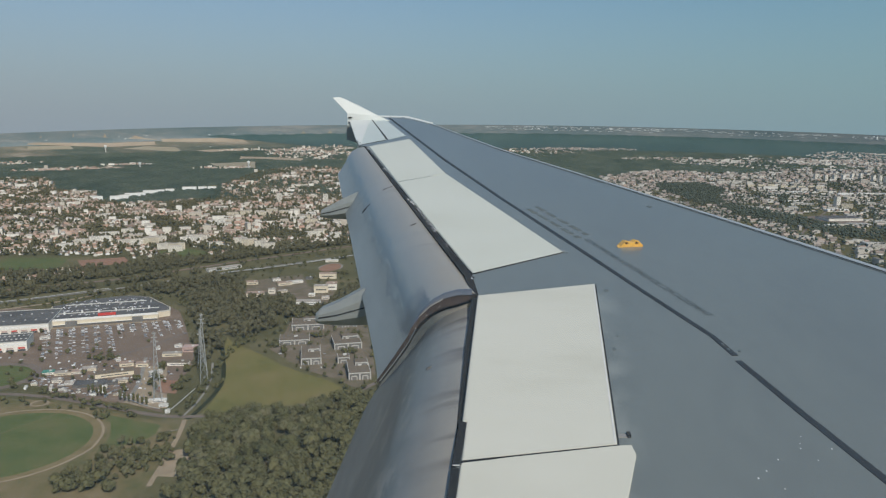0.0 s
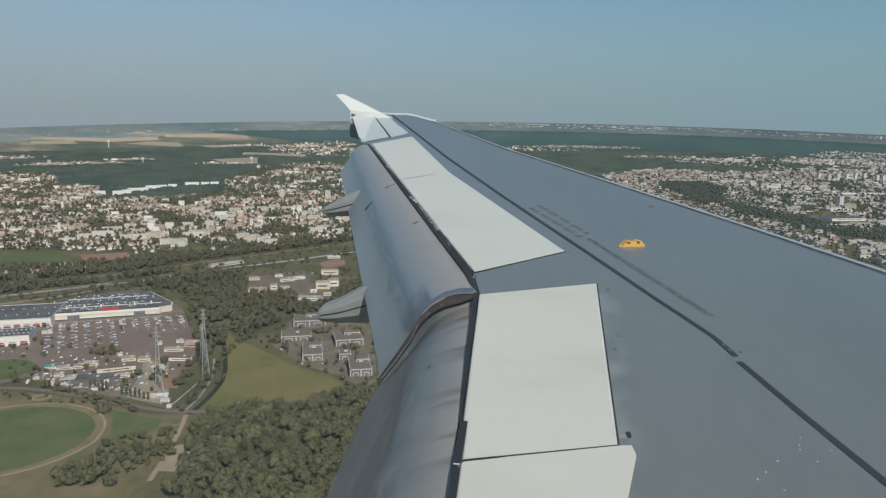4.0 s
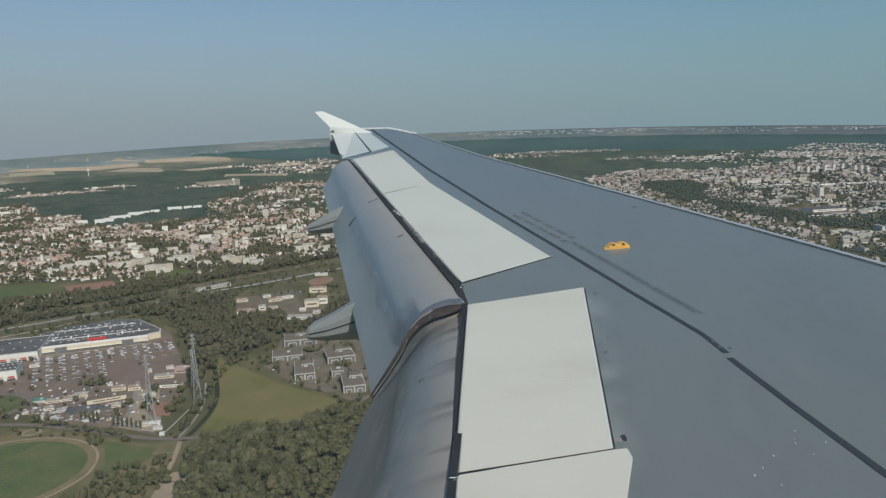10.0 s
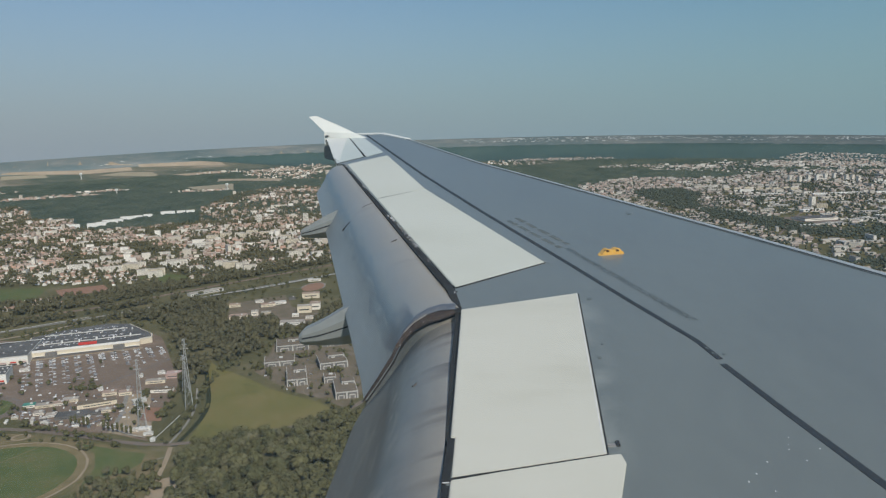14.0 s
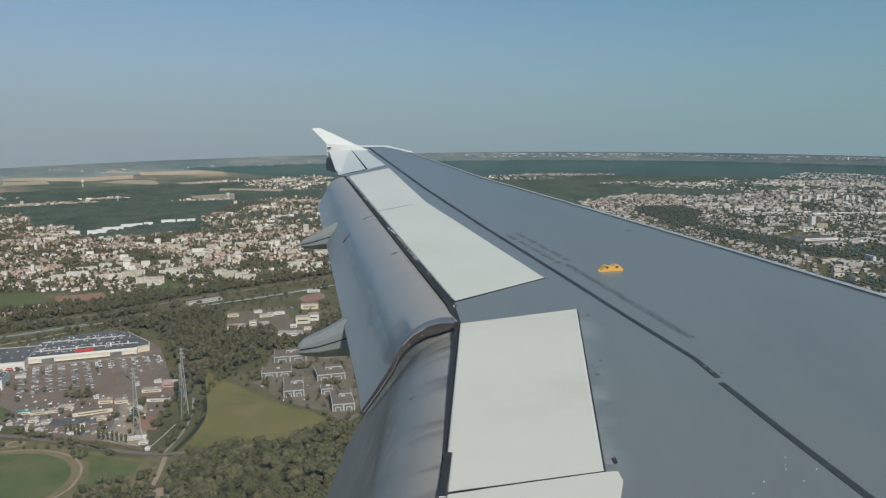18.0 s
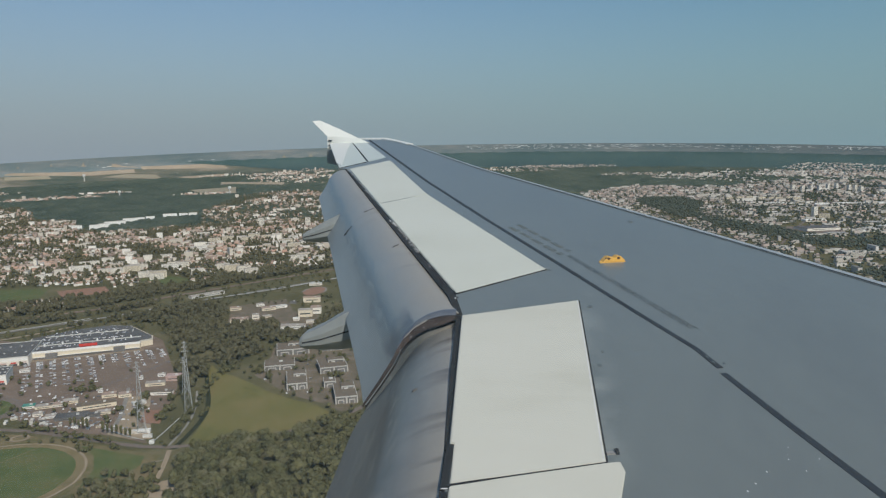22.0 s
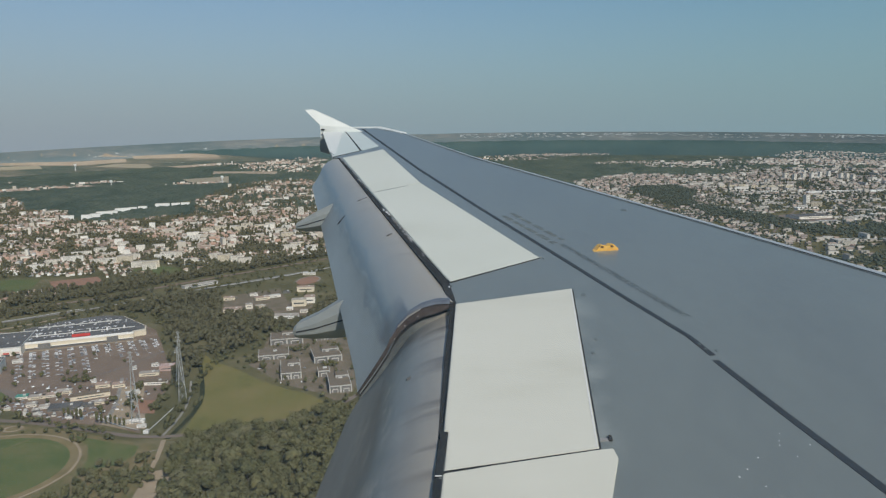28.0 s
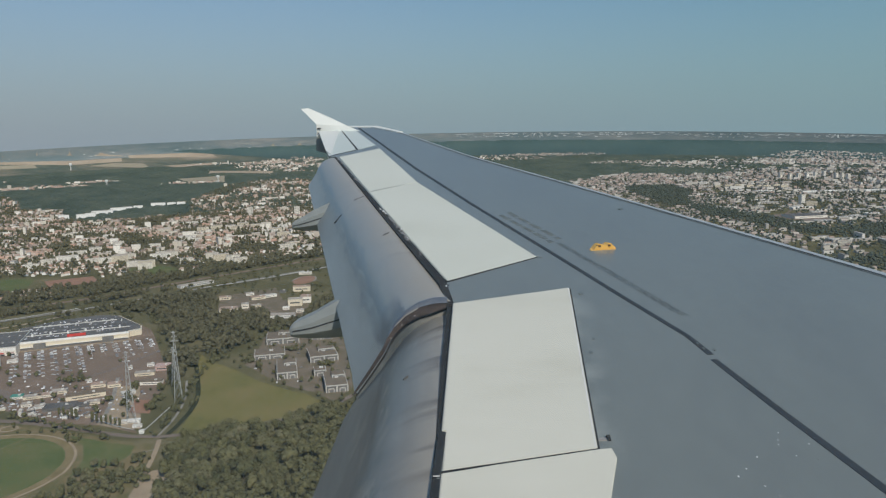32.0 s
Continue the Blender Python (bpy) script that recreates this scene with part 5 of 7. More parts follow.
SUBURBS = [[(-1234, 2950), (-1543, 3796), (-1676, 4497), (-1758, 4997), (-1570, 5475), (-1152, 5300), (-500, 4600), (-500, 2874)], [(-2846, 8226), (-2981, 9899), (-2638, 11132), (-2058, 9467), (-1396, 6397), (-1786, 6614), (-2395, 7165)], [(-3136, 4471), (-3073, 4517), (-2580, 3908), (-2055, 3150), (-1780, 2627), (-2500, 2900), (-3400, 4000)], [(1420, 6555), (1519, 7016), (1970, 7427), (2180, 6808), (2301, 6086), (1857, 5797), (1660, 6253)], [(2178, 5400), (2376, 6285), (3078, 8149), (3524, 9336), (4999, 11900), (5836, 11060), (4300, 6300), (2600, 5300)]]
CLEAR = [WORKS, MEADOW, PARK_LAWN, MALL_LOT, BIZ_LOT, [(-1225, 1480), (-990, 1480), (-880, 1610), (-940, 1700), (-1070, 1680), (-1225, 1660)], [(-915, 1755), (-790, 1690), (-745, 1775), (-860, 1840)], YARD_AHEAD] + WHEAT


def any_in(uv, polys):
    out = np.zeros(len(uv), bool)
    for p in polys:
        out |= inside(uv, p)
    return out


def near_line(uv, line, dist):
    out = np.zeros(len(uv), bool)
    for (xa, ya), (xb, yb) in zip(line, line[1:]):
        d = np.array([xb - xa, yb - ya], float)
        w = uv - np.array([xa, ya])
        t = np.clip((w @ d) / (d @ d), 0, 1)
        out |= np.hypot(*(w - t[:, None] * d).T) < dist
    return out


WAYS = [([(-1350, 1050), (-1100, 1220), (-807, 1435), (-721, 1555), (-434, 1900), (-200, 2200)], 26), ([(-1300, 900), (-1050, 1080), (-891, 1236), (-776, 1338), (-623, 1520), (-400, 1762), (-200, 1980)], 30),
        ([(-599, 812), (-449, 740), (-362, 730), (-253, 778), (-165, 881), (-60, 1100)], 9), ([(-1000, 1900), (-760, 2500), (-700, 3100)], 11), ([(-1900, 2500), (-1300, 2250), (-800, 2100), (-420, 2300)], 11),
        ([(700, 3700), (1300, 3820), (1959, 3760), (3000, 3500)], 22), ([(900, 2300), (1100, 2700), (1700, 3780)], 14), ([(-325, 590), (-362, 727)], 6)]


def off_ways(uv):
    bad = any_in(uv, CLEAR)
    for line, d in WAYS:
        bad |= near_line(uv, line, d)
    return ~bad


rng = np.random.default_rng(7)


def jitter_grid(u0, u1, v0, v1, step, turn=0.0, loose=0.45):
    n = int(max(u1 - u0, v1 - v0) * 1.5 / step)
    g = np.stack(np.meshgrid(np.arange(-n // 2, n // 2), np.arange(-n // 2, n // 2)), -1).reshape(-1, 2) * float(step)
    g += rng.uniform(-loose, loose, g.shape) * step
    c, s = math.cos(turn), math.sin(turn)
    g = g @ np.array([[c, s], [-s, c]]) + np.array([(u0 + u1) / 2, (v0 + v1) / 2])
    return g[(g[:, 0] > u0) & (g[:, 0] < u1) & (g[:, 1] > v0) & (g[:, 1] < v1)]


# ---- buildings ----
def gable(w, d, h, rise, over=0.5):
    """Walls and roof of a gabled house as two (points, triangles)."""
    a, b = w / 2, d / 2
    wall = ([(-a, -b, 0), (a, -b, 0), (a, b, 0), (-a, b, 0), (-a, -b, h), (a, -b, h), (a, b, h), (-a, b, h), (-a, 0, h + rise), (a, 0, h + rise)],
            [(0, 1, 5), (0, 5, 4), (1, 2, 6), (1, 6, 5), (2, 3, 7), (2, 7, 6), (3, 0, 4), (3, 4, 7), (5, 6, 9), (7, 4, 8)])
    k = rise / b * over
    a2, b2, t = a + over, b + over, 0.3
    roof = ([(-a2, -b2, h - k), (a2, -b2, h - k), (a2, 0, h + rise + 0.05), (-a2, 0, h + rise + 0.05), (a2, b2, h - k), (-a2, b2, h - k),
             (-a2, -b2, h - k + t), (a2, -b2, h - k + t), (a2, 0, h + rise + t), (-a2, 0, h + rise + t), (a2, b2, h - k + t), (-a2, b2, h - k + t)],
            [(6, 7, 8), (6, 8, 9), (9, 8, 10), (9, 10, 11), (0, 1, 7), (0, 7, 6), (4, 5, 11), (4, 11, 10), (1, 2, 8), (1, 8, 7), (2, 4, 10), (2, 10, 8), (3, 0, 6), (3, 6, 9), (5, 3, 9), (5, 9, 11)])
    return wall, roof


def stuff_house():
    wall, roof = gable(1, 1, 0.5, 0.38, 0.05)
    v = wall[0] + roof[0]
    t = wall[1] + [tuple(i + len(wall[0]) for i in q) for q in roof[1]]
    return (v, t), [0] * len(wall[1]) + [1] * len(roof[1])


def stuff_block():
    v, q = box(1, 1, 1)
    r, rq = box(1.02, 1.02, 0.04, 0.99)
    t = [(a, b, c) for a, b, c, d in q] + [(a, c, d) for a, b, c, d in q]
    k = [(a + 8, b + 8, c + 8) for a, b, c, d in rq] + [(a + 8, c + 8, d + 8) for a, b, c, d in rq]
    return (v + r, t + k), [0] * len(t) + [1] * len(k)


def make_house(w, d, h, rise):
    thing = empty("house")
    (wv, wf), (rv, rf) = gable(w, d, h, rise)
    body = put("wall", wv, wf, M["house_wall"], thing)
    top = put("roof", rv, rf, M["house_roof"], thing)
    cv, cf = box(0.8, 0.8, 1.8, h + rise * 0.75, w * 0.28, d * 0.06)
    put("chimney", cv, cf, M["house_wall"], top)
    return tagged(thing, "rendered family house with a pitched clay tile roof", "house", "houses of the town")


def make_block(w, d, floors, wall="block_wall", bands=True):
    thing = empty("apartment_block")
    h = floors * 2.9 + 0.8
    v, f = box(w, d, h)
    body = put("wall", v, f, M[wall], thing)
    rv, rf = joined([box(w - 0.8, d - 0.8, 0.12, h), box(w + 0.3, 0.4, 0.6, h, 0, -d / 2), box(w + 0.3, 0.4, 0.6, h, 0, d / 2), box(0.4, d - 0.4, 0.6, h, -w / 2), box(0.4, d - 0.4, 0.6, h, w / 2), box(4, 3, 2.2, h, w * 0.2), box(3, 3, 1.8, h, -w * 0.28)])
    top = put("roof", rv, rf, M["flat_roof"], thing)
    for i in range(floors if bands else 0):
        v, f = box(w * 0.9, 0.16, 0.8, 1.2 + i * 2.9, 0, -d / 2 - 0.03)
        put("window_band", v, f, M["window_dark"], body, "dark band of windows")
    return tagged(thing, "pale apartment block with a flat roof and rows of windows", "apartment block")


def make_hall(w, d, h):
    """A flat works hall: walls, a roof deck with a raised rim and skylights, a window band."""
    thing = empty("works_hall")
    body = put("wall", *box(w, d, h), M["city_wall"], thing)
    top = put("roof", *joined([box(w - 0.8, d - 0.8, 0.15, h), box(w + 0.3, 0.5, 0.8, h, 0, -d / 2), box(w + 0.3, 0.5, 0.8, h, 0, d / 2), box(0.5, d - 0.5, 0.8, h, -w / 2), box(0.5, d - 0.5, 0.8, h, w / 2)]), M["city_deck"], thing)
    for i in range(4):
        put("skylight", *box(2.5, d * 0.6, 0.7, h, w * (-0.36 + 0.24 * i)), M["white_frame"], top)
    put("window_band", *box(w * 0.8, 0.2, 1.4, h * 0.5, 0, -d / 2 - 0.05), M["window_dark"], body, "dark band of windows")
    return tagged(thing, "pale flat-roofed works hall with roof lights", "works hall", "works halls of the city")


def stand(thing, u, v, turn):
    x, y, z, k = lay(u, v)
    m = pose(x, y, z - 0.3, 0, 0, turn)
    return m, k


# houses: the nearest as things, the rest as one mass
house_kinds = [make_house(11, 8.5, 4.6, 3.2), make_house(13, 9, 5.4, 3.4), make_house(9, 8, 5.0, 3.0), make_house(16, 9, 4.8, 3.4), make_house(10, 9, 6.2, 3.3)]
TOWN_BLOCKS = [("cream", -979, 2486, 15), ("cream", -950, 2542, 12), ("mid", -908, 2566, 12), ("cream", -876, 2608, 10), ("cream", -707, 2444, 14), ("mid", -712, 2549, 14), ("slab", -1139, 1913, 24), ("slab", -1012, 1873, 22), ("cream", -978, 1887, 22), ("mid", -904, 1812, 30), ("mid", -857, 1776, 30), ("slab", -885, 1930, 20), ("mid", -870, 1965, 20), ("mid", -741, 1932, 26), ("cream", -701, 1892, 26), ("mid", -668, 1888, 30), ("mid", -634, 1850, 30), ("slab", -571, 2079, 28), ("mid", -505, 2061, 32), ("mid", -1133, 2184, 20), ("mid", -1142, 2066, 22), ("mid", -988, 2121, 20), ("slab", -1084, 3957, 15), ("slab", -961, 2293, 15), ("slab", -1842, 2957, 24), ("mid", -1160, 1782, 28), ("mid", -1159, 1854, 25)]
BLOCK_SPOTS = np.array([(q[1], q[2]) for q in TOWN_BLOCKS], float)
uv = jitter_grid(-3400, 400, 1500, 3600, 19, 0.5, 0.38)
uv = uv[(np.hypot(uv[:, None, 0] - BLOCK_SPOTS[:, 0], uv[:, None, 1] - BLOCK_SPOTS[:, 1]) > 30).all(1)]
uv = uv[inside(uv, TOWN) & off_ways(uv) & ~any_in(uv, [WOOD_BANK, WOOD_BELT])]
lumpy = np.array([noise.noise(Vector((u * 0.0065, v * 0.0065, 11.0))) for u, v in uv])
uv = uv[(rng.random(len(uv)) < 0.42 + 0.5 * lumpy) & (lumpy > -0.16)]
# plots closer by: along the belt and beside the business park
extra = np.array([(-1008, 1412), (-996, 1416), (-988, 1426), (-976, 1430), (-964, 1435), (-955, 1445), (-943, 1449), (-932, 1459), (-917, 1463), (-905, 1473), (-1033, 1461), (-1022, 1471), (-1008, 1475), (-996, 1485), (-981, 1490), (-966, 1494), (-955, 1505), (-1017, 1393), (-1029, 1384), (-1040, 1375), (-1052, 1366)], float)
uv = np.concatenate([extra, uv])
d = np.hypot(uv[:, 0], uv[:, 1])
uv = uv[np.argsort(d, kind="stable")]
centre = np.abs(np.degrees(np.arctan2(uv[:, 0], uv[:, 1])) + 20) < 17
near_ix = np.where(centre)[0][:270]
first = set()
for n, i in enumerate(near_ix):
    kind = n % 5
    m, k = stand(None, uv[i, 0], uv[i, 1], float(rng.choice([28, 118]) + rng.normal(0, 6)))
    if kind not in first:
        first.add(kind)
        house_kinds[kind].matrix_basis = m
    else:
        copy_thing(house_kinds[kind], m)
rest = np.delete(uv, near_ix, 0)
glade = []
for gu, gv, gr in GLADES:
    n = int(14 + gr * 0.22)
    a, r = rng.uniform(0, math.tau, n), gr * np.sqrt(rng.random(n))
    glade.append(np.stack([gu + r * np.cos(a) * 1.4, gv + r * np.sin(a)], 1))
glade = np.concatenate(glade)
city = jitter_grid(560, 5200, 1300, 6300, 26, 0.35, 0.4)
city = city[inside(city, CITY) & off_ways(city) & ~any_in(city, PARKS)]
city = city[rng.random(len(city)) < np.where(city[:, 0] - 0.1 * city[:, 1] > 800, 0.22, 0.40)]
outer = np.concatenate([jitter_grid(1400, 5900, 5300, 11900, 62, 0.35, 0.42), jitter_grid(-1760, -480, 2850, 5500, 34, 0.4, 0.45), jitter_grid(-3000, -1390, 6390, 11200, 62, 0.4, 0.48), jitter_grid(-3500, -1750, 2600, 4550, 32, 0.3, 0.45)])
outer = outer[any_in(outer, SUBURBS) & off_ways(outer) & ~inside(outer, TOWN)]
lumpy = np.array([noise.noise(Vector((u * 0.004, v * 0.0025, 3.0))) for u, v in outer])
outer = outer[rng.random(len(outer)) < np.where(outer[:, 1] > 6000, 0.26, 0.42 - 0.00006 * np.maximum(outer[:, 1] - 3000, 0)) + 1.0 * lumpy]
rest = np.concatenate([rest, glade, city, outer])
pts, k = lay_all(rest)
n = len(rest)
big = rng.random(n) < np.where(rest[:, 0] > 400, np.where(rest[:, 0] - 0.1 * rest[:, 1] > 800, 0.55, 0.22), 0.30)
ahead = rest[:, 0] > 300
turn = np.where(ahead, 0.05, 0.4) + np.where(rng.random(n) < 0.72, 0, math.pi / 2) + rng.normal(0, 0.1, n)
far_up = np.maximum(0.9, np.minimum(1.1, 0.8 / k))
pl = np.stack([pts[:, 0], pts[:, 1], pts[:, 2] - 0.3, turn, rng.uniform(11, 21, n) * k * far_up, rng.uniform(8, 12, n) * k * far_up, rng.uniform(9.5, 15, n) * np.where(ahead & (rest[:, 1] < 3600), 0.72, 1.0) * k * far_up], 1)
shape, slots = stuff_house()
tagged(strewn("distant_houses", shape, pl[~big & ~ahead], [M["render_wall"], M["tile_roof"]], slots), "pale houses with clay tile roofs spread over the town", "houses", kind="stuff")
tagged(strewn("distant_houses", shape, pl[~big & ahead], [M["city_wall"], M["city_roof"]], slots), "beige houses with dull roofs spread over the city", "houses", kind="stuff")
pl[:, 4] *= rng.choice([1.0, 1.3, 1.7, 2.4, 3.2], n, p=[0.3, 0.3, 0.2, 0.14, 0.06]) * np.where(ahead, 1.35, 1.0)
pl[:, 5] *= rng.uniform(0.9, 1.3, n)
pl[:, 6] *= rng.choice([0.7, 0.95, 1.25, 1.6, 2.1], n, p=[0.28, 0.3, 0.22, 0.14, 0.06]) * np.where(ahead, 0.8, 1.0)
bshape, bslots = stuff_block()
tagged(strewn("distant_blocks", bshape, pl[big & ~ahead], [M["render_wall"], M["flat_roof"]], bslots), "pale flat-roofed buildings of the distant town", "buildings", kind="stuff")
tagged(strewn("distant_blocks", bshape, pl[big & ahead], [M["city_wall"], M["city_deck"]], bslots), "beige flat-roofed buildings of the city", "buildings", kind="stuff")

# apartment blocks
kinds = {"slab": make_block(54, 11, 5), "mid": make_block(34, 12, 5), "hill": make_block(40, 12, 7, "white_frame", False), "bar": make_block(66, 13, 8, "white_frame", False), "tower": make_block(20, 18, 14), "cream": make_block(40, 14, 6, "cream_wall")}
BLOCKS = [("hill", -1712, 3010, 22), ("hill", -1700, 3060, 22), ("bar", -1690, 3120, 24), ("hill", -1684, 3182, 22), ("bar", -1676, 3258, 24), ("hill", -1662, 3322, 22), ("hill", -1636, 3372, 22), ("bar", -1580, 3465, 22), ("hill", -1530, 3505, 22), ("hill", -1490, 3525, 22), ("hill", -1780, 2990, 40), ("slab", -1900, 2960, 24), ("slab", -1109, 2698, 15), ("mid", -905, 2240, 10), ("mid", -897, 1968, 25), ("slab", -1160, 1995, 28), ("mid", -1039, 1860, 30)]
BLOCKS += [("slab", -985, 1930, 28), ("cream", -864, 1800, 30), ("mid", -780, 1850, 35), ("cream", -650, 2330, 20), ("slab", -720, 2420, 10), ("cream", -560, 2100, 40), ("mid", -1330, 2010, 30), ("mid", -1250, 2350, 20), ("slab", -500, 2640, 10)]
BLOCKS += [("tower", -760, 2950, 10), ("tower", -960, 2960, 10), ("mid", -1420, 2400, 20), ("cream", -870, 2520, 15), ("cream", -810, 2560, 15), ("mid", -430, 2080, 45), ("mid", -1500, 2750, 25), ("slab", -1000, 3150, 20)]
BLOCKS += [("cream", u, v, 12) for u, v in ((1312, 4089), (1379, 4130), (1440, 4154), (1483, 4087), (1532, 4077), (1568, 4069), (1637, 4112), (1659, 4069))]
BLOCKS += [("tower", u, v, 20) for u, v in ((1946, 4834), (1973, 4751), (2043, 4789), (2113, 4829), (2230, 4972), (2318, 5043), (2295, 4825), (2330, 4819), (2284, 4647), (1377, 3182))]
BLOCKS += [("mid", 928, 1960, -15), ("slab", 1300, 4350, -20), ("slab", 1600, 4420, -20), ("mid", 1095, 2940, -20), ("cream", 1387, 3108, -20), ("mid", 992, 2014, -20), ("cream", 1850, 3420, -25), ("slab", 1900, 2850, -25)]
HALLS = [(1032, 2823), (1176, 2542), (1295, 3026), (1275, 2808), (1476, 2896), (1273, 2602), (1156, 3360), (963, 3057), (1561, 3284), (1349, 2669), (1263, 3218), (1139, 3023), (1488, 3562), (1633, 3684), (1735, 3318), (1770, 3826), (1860, 3830), (1950, 3834)]
hall_kinds = [make_hall(52, 22, 8), make_hall(70, 30, 7), make_hall(38, 20, 12)]
for n, (u, v) in enumerate(HALLS):
    m, k = stand(None, u, v, -4 + 8 * math.sin(n * 2.3))
    m = m @ Matrix.Diagonal((k, k, k, 1))
    if n < 3:
        hall_kinds[n].matrix_basis = m
    else:
        copy_thing(hall_kinds[1 if n > 14 else n % 3], m)
used = set()
for name, u, v, turn in BLOCKS + TOWN_BLOCKS:
    m, k = stand(None, u, v, turn)
    m = m @ Matrix.Diagonal((k, k, k, 1))
    ob = kinds[name]
    if name not in used:
        used.add(name)
        ob.matrix_basis = m
    else:
        ob = copy_thing(ob, m)
        ob.scale = (k, k, k)
    tagged(ob, group="apartment blocks of the town")


# the shopping centre and its sheds
def make_mall():
    thing = empty("shopping_centre", pose(MALL_U, MALL_V, 0, 0, 0, MALL_TURN))
    plan = [(-83.8, 0), (83.6, 0), (83.6, 14), (102, 20), (102, 40), (62, 134), (25, 155), (-35, 142), (-92, 104)]
    n = len(plan)
    body = put("wall", [(x, y, z) for z in (0, 11) for x, y in plan], [tuple(range(n, 2 * n))] + [(i, (i + 1) % n, (i + 1) % n + n, i + n) for i in range(n)], M["cream_wall"], thing)
    top = put("roof", [(x * 0.985, 0.8 + y * 0.985, z) for z in (11.02, 11.3) for x, y in plan], [tuple(range(n, 2 * n))] + [(i, (i + 1) % n, (i + 1) % n + n, i + n) for i in range(n)], M["mall_roof"], thing)
    for i in range(n):
        (ax, ay), (bx, by) = plan[i], plan[(i + 1) % n]
        put("parapet", *turned(box(math.hypot(bx - ax, by - ay) + 1, 1.1, 1.3 if i else 3.4, 9.6), math.atan2(by - ay, bx - ax), (ax + bx) / 2, (ay + by) / 2), M["white_frame"] if i == 0 else M["concrete"], thing)
    for k, (x0, x1, y) in enumerate(((-84, 84, 40), (-70, 60, 100))):
        put("roof_rail", *box(x1 - x0, 1.3, 1.3, 11.3, (x0 + x1) / 2, y), M["concrete"], top)
    for i in range(6):
        put("roof_vent", *box(2.2, 4, 4.5, 11.3, -62 + i * 26, 36 + 4 * (i % 2)), M["white_frame"], top)
        put("roof_vent", *box(1.6, 14, 1.6, 11.3, -52 + i * 24, 92), M["concrete"], top)
    for i in range(18):
        put("skylight", *box(5, 2.2, 0.7, 11.3, -60 + (i % 9) * 14, 60 + 48 * (i // 9)), M["concrete"], top)
    put("sign", *box(27, 1.0, 4.5, 13, 6, 4), M["sign_red"], thing, "long red sign board")
    put("canopy", *box(164, 2.4, 0.5, 3.4, 0, -1.2), M["white_frame"], thing)
    put("plinth", *box(166, 0.6, 2.2, 0, 0, -0.3), M["grey_wall"], thing)
    put("forecourt", *box(176, 7, 0.35, 0, 0, -9), M["gravel_path"], thing)
    for x in (-47, 52):
        put("entrance", *box(17, 5, 8.5, 0, x, -2.6), M["grey_wall"], thing, "dark glazed entrance")
    return tagged(thing, "long shopping centre with a grey flat roof and a red sign", "shopping centre")


def turned(shape, a, u, v):
    pts, faces = shape
    return [(u + x * math.cos(a) - y * math.sin(a), v + x * math.sin(a) + y * math.cos(a), z) for x, y, z in pts], faces


MALL_U, MALL_V, MALL_TURN = -658, 1095, 23.6
make_mall()


def make_shed(name, u, v, turn, w, d, h, wall, roof, label, extras=True):
    x, y, z, k = lay(u, v)
    thing = empty(name, pose(x, y, z - 0.2, 0, 0, turn))
    thing.scale = (k, k, k)
    body = put("wall", *box(w, d, h), M[wall], thing)
    rv, rf = joined([box(w - 1, d - 1, 0.3, h), box(w + 0.4, 0.6, 0.9, h - 0.3, 0, -d / 2), box(w + 0.4, 0.6, 0.9, h - 0.3, 0, d / 2), box(0.6, d, 0.9, h - 0.3, -w / 2), box(0.6, d, 0.9, h - 0.3, w / 2)])
    top = put("roof", rv, rf, M[roof], thing)
    if extras:
        put("window_band", *box(w * 0.7, 0.2, h * 0.17, h * 0.4, 0, -d / 2 - 0.05), M["window_glass"], body)
        put("roof_vent", *box(3, 3, 1.5, h + 0.3, w * 0.2, 0), M["concrete"], top)
    return tagged(thing, label, "building")


SHEDS = [(-940, 1015, 26, 70, 60, 8, "cream_wall", "mall_roof"), (-1010, 950, 30, 60, 45, 8, "block_wall", "mall_roof"), (-506, 859, 28, 46, 13, 6, "cream_wall", "office_roof"), (-510, 898, 20, 18, 10, 5, "cream_wall", "tile_roof"), (-489, 899, 20, 16, 10, 5, "cream_wall", "tile_roof")]
SHEDS += [(-469, 945, 14, 26, 9, 5, "cream_wall", "flat_roof"), (-443, 909, 6, 28, 11, 5, "block_wall", "office_roof"), (-503, 971, 14, 6, 5, 4, "white_frame", "flat_roof"), (-479, 985, 14, 10, 5, 4, "white_frame", "flat_roof"), (-454, 970, 10, 20, 14, 7, "sign_pale", "sign_pale"), (-517, 821, 16, 36, 18, 4, "grey_wall", "mall_roof")]
SHEDS += [(-594, 855, 20, 14, 9, 4, "block_wall", "teal_roof"), (-574, 855, 20, 20, 9, 4, "cream_wall", "flat_roof"), (-559, 862, 20, 22, 9, 4, "block_wall", "tile_roof"), (-550, 875, 20, 18, 10, 4, "cream_wall", "flat_roof"), (-564, 828, 20, 12, 8, 4, "block_wall", "flat_roof"), (-544, 822, 24, 12, 8, 3.5, "white_frame", "flat_roof")]
SHEDS += [(-492, 827, 20, 14, 8, 4, "grey_wall", "mall_roof"), (-484, 836, 20, 16, 8, 4, "cream_wall", "flat_roof"), (-532, 915, 20, 6, 5, 4, "white_frame", "flat_roof"), (-405, 777, 10, 16, 6, 3.2, "white_frame", "white_frame"), (-393, 763, 14, 10, 4, 3, "white_frame", "concrete"), (-417, 773, 10, 14, 6, 3, "block_wall", "flat_roof")]
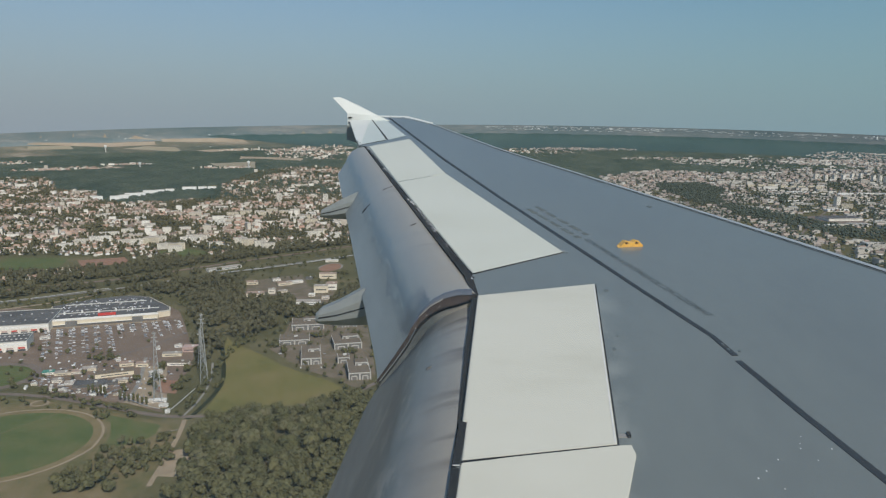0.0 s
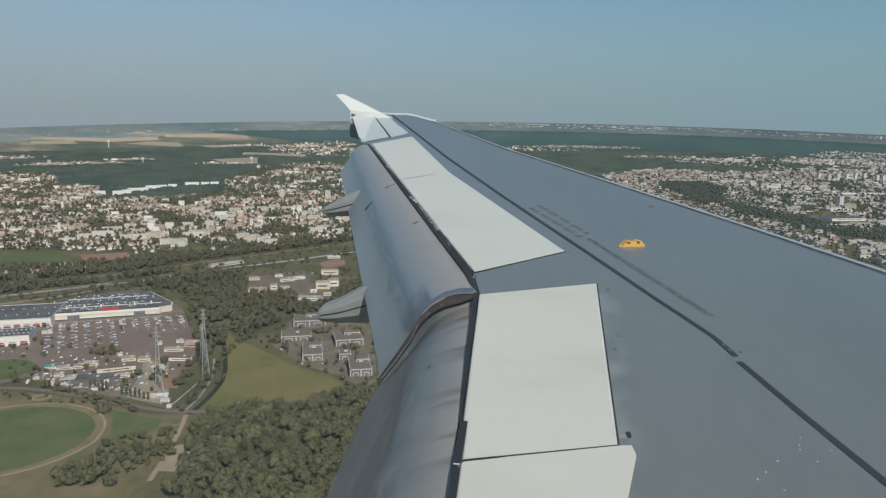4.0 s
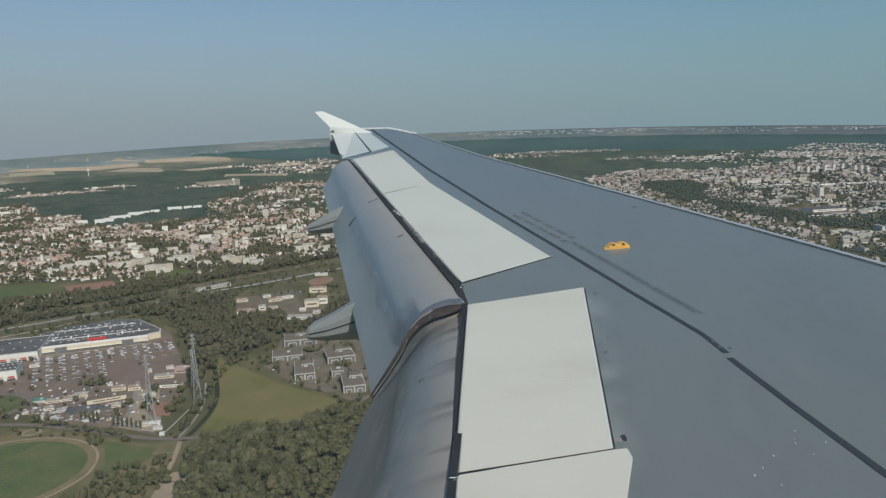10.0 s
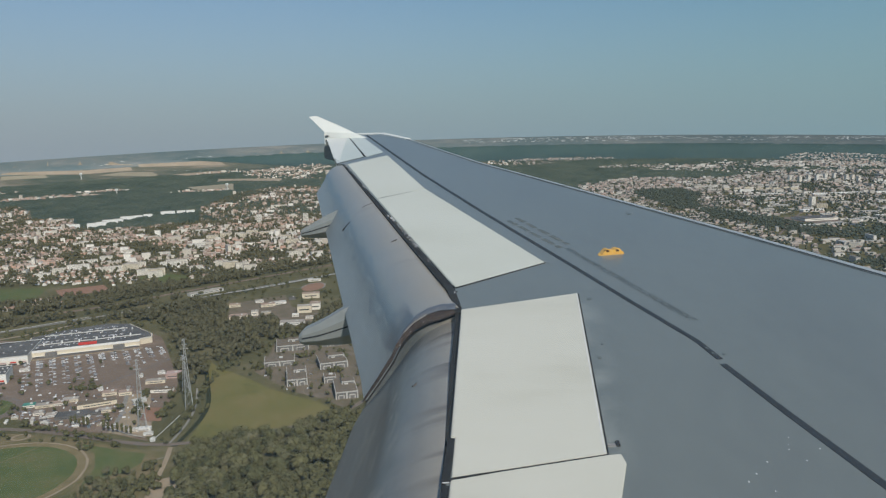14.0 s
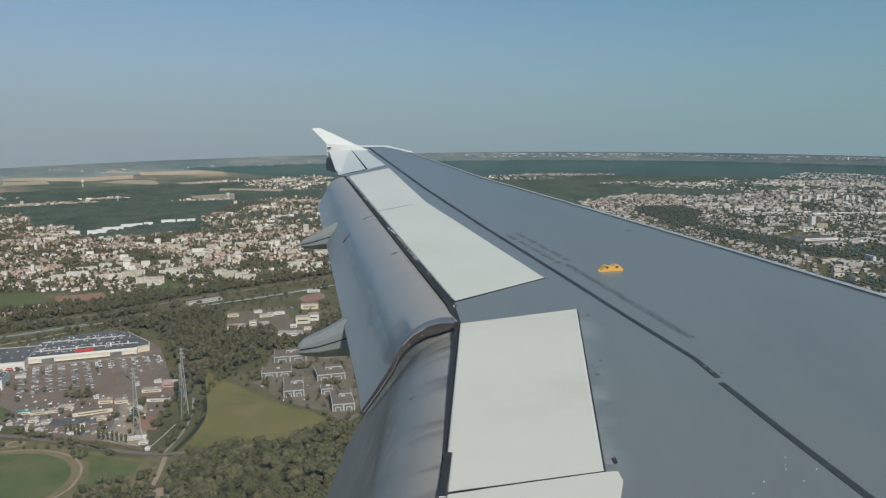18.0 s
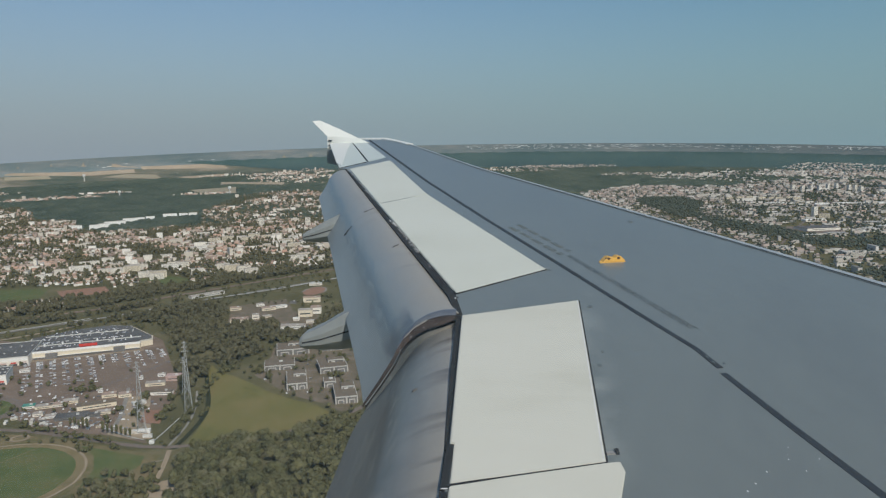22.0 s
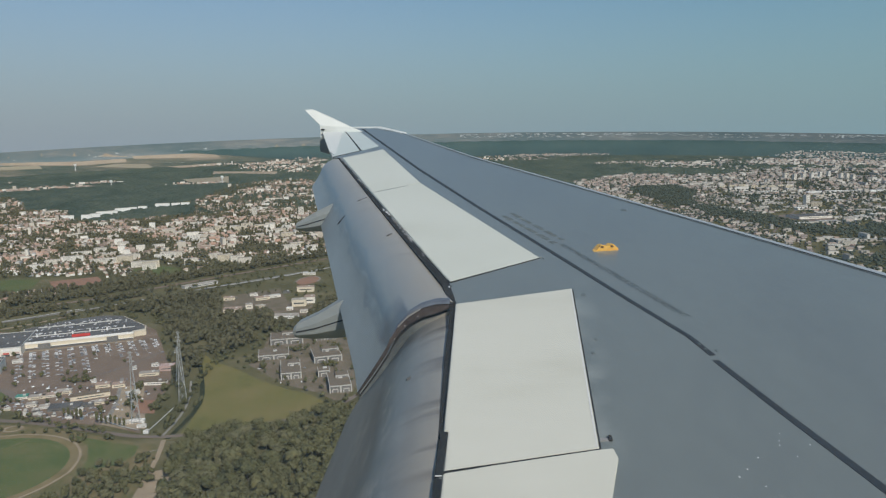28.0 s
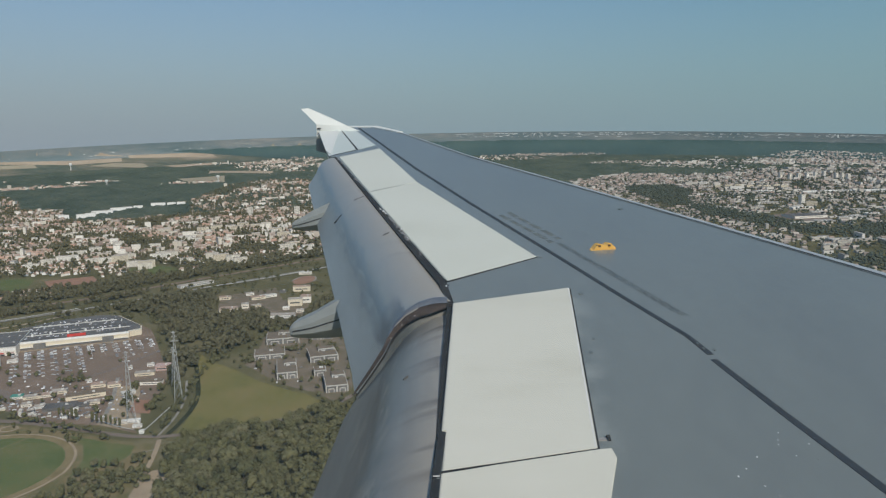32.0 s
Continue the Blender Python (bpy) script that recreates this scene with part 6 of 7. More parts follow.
SHEDS += [(-456, 870, 40, 16, 10, 3.5, "concrete", "concrete"), (-380, 746, 14, 5, 4, 3, "white_frame", "white_frame"), (-698, 1004, 20, 14, 7, 4, "white_frame", "flat_roof"), (-479, 1314, 12, 32, 20, 7, "cream_wall", "tile_roof"), (-456, 1340, 15, 13, 12, 9, "block_wall", "flat_roof"), (-454, 1415, 30, 28, 12, 6, "cream_wall", "tile_roof")]
SHEDS += [(-439, 1434, 32, 34, 10, 5, "block_wall", "concrete"), (-437, 1350, 15, 18, 9, 4, "cream_wall", "flat_roof"), (-363, 1359, 10, 27, 16, 14, "cream_wall", "flat_roof"), (-349, 1388, 10, 20, 20, 13, "block_wall", "tile_roof"), (-383, 1492, 8, 36, 14, 11, "cream_wall", "tile_roof"), (-363, 1265, 4, 44, 18, 6, "white_frame", "flat_roof")]
SHEDS += [(-372, 1324, 8, 12, 8, 5, "block_wall", "white_frame"), (-340, 1304, 6, 14, 9, 5, "block_wall", "flat_roof"), (-483, 1453, 25, 16, 10, 5, "block_wall", "flat_roof"), (-420, 1476, 15, 14, 10, 5, "grey_wall", "mall_roof"), (-522, 1416, 12, 22, 12, 6, "cream_wall", "tile_roof"), (-421, 1681, 10, 30, 12, 5, "block_wall", "concrete")]
SHEDS += [(-250, 1400, 30, 60, 30, 7, "concrete", "mall_roof"), (-640, 1560, 50, 80, 16, 6, "concrete", "flat_roof")]
SHEDS += [(1180, 2700, 12, 130, 80, 9, "block_wall", "mall_roof"), (1330, 2640, 12, 70, 40, 8, "white_frame", "flat_roof"), (1771, 3800, 8, 280, 24, 8, "white_frame", "white_frame"), (1480, 3830, 8, 160, 20, 7, "white_frame", "white_frame"), (1620, 2880, 14, 90, 45, 9, "white_frame", "white_frame"), (1450, 2760, 14, 60, 30, 7, "block_wall", "white_frame")]
SHEDS += [(1880, 3120, 10, 110, 50, 9, "white_frame", "flat_roof"), (1290, 2980, 10, 90, 30, 8, "block_wall", "white_frame"), (1060, 2480, 16, 60, 24, 8, "cream_wall", "white_frame"), (1010, 3020, 8, 70, 26, 8, "white_frame", "flat_roof"), (1640, 3560, 10, 140, 26, 9, "cream_wall", "flat_roof"), (2050, 3850, 8, 160, 30, 9, "white_frame", "white_frame"), (1250, 3350, 8, 90, 20, 7, "white_frame", "flat_roof")]


def make_store(u, v, turn, w, d, h, bands):
    """A store with a grey roof deck and a front of white and red boards."""
    thing = empty("retail_store", pose(u, v, 0, 0, 0, turn))
    put("wall", *box(w, d, h), M["block_wall"], thing)
    top = put("roof", *box(w - 1.2, d - 1.2, 0.3, h), M["mall_roof"], thing)
    for x, y, a, b in ((0, -d / 2, w + 0.6, 0.8), (0, d / 2, w + 0.6, 0.8), (-w / 2, 0, 0.8, d - 0.8), (w / 2, 0, 0.8, d - 0.8)):
        put("parapet", *box(a, b, 1.3, h - 0.2, x, y), M["concrete"], thing)
    for k in range(bands):
        x = -w / 2 + (k + 0.5) * w / bands
        put("fascia", *box(w / bands * 0.94, 0.5, h * 0.30, h * 0.62, x, -d / 2 - 0.25), M["white_frame"], thing, "white fascia board")
        put("sign", *box(w / bands * 0.6, 0.4, h * 0.16, h * 0.28, x, -d / 2 - 0.3), M["sign_red"] if k % 2 == 0 else M["sign_pale"], thing, "red sign board")
        put("shop_window", *box(w / bands * 0.7, 0.3, h * 0.2, 0.3, x, -d / 2 - 0.15), M["window_glass"], thing)
    for k in range(14):
        put("roof_vent", *box(2.2, 1.8, 1.2, h + 0.3, -w * 0.42 + (k % 7) * w * 0.14, -d * 0.2 + d * 0.4 * (k // 7)), M["concrete"], top)
    return tagged(thing, "wide store with a red and white front and a grey roof", "store")


make_store(-786, 1068, 21, 110, 100, 13, 8)
make_store(-716, 958, 24, 44, 46, 14, 3)
yard = random.Random(11)
for i in range(60):
    s = yard.random()
    u, v = -598 + 130 * s + yard.gauss(0, 5), 812 - 22 * s + yard.gauss(0, 9)
    if math.hypot(u + 658, v - 835) > 66 and all(math.hypot(u - q[0], v - q[1]) > 8 + 0.45 * q[3] for q in SHEDS):
        w = yard.uniform(4, 8)
        SHEDS.append((round(u), round(v), 16 + yard.choice((0, 90)), w, yard.uniform(2.4, 4), yard.uniform(2.2, 3.2), yard.choice(("concrete", "white_frame", "block_wall", "cream_wall", "grey_wall", "render_wall")), yard.choice(("white_frame", "concrete", "flat_roof", "mall_roof"))))
for u, v, a, w, d, h, wall, roof in SHEDS:
    make_shed("commercial_building", u, v, a, w, d, h, wall, roof, "low pale commercial building with a flat roof")


def make_office(u, v, turn, w, d, h):
    thing = empty("office_building", pose(u, v, 0, 0, 0, turn))
    body = put("wall", *box(w, d, h), M["grey_wall"], thing, "dark facade")
    top = put("roof", *box(w - 0.6, d - 0.6, 0.3, h), M["office_roof"], thing, "brown gravel roof")
    for x0 in ((-w / 4, w / 4) if w > 20 else (0,)):
        ww = w / 2 - 0.8 if w > 20 else w - 0.8
        frame_v, frame_f = joined([box(1.4, 0.8, h + 0.8, 0, x0 - ww / 2, -d / 2 - 0.4), box(1.4, 0.8, h + 0.8, 0, x0 + ww / 2, -d / 2 - 0.4), box(ww, 0.8, 1.4, h - 0.6, x0, -d / 2 - 0.4)])
        put("portal_frame", frame_v, frame_f, M["portal_pale"], thing, "pale angular portal frame")
        inner_v, inner_f = joined([box(1.2, 0.6, h * 0.55, 0, x0 - ww / 4, -d / 2 - 0.3), box(1.2, 0.6, h * 0.55, 0, x0 + ww / 4, -d / 2 - 0.3), box(ww / 2, 0.6, 1.2, h * 0.5, x0, -d / 2 - 0.3)])
        put("portal_frame", inner_v, inner_f, M["portal_pale"], thing)
    put("roof_unit", *box(5, 4, 1.6, h + 0.3, 2, 2), M["concrete"], top)
    if d > 40:  # a taller rear wing with a portal of its own
        put("rear_wing", *box(w * 0.6, d * 0.34, 3.2, h, w * 0.16, d * 0.2), M["grey_wall"], thing)
        put("rear_roof", *box(w * 0.6 - 0.5, d * 0.34 - 0.5, 0.3, h + 3.2, w * 0.16, d * 0.2), M["office_roof"], thing)
        pv, pf = joined([box(1.3, 0.8, 4.0, h, w * 0.16 + s * w * 0.28, d * 0.03 - 0.4) for s in (-1, 1)] + [box(w * 0.56, 0.8, 1.3, h + 2.8, w * 0.16, d * 0.03 - 0.4)])
        put("portal_frame", pv, pf, M["portal_pale"], thing)
    for s in (-1, 1):
        put("parapet", *box(0.7, d, 0.7, h - 0.1, s * (w / 2 - 0.2), 0), M["portal_pale"], thing)
    return tagged(thing, "grey office pavilion with pale angular frames and a gravel roof", "office building", "pavilions of the business park")


OFFICES = [(-272, 955, 16, 27, 60, 9), (-194, 903, 16, 28, 58, 9), (-224, 947, 16, 16, 20, 8), (-318, 1031, 16, 44, 36, 7), (-321, 1114, 16, 50, 44, 9), (-237, 1022, 20, 40, 46, 9), (-263, 1127, 16, 36, 24, 8)]
for u, v, a, w, d, h in OFFICES:
    make_office(u, v, a, w, d, h)


# pylons
def make_pylon(u, v, h, turn=20):
    thing = empty("electricity_pylon", pose(u, v, 0, 0, 0, turn))

    def bar(a, b, r):
        a, b = Vector(a), Vector(b)
        d = (b - a).normalized()
        s = d.cross(Vector((0.3, 0.9, 0.2))).normalized() * r
        t = d.cross(s).normalized() * r
        return ([tuple(p + q) for p in (a, b) for q in (s, t, -s, -t)], [(0, 1, 5, 4), (1, 2, 6, 5), (2, 3, 7, 6), (3, 0, 4, 7)])

    def half(z):
        return 4.0 * (1 - z / h) ** 1.3 + 0.7

    levels = [h * s for s in (0, 0.14, 0.27, 0.39, 0.5, 0.6, 0.69, 0.77, 0.85, 0.93, 1.0)]
    for sx, sy in ((-1, -1), (1, -1), (1, 1), (-1, 1)):
        v_, f_ = joined([bar((sx * half(a), sy * half(a), a), (sx * half(b), sy * half(b), b), 0.22) for a, b in zip(levels, levels[1:])])
        put("leg", v_, f_, M["steel"], thing)
    lattice = []
    for a, b in zip(levels, levels[1:]):
        for s in (-1, 1):
            lattice += [bar((-half(a), s * half(a), a), (half(b), s * half(b), b), 0.12), bar((half(a), s * half(a), a), (-half(b), s * half(b), b), 0.12),
                        bar((s * half(a), -half(a), a), (s * half(b), half(b), b), 0.12), bar((s * half(a), half(a), a), (s * half(b), -half(b), b), 0.12)]
    v_, f_ = joined(lattice)
    put("lattice", v_, f_, M["steel"], thing)
    for z, w in ((0.86, 4.5), (0.92, 3.6), (0.98, 2.8)):
        v_, f_ = joined([bar((-w, 0, h * z), (w, 0, h * z), 0.22), bar((-w, 0, h * z), (0, 0, h * z + 2), 0.15), bar((w, 0, h * z), (0, 0, h * z + 2), 0.15)])
        put("cross_arm", v_, f_, M["steel"], thing)
    return tagged(thing, "grey steel lattice electricity pylon", "pylon", "pylons of the power line")


for u, v, h in ((-379, 844, 90), (-409, 905, 52), (-405, 774, 86)):
    make_pylon(u, v, h)


# water towers
def make_water_tower(u, v, h):
    x, y, z, k = lay(u, v)
    thing = empty("water_tower", pose(x, y, z))

    def turned(prof, n=16):
        vv = [(r * math.cos(a * math.tau / n), r * math.sin(a * math.tau / n), zz) for r, zz in prof for a in range(n)]
        ff = [(i * n + a, i * n + (a + 1) % n, (i + 1) * n + (a + 1) % n, (i + 1) * n + a) for i in range(len(prof) - 1) for a in range(n)]
        return vv, ff
    put("shaft", *turned([(3.6, 0), (3.0, h * 0.62)]), M["concrete"], thing)
    put("tank", *turned([(3.0, h * 0.6), (7.5, h * 0.76), (7.8, h * 0.96), (6.5, h), (0.1, h * 1.03)]), M["white_frame"], thing, "white tank")
    return tagged(thing, "white mushroom-shaped concrete water tower", "water tower")


make_water_tower(-1939, 5280, 42)
make_water_tower(-2797, 5300, 34)
make_water_tower(-5200, 9000, 40)


# parked cars
def make_car():
    prof = [(-2.1, 0.35), (-2.15, 0.85), (-1.5, 0.95), (-0.9, 1.42), (0.7, 1.42), (1.25, 0.98), (2.05, 0.85), (2.1, 0.35)]
    v = [(x, s * 0.85 * (0.88 if z > 1.1 else 1), z) for s in (-1, 1) for x, z in prof]
    n = len(prof)
    f = [tuple(range(n)), tuple(range(2 * n - 1, n - 1, -1))] + [(i, i + n, (i + 1) % n + n, (i + 1) % n) for i in range(n)]
    thing = put("car", v, f, M["car_paint"])
    gv = [(x, s * 0.83, z) for s in (-1, 1) for x, z in ((-1.4, 0.98), (-0.88, 1.36), (0.66, 1.36), (1.15, 1.0))]
    put("windows", [(x, y * 1.05, z) for x, y, z in gv], [(0, 1, 2, 3), (7, 6, 5, 4)], M["window_glass"], thing)
    for x in (-1.3, 1.3):
        for s in (-1, 1):
            put("wheel", [(x + 0.33 * math.cos(a), s * 0.87, 0.33 + 0.33 * math.sin(a)) for a in np.linspace(0, 5.5, 8)] + [(x + 0.33 * math.cos(a), s * 0.7, 0.33 + 0.33 * math.sin(a)) for a in np.linspace(0, 5.5, 8)],
                [tuple(range(8)), tuple(range(15, 7, -1))] + [(i, (i + 1) % 8, (i + 1) % 8 + 8, i + 8) for i in range(8)], M["seal_dark"], thing)
    return tagged(thing, "parked passenger car on the tarmac", "car", "cars in the car park")


car = make_car()
def bay(lx, ly):
    a, b = radians(MALL_TURN), radians(32)
    return MALL_U + lx * math.cos(a) - ly * math.sin(b), MALL_V + lx * math.sin(a) + ly * math.cos(b)


spots = []
ca, sa = math.cos(radians(MALL_TURN)), math.sin(radians(MALL_TURN))
for row in range(12):
    for side in (0, 5.2):
        for j in range(52 if row < 6 else 30):
            if rng.random() < (0.52 if j < 18 else 0.2 if row > 5 else 0.32):
                spots.append((-84 + row * 17.5 + side, -16 - j * 2.7 - (12 if j > 22 else 0), 0))
rng.shuffle(spots)
made = 0
for lx, ly, _ in spots:
    u, v = bay(lx, ly)
    p = np.array([[u, v]])
    if made < 290 and inside(p, MALL_LOT)[0] and all(math.hypot(u - q[0], v - q[1]) > 4 + 0.55 * q[3] for q in SHEDS):
        m = pose(u, v, 0.23, 0, 0, MALL_TURN + float(rng.normal(0, 2)))
        if made == 0:
            car.matrix_basis = m
        else:
            copy_thing(car, m)
        made += 1
def car_shape():
    prof = [(-2.1, 0.3), (-2.15, 0.85), (-1.5, 0.95), (-0.9, 1.42), (0.7, 1.42), (1.25, 0.98), (2.05, 0.85), (2.1, 0.3)]
    v = [(x, s * 0.85 * (0.88 if z > 1.1 else 1), z) for s in (-1, 1) for x, z in prof]
    t = []
    for i in range(7):
        t += [(i, i + 8, i + 9), (i, i + 9, i + 1)]
    for i in range(1, 7):
        t += [(0, i, i + 1), (8, 8 + i + 1, 8 + i)]
    return v, t


mass = []
for lx, ly, _ in spots[330:]:
    u, v = bay(lx, ly)
    if inside(np.array([[u, v]]), MALL_LOT)[0] and all(math.hypot(u - q[0], v - q[1]) > 4 + 0.55 * q[3] for q in SHEDS):
        mass.append((u, v, 0.23, radians(MALL_TURN) + rng.normal(0, 0.03), 1, 1, 1))
for j in range(190):
    u, v = -900 + 460 * rng.random(), 815 + 110 * rng.random()
    if math.hypot(u + 658, v - 835) > 62 and inside(np.array([[u, v]]), MALL_LOT)[0] and all(math.hypot(u - q[0], v - q[1]) > 3 + 0.55 * q[3] for q in SHEDS):
        mass.append((u, v, 0.23, radians(22 + 90 * (j % 2)), 1.05, 1.05, 1.05))
for j in range(110):
    lx, ly = -74 + 134 * rng.random(), (22, 28, 52, 58, 80, 86, 116, 122)[j % 8] + rng.normal(0, 0.6)
    mass.append((MALL_U + lx * ca - ly * sa, MALL_V + lx * sa + ly * ca, 11.33, radians(MALL_TURN + 90), 1, 1, 1))
tagged(strewn("parked_cars", car_shape(), np.array(mass), [M["car_mass"]]), "many more parked cars on the tarmac", "cars", kind="stuff")
for row in range(12):
    q = [bay(-81.4 + row * 17.5, ly) for ly in (-15.0, -96.0)]
    if inside(np.array(q), MALL_LOT).all():
        road("bay_line", q, 0.3, M["paint_line"], 0.26, "white painted parking line", "marking")
for j in range(120):
    u, v = -600 + 170 * rng.random(), 785 + 95 * rng.random()
    if math.hypot(u + 658, v - 835) > 62 and inside(np.array([[u, v]]), MALL_LOT)[0] and all(math.hypot(u - q[0], v - q[1]) > 3 + 0.55 * q[3] for q in SHEDS):
        copy_thing(car, pose(u, v, 0.23, 0, 0, 22 + 90 * (j % 2)))
for j, (u, v) in enumerate([(-278, 1041), (-276, 1000), (-269, 957), (-247, 915), (-321, 969), (-274, 911), (-232, 882), (-294, 1071), (-257, 974), (-327, 1002)]):
    copy_thing(car, pose(u, v, 0.23, 0, 0, 20 + 90 * (j % 2)))


# ---- trees ----
def lump_crown(seed, lumps, sub, spread, rough):
    """A crown of uneven lumps, unit height, as points and triangles."""
    r = random.Random(seed)
    v, t = [], []
    for i in range(lumps):
        bm = bmesh.new()
        bmesh.ops.create_icosphere(bm, subdivisions=sub, radius=1)
        a, q = r.uniform(0, math.tau), (r.random() ** 0.6) * spread if i else 0
        c = Vector((q * math.cos(a), q * math.sin(a), r.uniform(0.34, 0.80) if i else 0.58))
        s = r.uniform(0.17, 0.27) if lumps > 1 else 0.46
        k = len(v)
        for w in bm.verts:
            j = 1 + rough * noise.noise(w.co * 2.1 + Vector((seed * 3.1 + i, 0, 0))) + rough * 0.6 * r.uniform(-1, 1)
            p = c + Vector((w.co.x, w.co.y, w.co.z * (0.9 if lumps > 1 else 0.95))) * s * j
            v.append((p.x, p.y, max(0.05, p.z)))
        bm.verts.index_update()
        t += [tuple(k + w.index for w in q.verts) for q in bm.faces]
        bm.free()
    return v, t


def leafy_crown(seed, lumps, tufts, spread, size):
    """Dark inner lumps with many small bent leaf tufts round them, unit height."""
    v, t = lump_crown(seed, lumps, 1, spread, 0.2)
    v = [tuple(q) for q in v]
    r = random.Random(seed + 99)
    core = len(v) // lumps
    for i in range(tufts):
        j = r.randrange(lumps)
        own = v[j * core:(j + 1) * core]
        c = Vector((sum(q[0] for q in own) / core, sum(q[1] for q in own) / core, sum(q[2] for q in own) / core))
        a, b = r.uniform(0, math.tau), r.uniform(-0.35, 1.0)
        n = Vector((math.cos(a) * math.sqrt(1 - b * b * 0.98), math.sin(a) * math.sqrt(1 - b * b * 0.98), b))
        p = c + n * r.uniform(0.19, 0.30)
        n = (n + Vector((r.gauss(0, 0.45), r.gauss(0, 0.45), r.gauss(0.2, 0.4)))).normalized()
        s = n.cross(Vector((r.gauss(0, 1), r.gauss(0, 1), r.gauss(0, 1)))).normalized()
        w = n.cross(s)
        k = size * r.uniform(0.6, 1.25)
        m = len(v)
        for q in (s, w, -s, -w):
            o = p + q * k - n * k * (0.35 if q in (s, -s) else 0.0)
            v.append((o.x, o.y, max(0.06, o.z)))
        t += [(m, m + 1, m + 2), (m, m + 2, m + 3)]
    return v, t


def make_tree(seed):
    thing = empty("tree")
    n = 6
    prof = [(0.035, 0), (0.026, 0.15), (0.018, 0.42), (0.008, 0.62)]
    v = [(r * math.cos(a * math.tau / n), r * math.sin(a * math.tau / n), z) for r, z in prof for a in range(n)]
    f = [(i * n + a, i * n + (a + 1) % n, (i + 1) * n + (a + 1) % n, (i + 1) * n + a) for i in range(3) for a in range(n)]
    put("trunk", v, f, M["bark"], thing)
    cv, ct = leafy_crown(seed, 8, 330, 0.27, 0.060)
    put("crown", cv, ct, M["leaves_single"], thing)
    return tagged(thing, "broad-leaved tree with a dense uneven green crown", "tree", "trees of the wood")


tree_kinds = [make_tree(s) for s in range(5)]
near = jitter_grid(-430, 160, 520, 860, 9.5, 0.2, 0.42)
near = near[(inside(near, WOOD_NEAR) & off_ways(near)) | inside(near, SHRUB)]
order = np.argsort(np.hypot(near[:, 0] + 330, near[:, 1] - 720), kind="stable")
near = near[order]
first = set()
for i, (u, v) in enumerate(near[:230]):
    h = float(rng.uniform(6.5, 19)) * (0.6 if inside(np.array([[u, v]]), SHRUB)[0] else 1)
    w = float(rng.uniform(0.85, 1.15)) * h
    m = pose(u, v, 0, 0, 0, float(rng.uniform(0, 360)))
    ob = tree_kinds[i % 5]
    if i % 5 not in first:
        first.add(i % 5)
        ob.matrix_basis = m
    else:
        ob = copy_thing(ob, m)
    ob.scale = (w, w, h)


def tree_rows(uv, lo, hi, wide=(0.85, 1.2)):
    pts, k = lay_all(uv)
    n = len(uv)
    h = rng.uniform(lo, hi, n) * k
    w = h * rng.uniform(*wide, n)
    return np.stack([pts[:, 0], pts[:, 1], pts[:, 2] - 0.5, rng.uniform(0, math.tau, n), w, w, h], 1)


def wood(name, groups, shapes, material, label):
    for j, shape in enumerate(shapes):
        rows = groups[j::len(shapes)]
        if len(rows):
            tagged(strewn(name, shape, rows, [material]), label, "trees", kind="stuff")


wood("woodland", tree_rows(near[230:], 6, 20), [leafy_crown(20 + s, 7, 230, 0.28, 0.066) for s in range(4)], M["leaves"], "dense green broad-leaved wood")
belt = jitter_grid(-1350, -150, 900, 2200, 9.5, 0.3, 0.45)
belt = belt[any_in(belt, [WOOD_BELT, WOOD_BANK]) & off_ways(belt) | inside(belt, HEDGE)]
clump = np.array([noise.noise(Vector((u * 0.012, v * 0.012, 5.0))) for u, v in belt])
belt = belt[clump > -0.22 - 0.25 * rng.random(len(belt))]
wood("woodland", tree_rows(belt, 6, 18), [leafy_crown(30 + s, 4, 70, 0.26, 0.095) for s in range(4)], M["leaves_town"], "dark green tree belt beside the motorway")
# single trees among yards and lots, hedges
lots = jitter_grid(-1100, -150, 780, 1500, 26, 0.1, 0.5)
lots = lots[(any_in(lots, [BIZ_LOT]) | (inside(lots, MALL_LOT) & (rng.random(len(lots)) < np.where(lots[:, 1] < 950, 0.6, 0.12))) | ~any_in(lots, [BIZ_LOT, MALL_LOT, WOOD_BELT])) & ~any_in(lots, [MEADOW, PARK_LAWN])]
hedge = np.array([(-362 - 42 * s + rng.normal(0, 3), 740 + 320 * s + rng.normal(0, 3)) for s in np.linspace(0, 1, 40)] + [(-560 + 130 * s, 790 - 45 * s + rng.normal(0, 4)) for s in np.linspace(0, 1, 22)] + [(-700 + 260 * s, 775 - 40 * s + rng.normal(0, 5)) for s in np.linspace(0, 1, 20)])
CLUMPS = [(-560, 918, 16, 16), (-542, 922, 8, 6), (-496, 895, 7, 4), (-444, 846, 9, 8), (-458, 892, 8, 6), (-406, 818, 10, 10), (-409, 846, 10, 10), (-421, 886, 10, 9), (-440, 827, 6, 4), (-599, 840, 10, 6), (-519, 834, 6, 3), (-463, 841, 8, 3), (-291, 1065, 12, 9), (-339, 1002, 10, 10), (-315, 976, 7, 5), (-234, 1069, 9, 12), (-219, 986, 9, 10), (-288, 1014, 5, 3)]
CLUMPS += [(-300, 1128, 10, 8), (-231, 914, 4, 3), (-358, 1541, 10, 10), (-316, 1426, 9, 8), (-344, 1171, 14, 14), (-438, 1232, 25, 30), (-357, 1404, 5, 4), (-464, 1177, 25, 30), (-339, 1207, 10, 10), (-409, 1270, 12, 14), (-338, 640, 14, 26), (-342, 620, 14, 22), (-347, 673, 8, 8), (-447, 721, 7, 5), (-412, 732, 7, 6), (-446, 1006, 8, 8), (-430, 1019, 9, 10), (-391, 1004, 8, 8)]
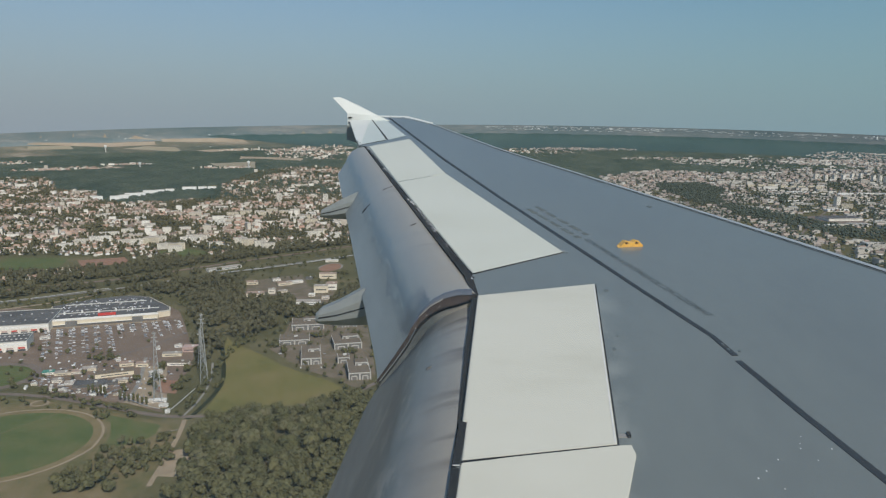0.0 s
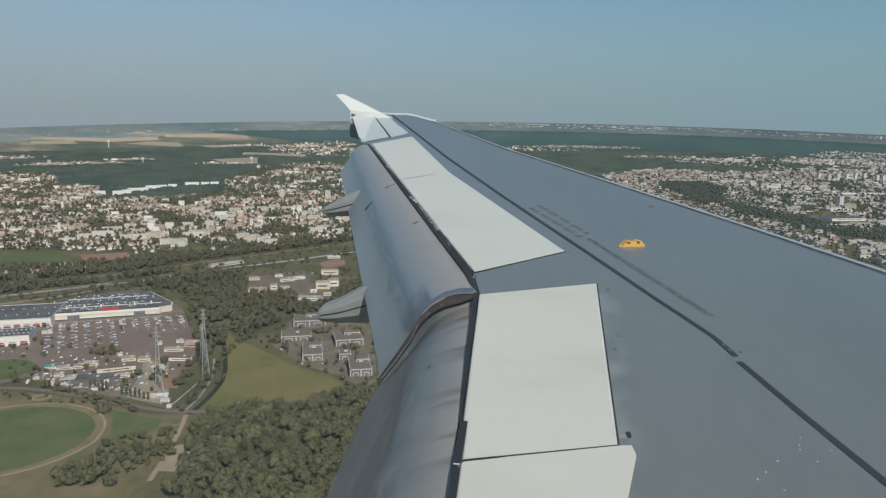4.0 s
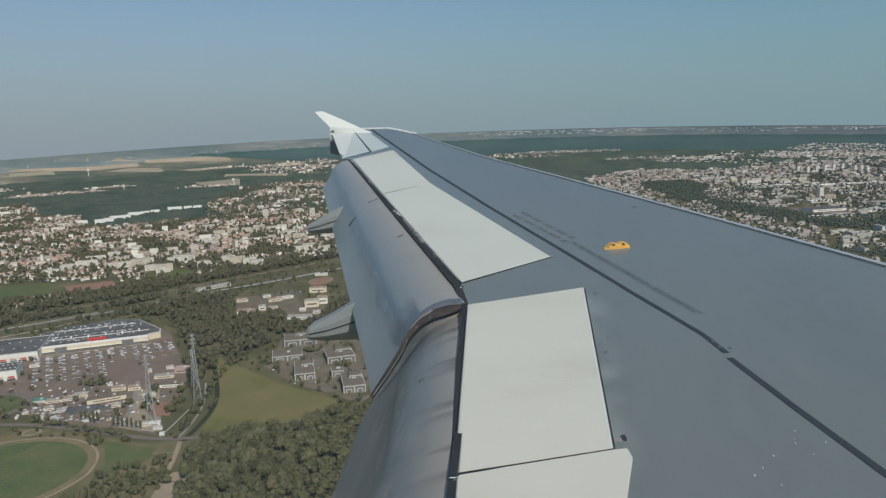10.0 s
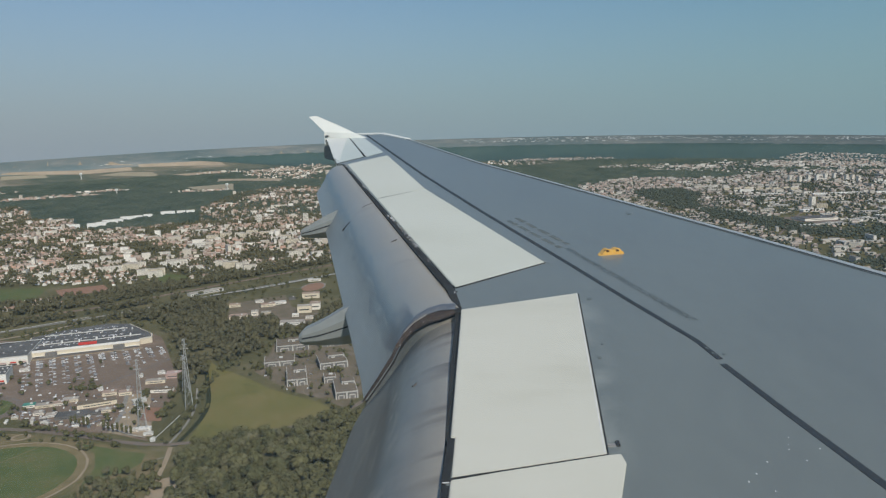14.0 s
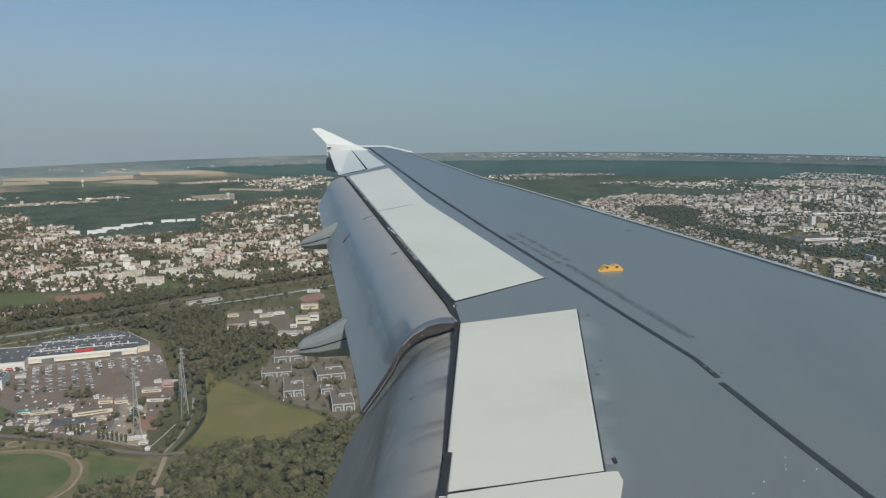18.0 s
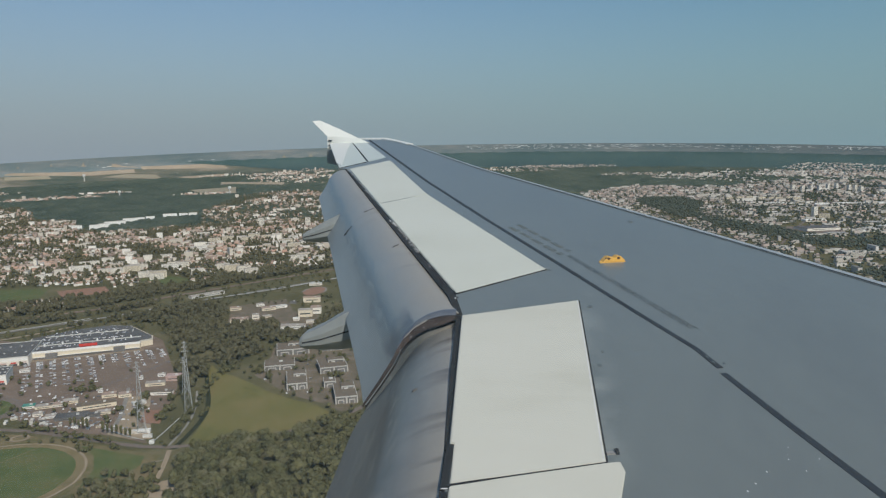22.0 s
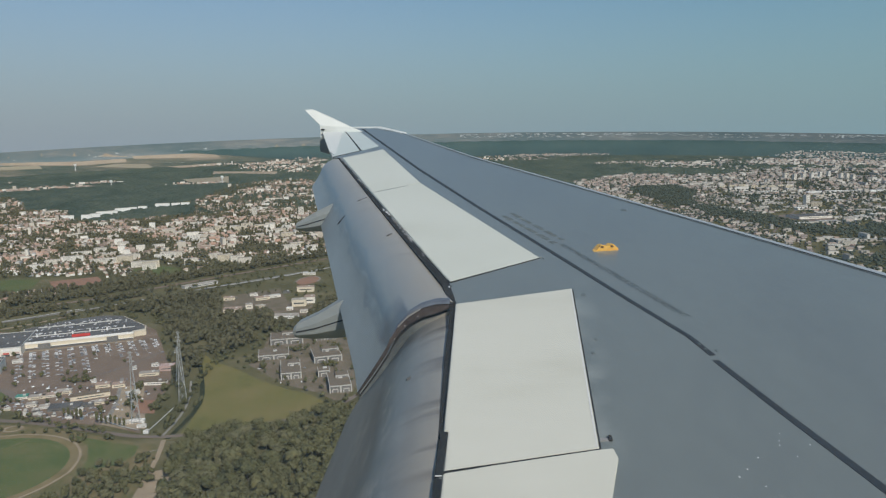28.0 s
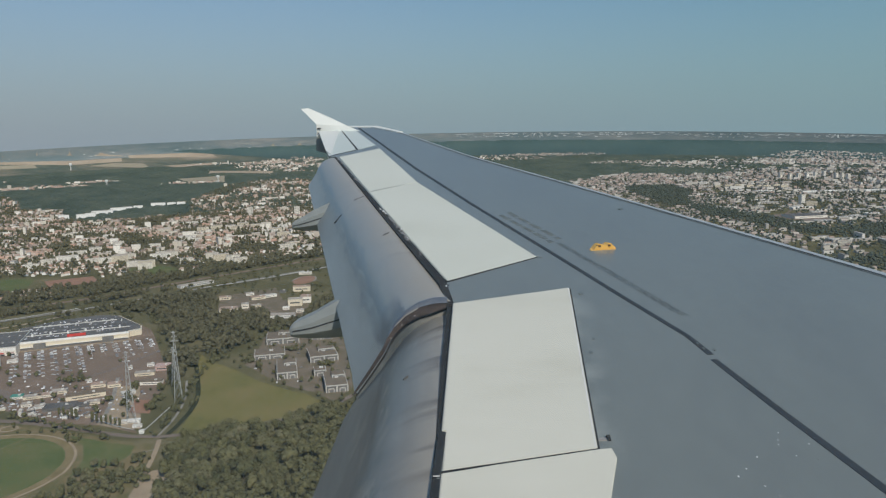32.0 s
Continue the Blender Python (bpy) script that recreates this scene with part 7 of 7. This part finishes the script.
clumps = np.array([(u + rng.normal(0, 0.55 * r), v + rng.normal(0, 0.7 * r)) for u, v, r, k in CLUMPS for j in range(k)])
lots = np.concatenate([lots, clumps])
lots = np.array([p for p in lots if all(math.hypot(p[0] - q[0], p[1] - q[1]) > 3 + 0.5 * q[3] for q in SHEDS) and all(math.hypot(p[0] - q[0], p[1] - q[1]) > 0.5 * q[3] for q in OFFICES) and not (-760 < p[0] < -560 and 1050 < p[1] < 1250)])
wood("lone_trees", tree_rows(np.concatenate([lots, hedge]), 5, 10), [leafy_crown(40 + s, 4, 60, 0.25, 0.10) for s in range(3)], M["leaves"], "garden trees and hedges among the buildings")
poplars = np.array([(-450 + 6.5 * i, 772 - 2.2 * i) for i in range(7)] + [(-500 + 7 * i, 790 - 3 * i) for i in range(5)], float)
wood("poplar_row", tree_rows(poplars, 12, 17, (0.32, 0.42)), [leafy_crown(46, 5, 90, 0.2, 0.09)], M["leaves"], "row of slim dark poplars beside the road")
# trees in the town
town_t = jitter_grid(-3400, 400, 1450, 3600, 17, 0.2, 0.5)
town_t = town_t[inside(town_t, TOWN) & off_ways(town_t)]
COPSES = [(-597, 1863, 40, 60), (-1071, 2027, 30, 40), (-563, 1931, 28, 30), (-1565, 2391, 60, 60), (-1453, 2515, 50, 50), (-1052, 2318, 30, 30), (-733, 2273, 30, 30), (-1315, 2173, 30, 30), (-812, 1959, 30, 36), (-580, 2252, 25, 25), (-822, 1643, 30, 40)]
patchy = np.array([noise.noise(Vector((u * 0.0065, v * 0.0065, 11.0))) for u, v in town_t])
town_t = town_t[rng.random(len(town_t)) < np.where(patchy < -0.08, 1.0, 0.52)]
town_t = np.concatenate([town_t, np.array([(u + rng.normal(0, 0.5 * r), v + rng.normal(0, 1.1 * r)) for u, v, r, k in COPSES for j in range(k)])])
outer_t = np.concatenate([jitter_grid(-1760, -480, 2850, 5500, 24, 0.1, 0.5), jitter_grid(-3500, -1750, 2600, 4550, 24, 0.1, 0.5)])
outer_t = outer_t[any_in(outer_t, SUBURBS) & off_ways(outer_t) & (rng.random(len(outer_t)) < 0.8)]
town_t = np.concatenate([town_t, outer_t])
town_t = town_t[(np.hypot(town_t[:, None, 0] - BLOCK_SPOTS[:, 0], town_t[:, None, 1] - BLOCK_SPOTS[:, 1]) > 24).all(1)]
city_t = jitter_grid(500, 5200, 1300, 6300, 20, 0.2, 0.5)
city_t = city_t[inside(city_t, CITY) & off_ways(city_t)]
patchy = np.array([noise.noise(Vector((u * 0.004, v * 0.004, 8.0))) for u, v in city_t])
city_t = city_t[(rng.random(len(city_t)) < 0.74 + 0.9 * patchy) | any_in(city_t, PARKS)]
hall_at = np.array(HALLS, float)
city_t = city_t[(np.hypot(city_t[:, None, 0] - hall_at[:, 0], city_t[:, None, 1] - hall_at[:, 1]) > 40).all(1)]
parks_t = jitter_grid(700, 1700, 1600, 4400, 14, 0.2, 0.5)
city_t = np.concatenate([city_t, parks_t[any_in(parks_t, PARKS)]])
wood("town_trees", tree_rows(city_t, 8, 17), [lump_crown(54 + s, 3, 1, 0.24, 0.25) for s in range(2)], M["leaves_city_hazed"], "dull green trees between the city blocks")
wood("town_trees", tree_rows(town_t, 8, 19), [lump_crown(50 + s, 3, 1, 0.24, 0.25) for s in range(2)], M["leaves_town"], "dark green garden trees between the houses")
# woods on the hills and the plateau, to the skyline
g = []
d = 1150
while d < 2300:
    n = int(d * radians(96) / 17)
    a = np.linspace(radians(-55), radians(41), n) + rng.uniform(-0.5, 0.5, n) * 17 / d
    rr = d + rng.uniform(-0.5, 0.5, n) * 24
    g.append(np.stack([rr * np.sin(a), rr * np.cos(a)], 1))
    d += 24
g = np.concatenate(g)
g = g[~any_in(g, [TOWN, CITY, WOOD_BELT, WOOD_BANK, WOOD_NEAR] + CLEAR) & (rng.random(len(g)) < 0.55)]
wood("woodland", tree_rows(g, 6, 14), [leafy_crown(70 + s, 3, 40, 0.24, 0.11) for s in range(3)], M["leaves"], "scattered green trees and copses of the valley")


def canopy():
    """The hill woods as one bumpy sheet of crowns, open over towns and fields."""
    turns, rings = 520, 260
    ang = np.linspace(radians(-56), radians(42), turns)
    dist = 2250 * (9600 / 2250) ** (np.arange(rings) / (rings - 1))
    uv = np.stack([(dist[:, None] * np.sin(ang)).ravel(), (dist[:, None] * np.cos(ang)).ravel()], 1)
    uv += rng.uniform(-3.5, 3.5, uv.shape)
    bad = any_in(uv, [TOWN, CITY] + CLEAR)
    for gu, gv, gr in GLADES:
        bad |= (np.hypot((uv[:, 0] - gu) / 1.4, uv[:, 1] - gv) < gr * (0.75 + 0.35 * rng.random(len(uv)))) & (rng.random(len(uv)) < 0.6)
    lump = np.array([noise.noise(Vector((u * 0.03, v * 0.03, 2.0))) for u, v in uv])
    swell = np.array([noise.noise(Vector((u * 0.002, v * 0.002, 4.0))) for u, v in uv])
    bad |= (swell < -0.38) & (lump > -0.1)
    bad |= any_in(uv, SUBURBS) & (lump > -0.12)
    pts, k = lay_all(uv)
    pts[:, 2] += np.where(bad, -1.0, (11 + 5 * lump + 6 * swell + rng.uniform(-4.5, 4.5, len(uv))) * k)
    i = (np.arange(rings - 1)[:, None] * turns + np.arange(turns - 1)).ravel()
    quad = np.stack([i, i + 1, i + turns + 1, i + turns], 1)
    quad = quad[~bad[quad].all(1)]
    ob = put("far_woods", pts, quad, M["leaves_far_hazed"])
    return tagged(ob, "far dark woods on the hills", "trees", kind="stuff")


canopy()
patch("works_yard", [YARD_AHEAD[0], YARD_AHEAD[1], YARD_AHEAD[2], YARD_AHEAD[3]], M["road_grey"], 0.6, "grey open yard between the works halls", "yard")
road("road", [(1291, 3865), (1417, 3940), (1578, 3838), (1886, 3972), (2135, 4025)], 16, M["road_pale"], 0.6, "pale main road through the city")
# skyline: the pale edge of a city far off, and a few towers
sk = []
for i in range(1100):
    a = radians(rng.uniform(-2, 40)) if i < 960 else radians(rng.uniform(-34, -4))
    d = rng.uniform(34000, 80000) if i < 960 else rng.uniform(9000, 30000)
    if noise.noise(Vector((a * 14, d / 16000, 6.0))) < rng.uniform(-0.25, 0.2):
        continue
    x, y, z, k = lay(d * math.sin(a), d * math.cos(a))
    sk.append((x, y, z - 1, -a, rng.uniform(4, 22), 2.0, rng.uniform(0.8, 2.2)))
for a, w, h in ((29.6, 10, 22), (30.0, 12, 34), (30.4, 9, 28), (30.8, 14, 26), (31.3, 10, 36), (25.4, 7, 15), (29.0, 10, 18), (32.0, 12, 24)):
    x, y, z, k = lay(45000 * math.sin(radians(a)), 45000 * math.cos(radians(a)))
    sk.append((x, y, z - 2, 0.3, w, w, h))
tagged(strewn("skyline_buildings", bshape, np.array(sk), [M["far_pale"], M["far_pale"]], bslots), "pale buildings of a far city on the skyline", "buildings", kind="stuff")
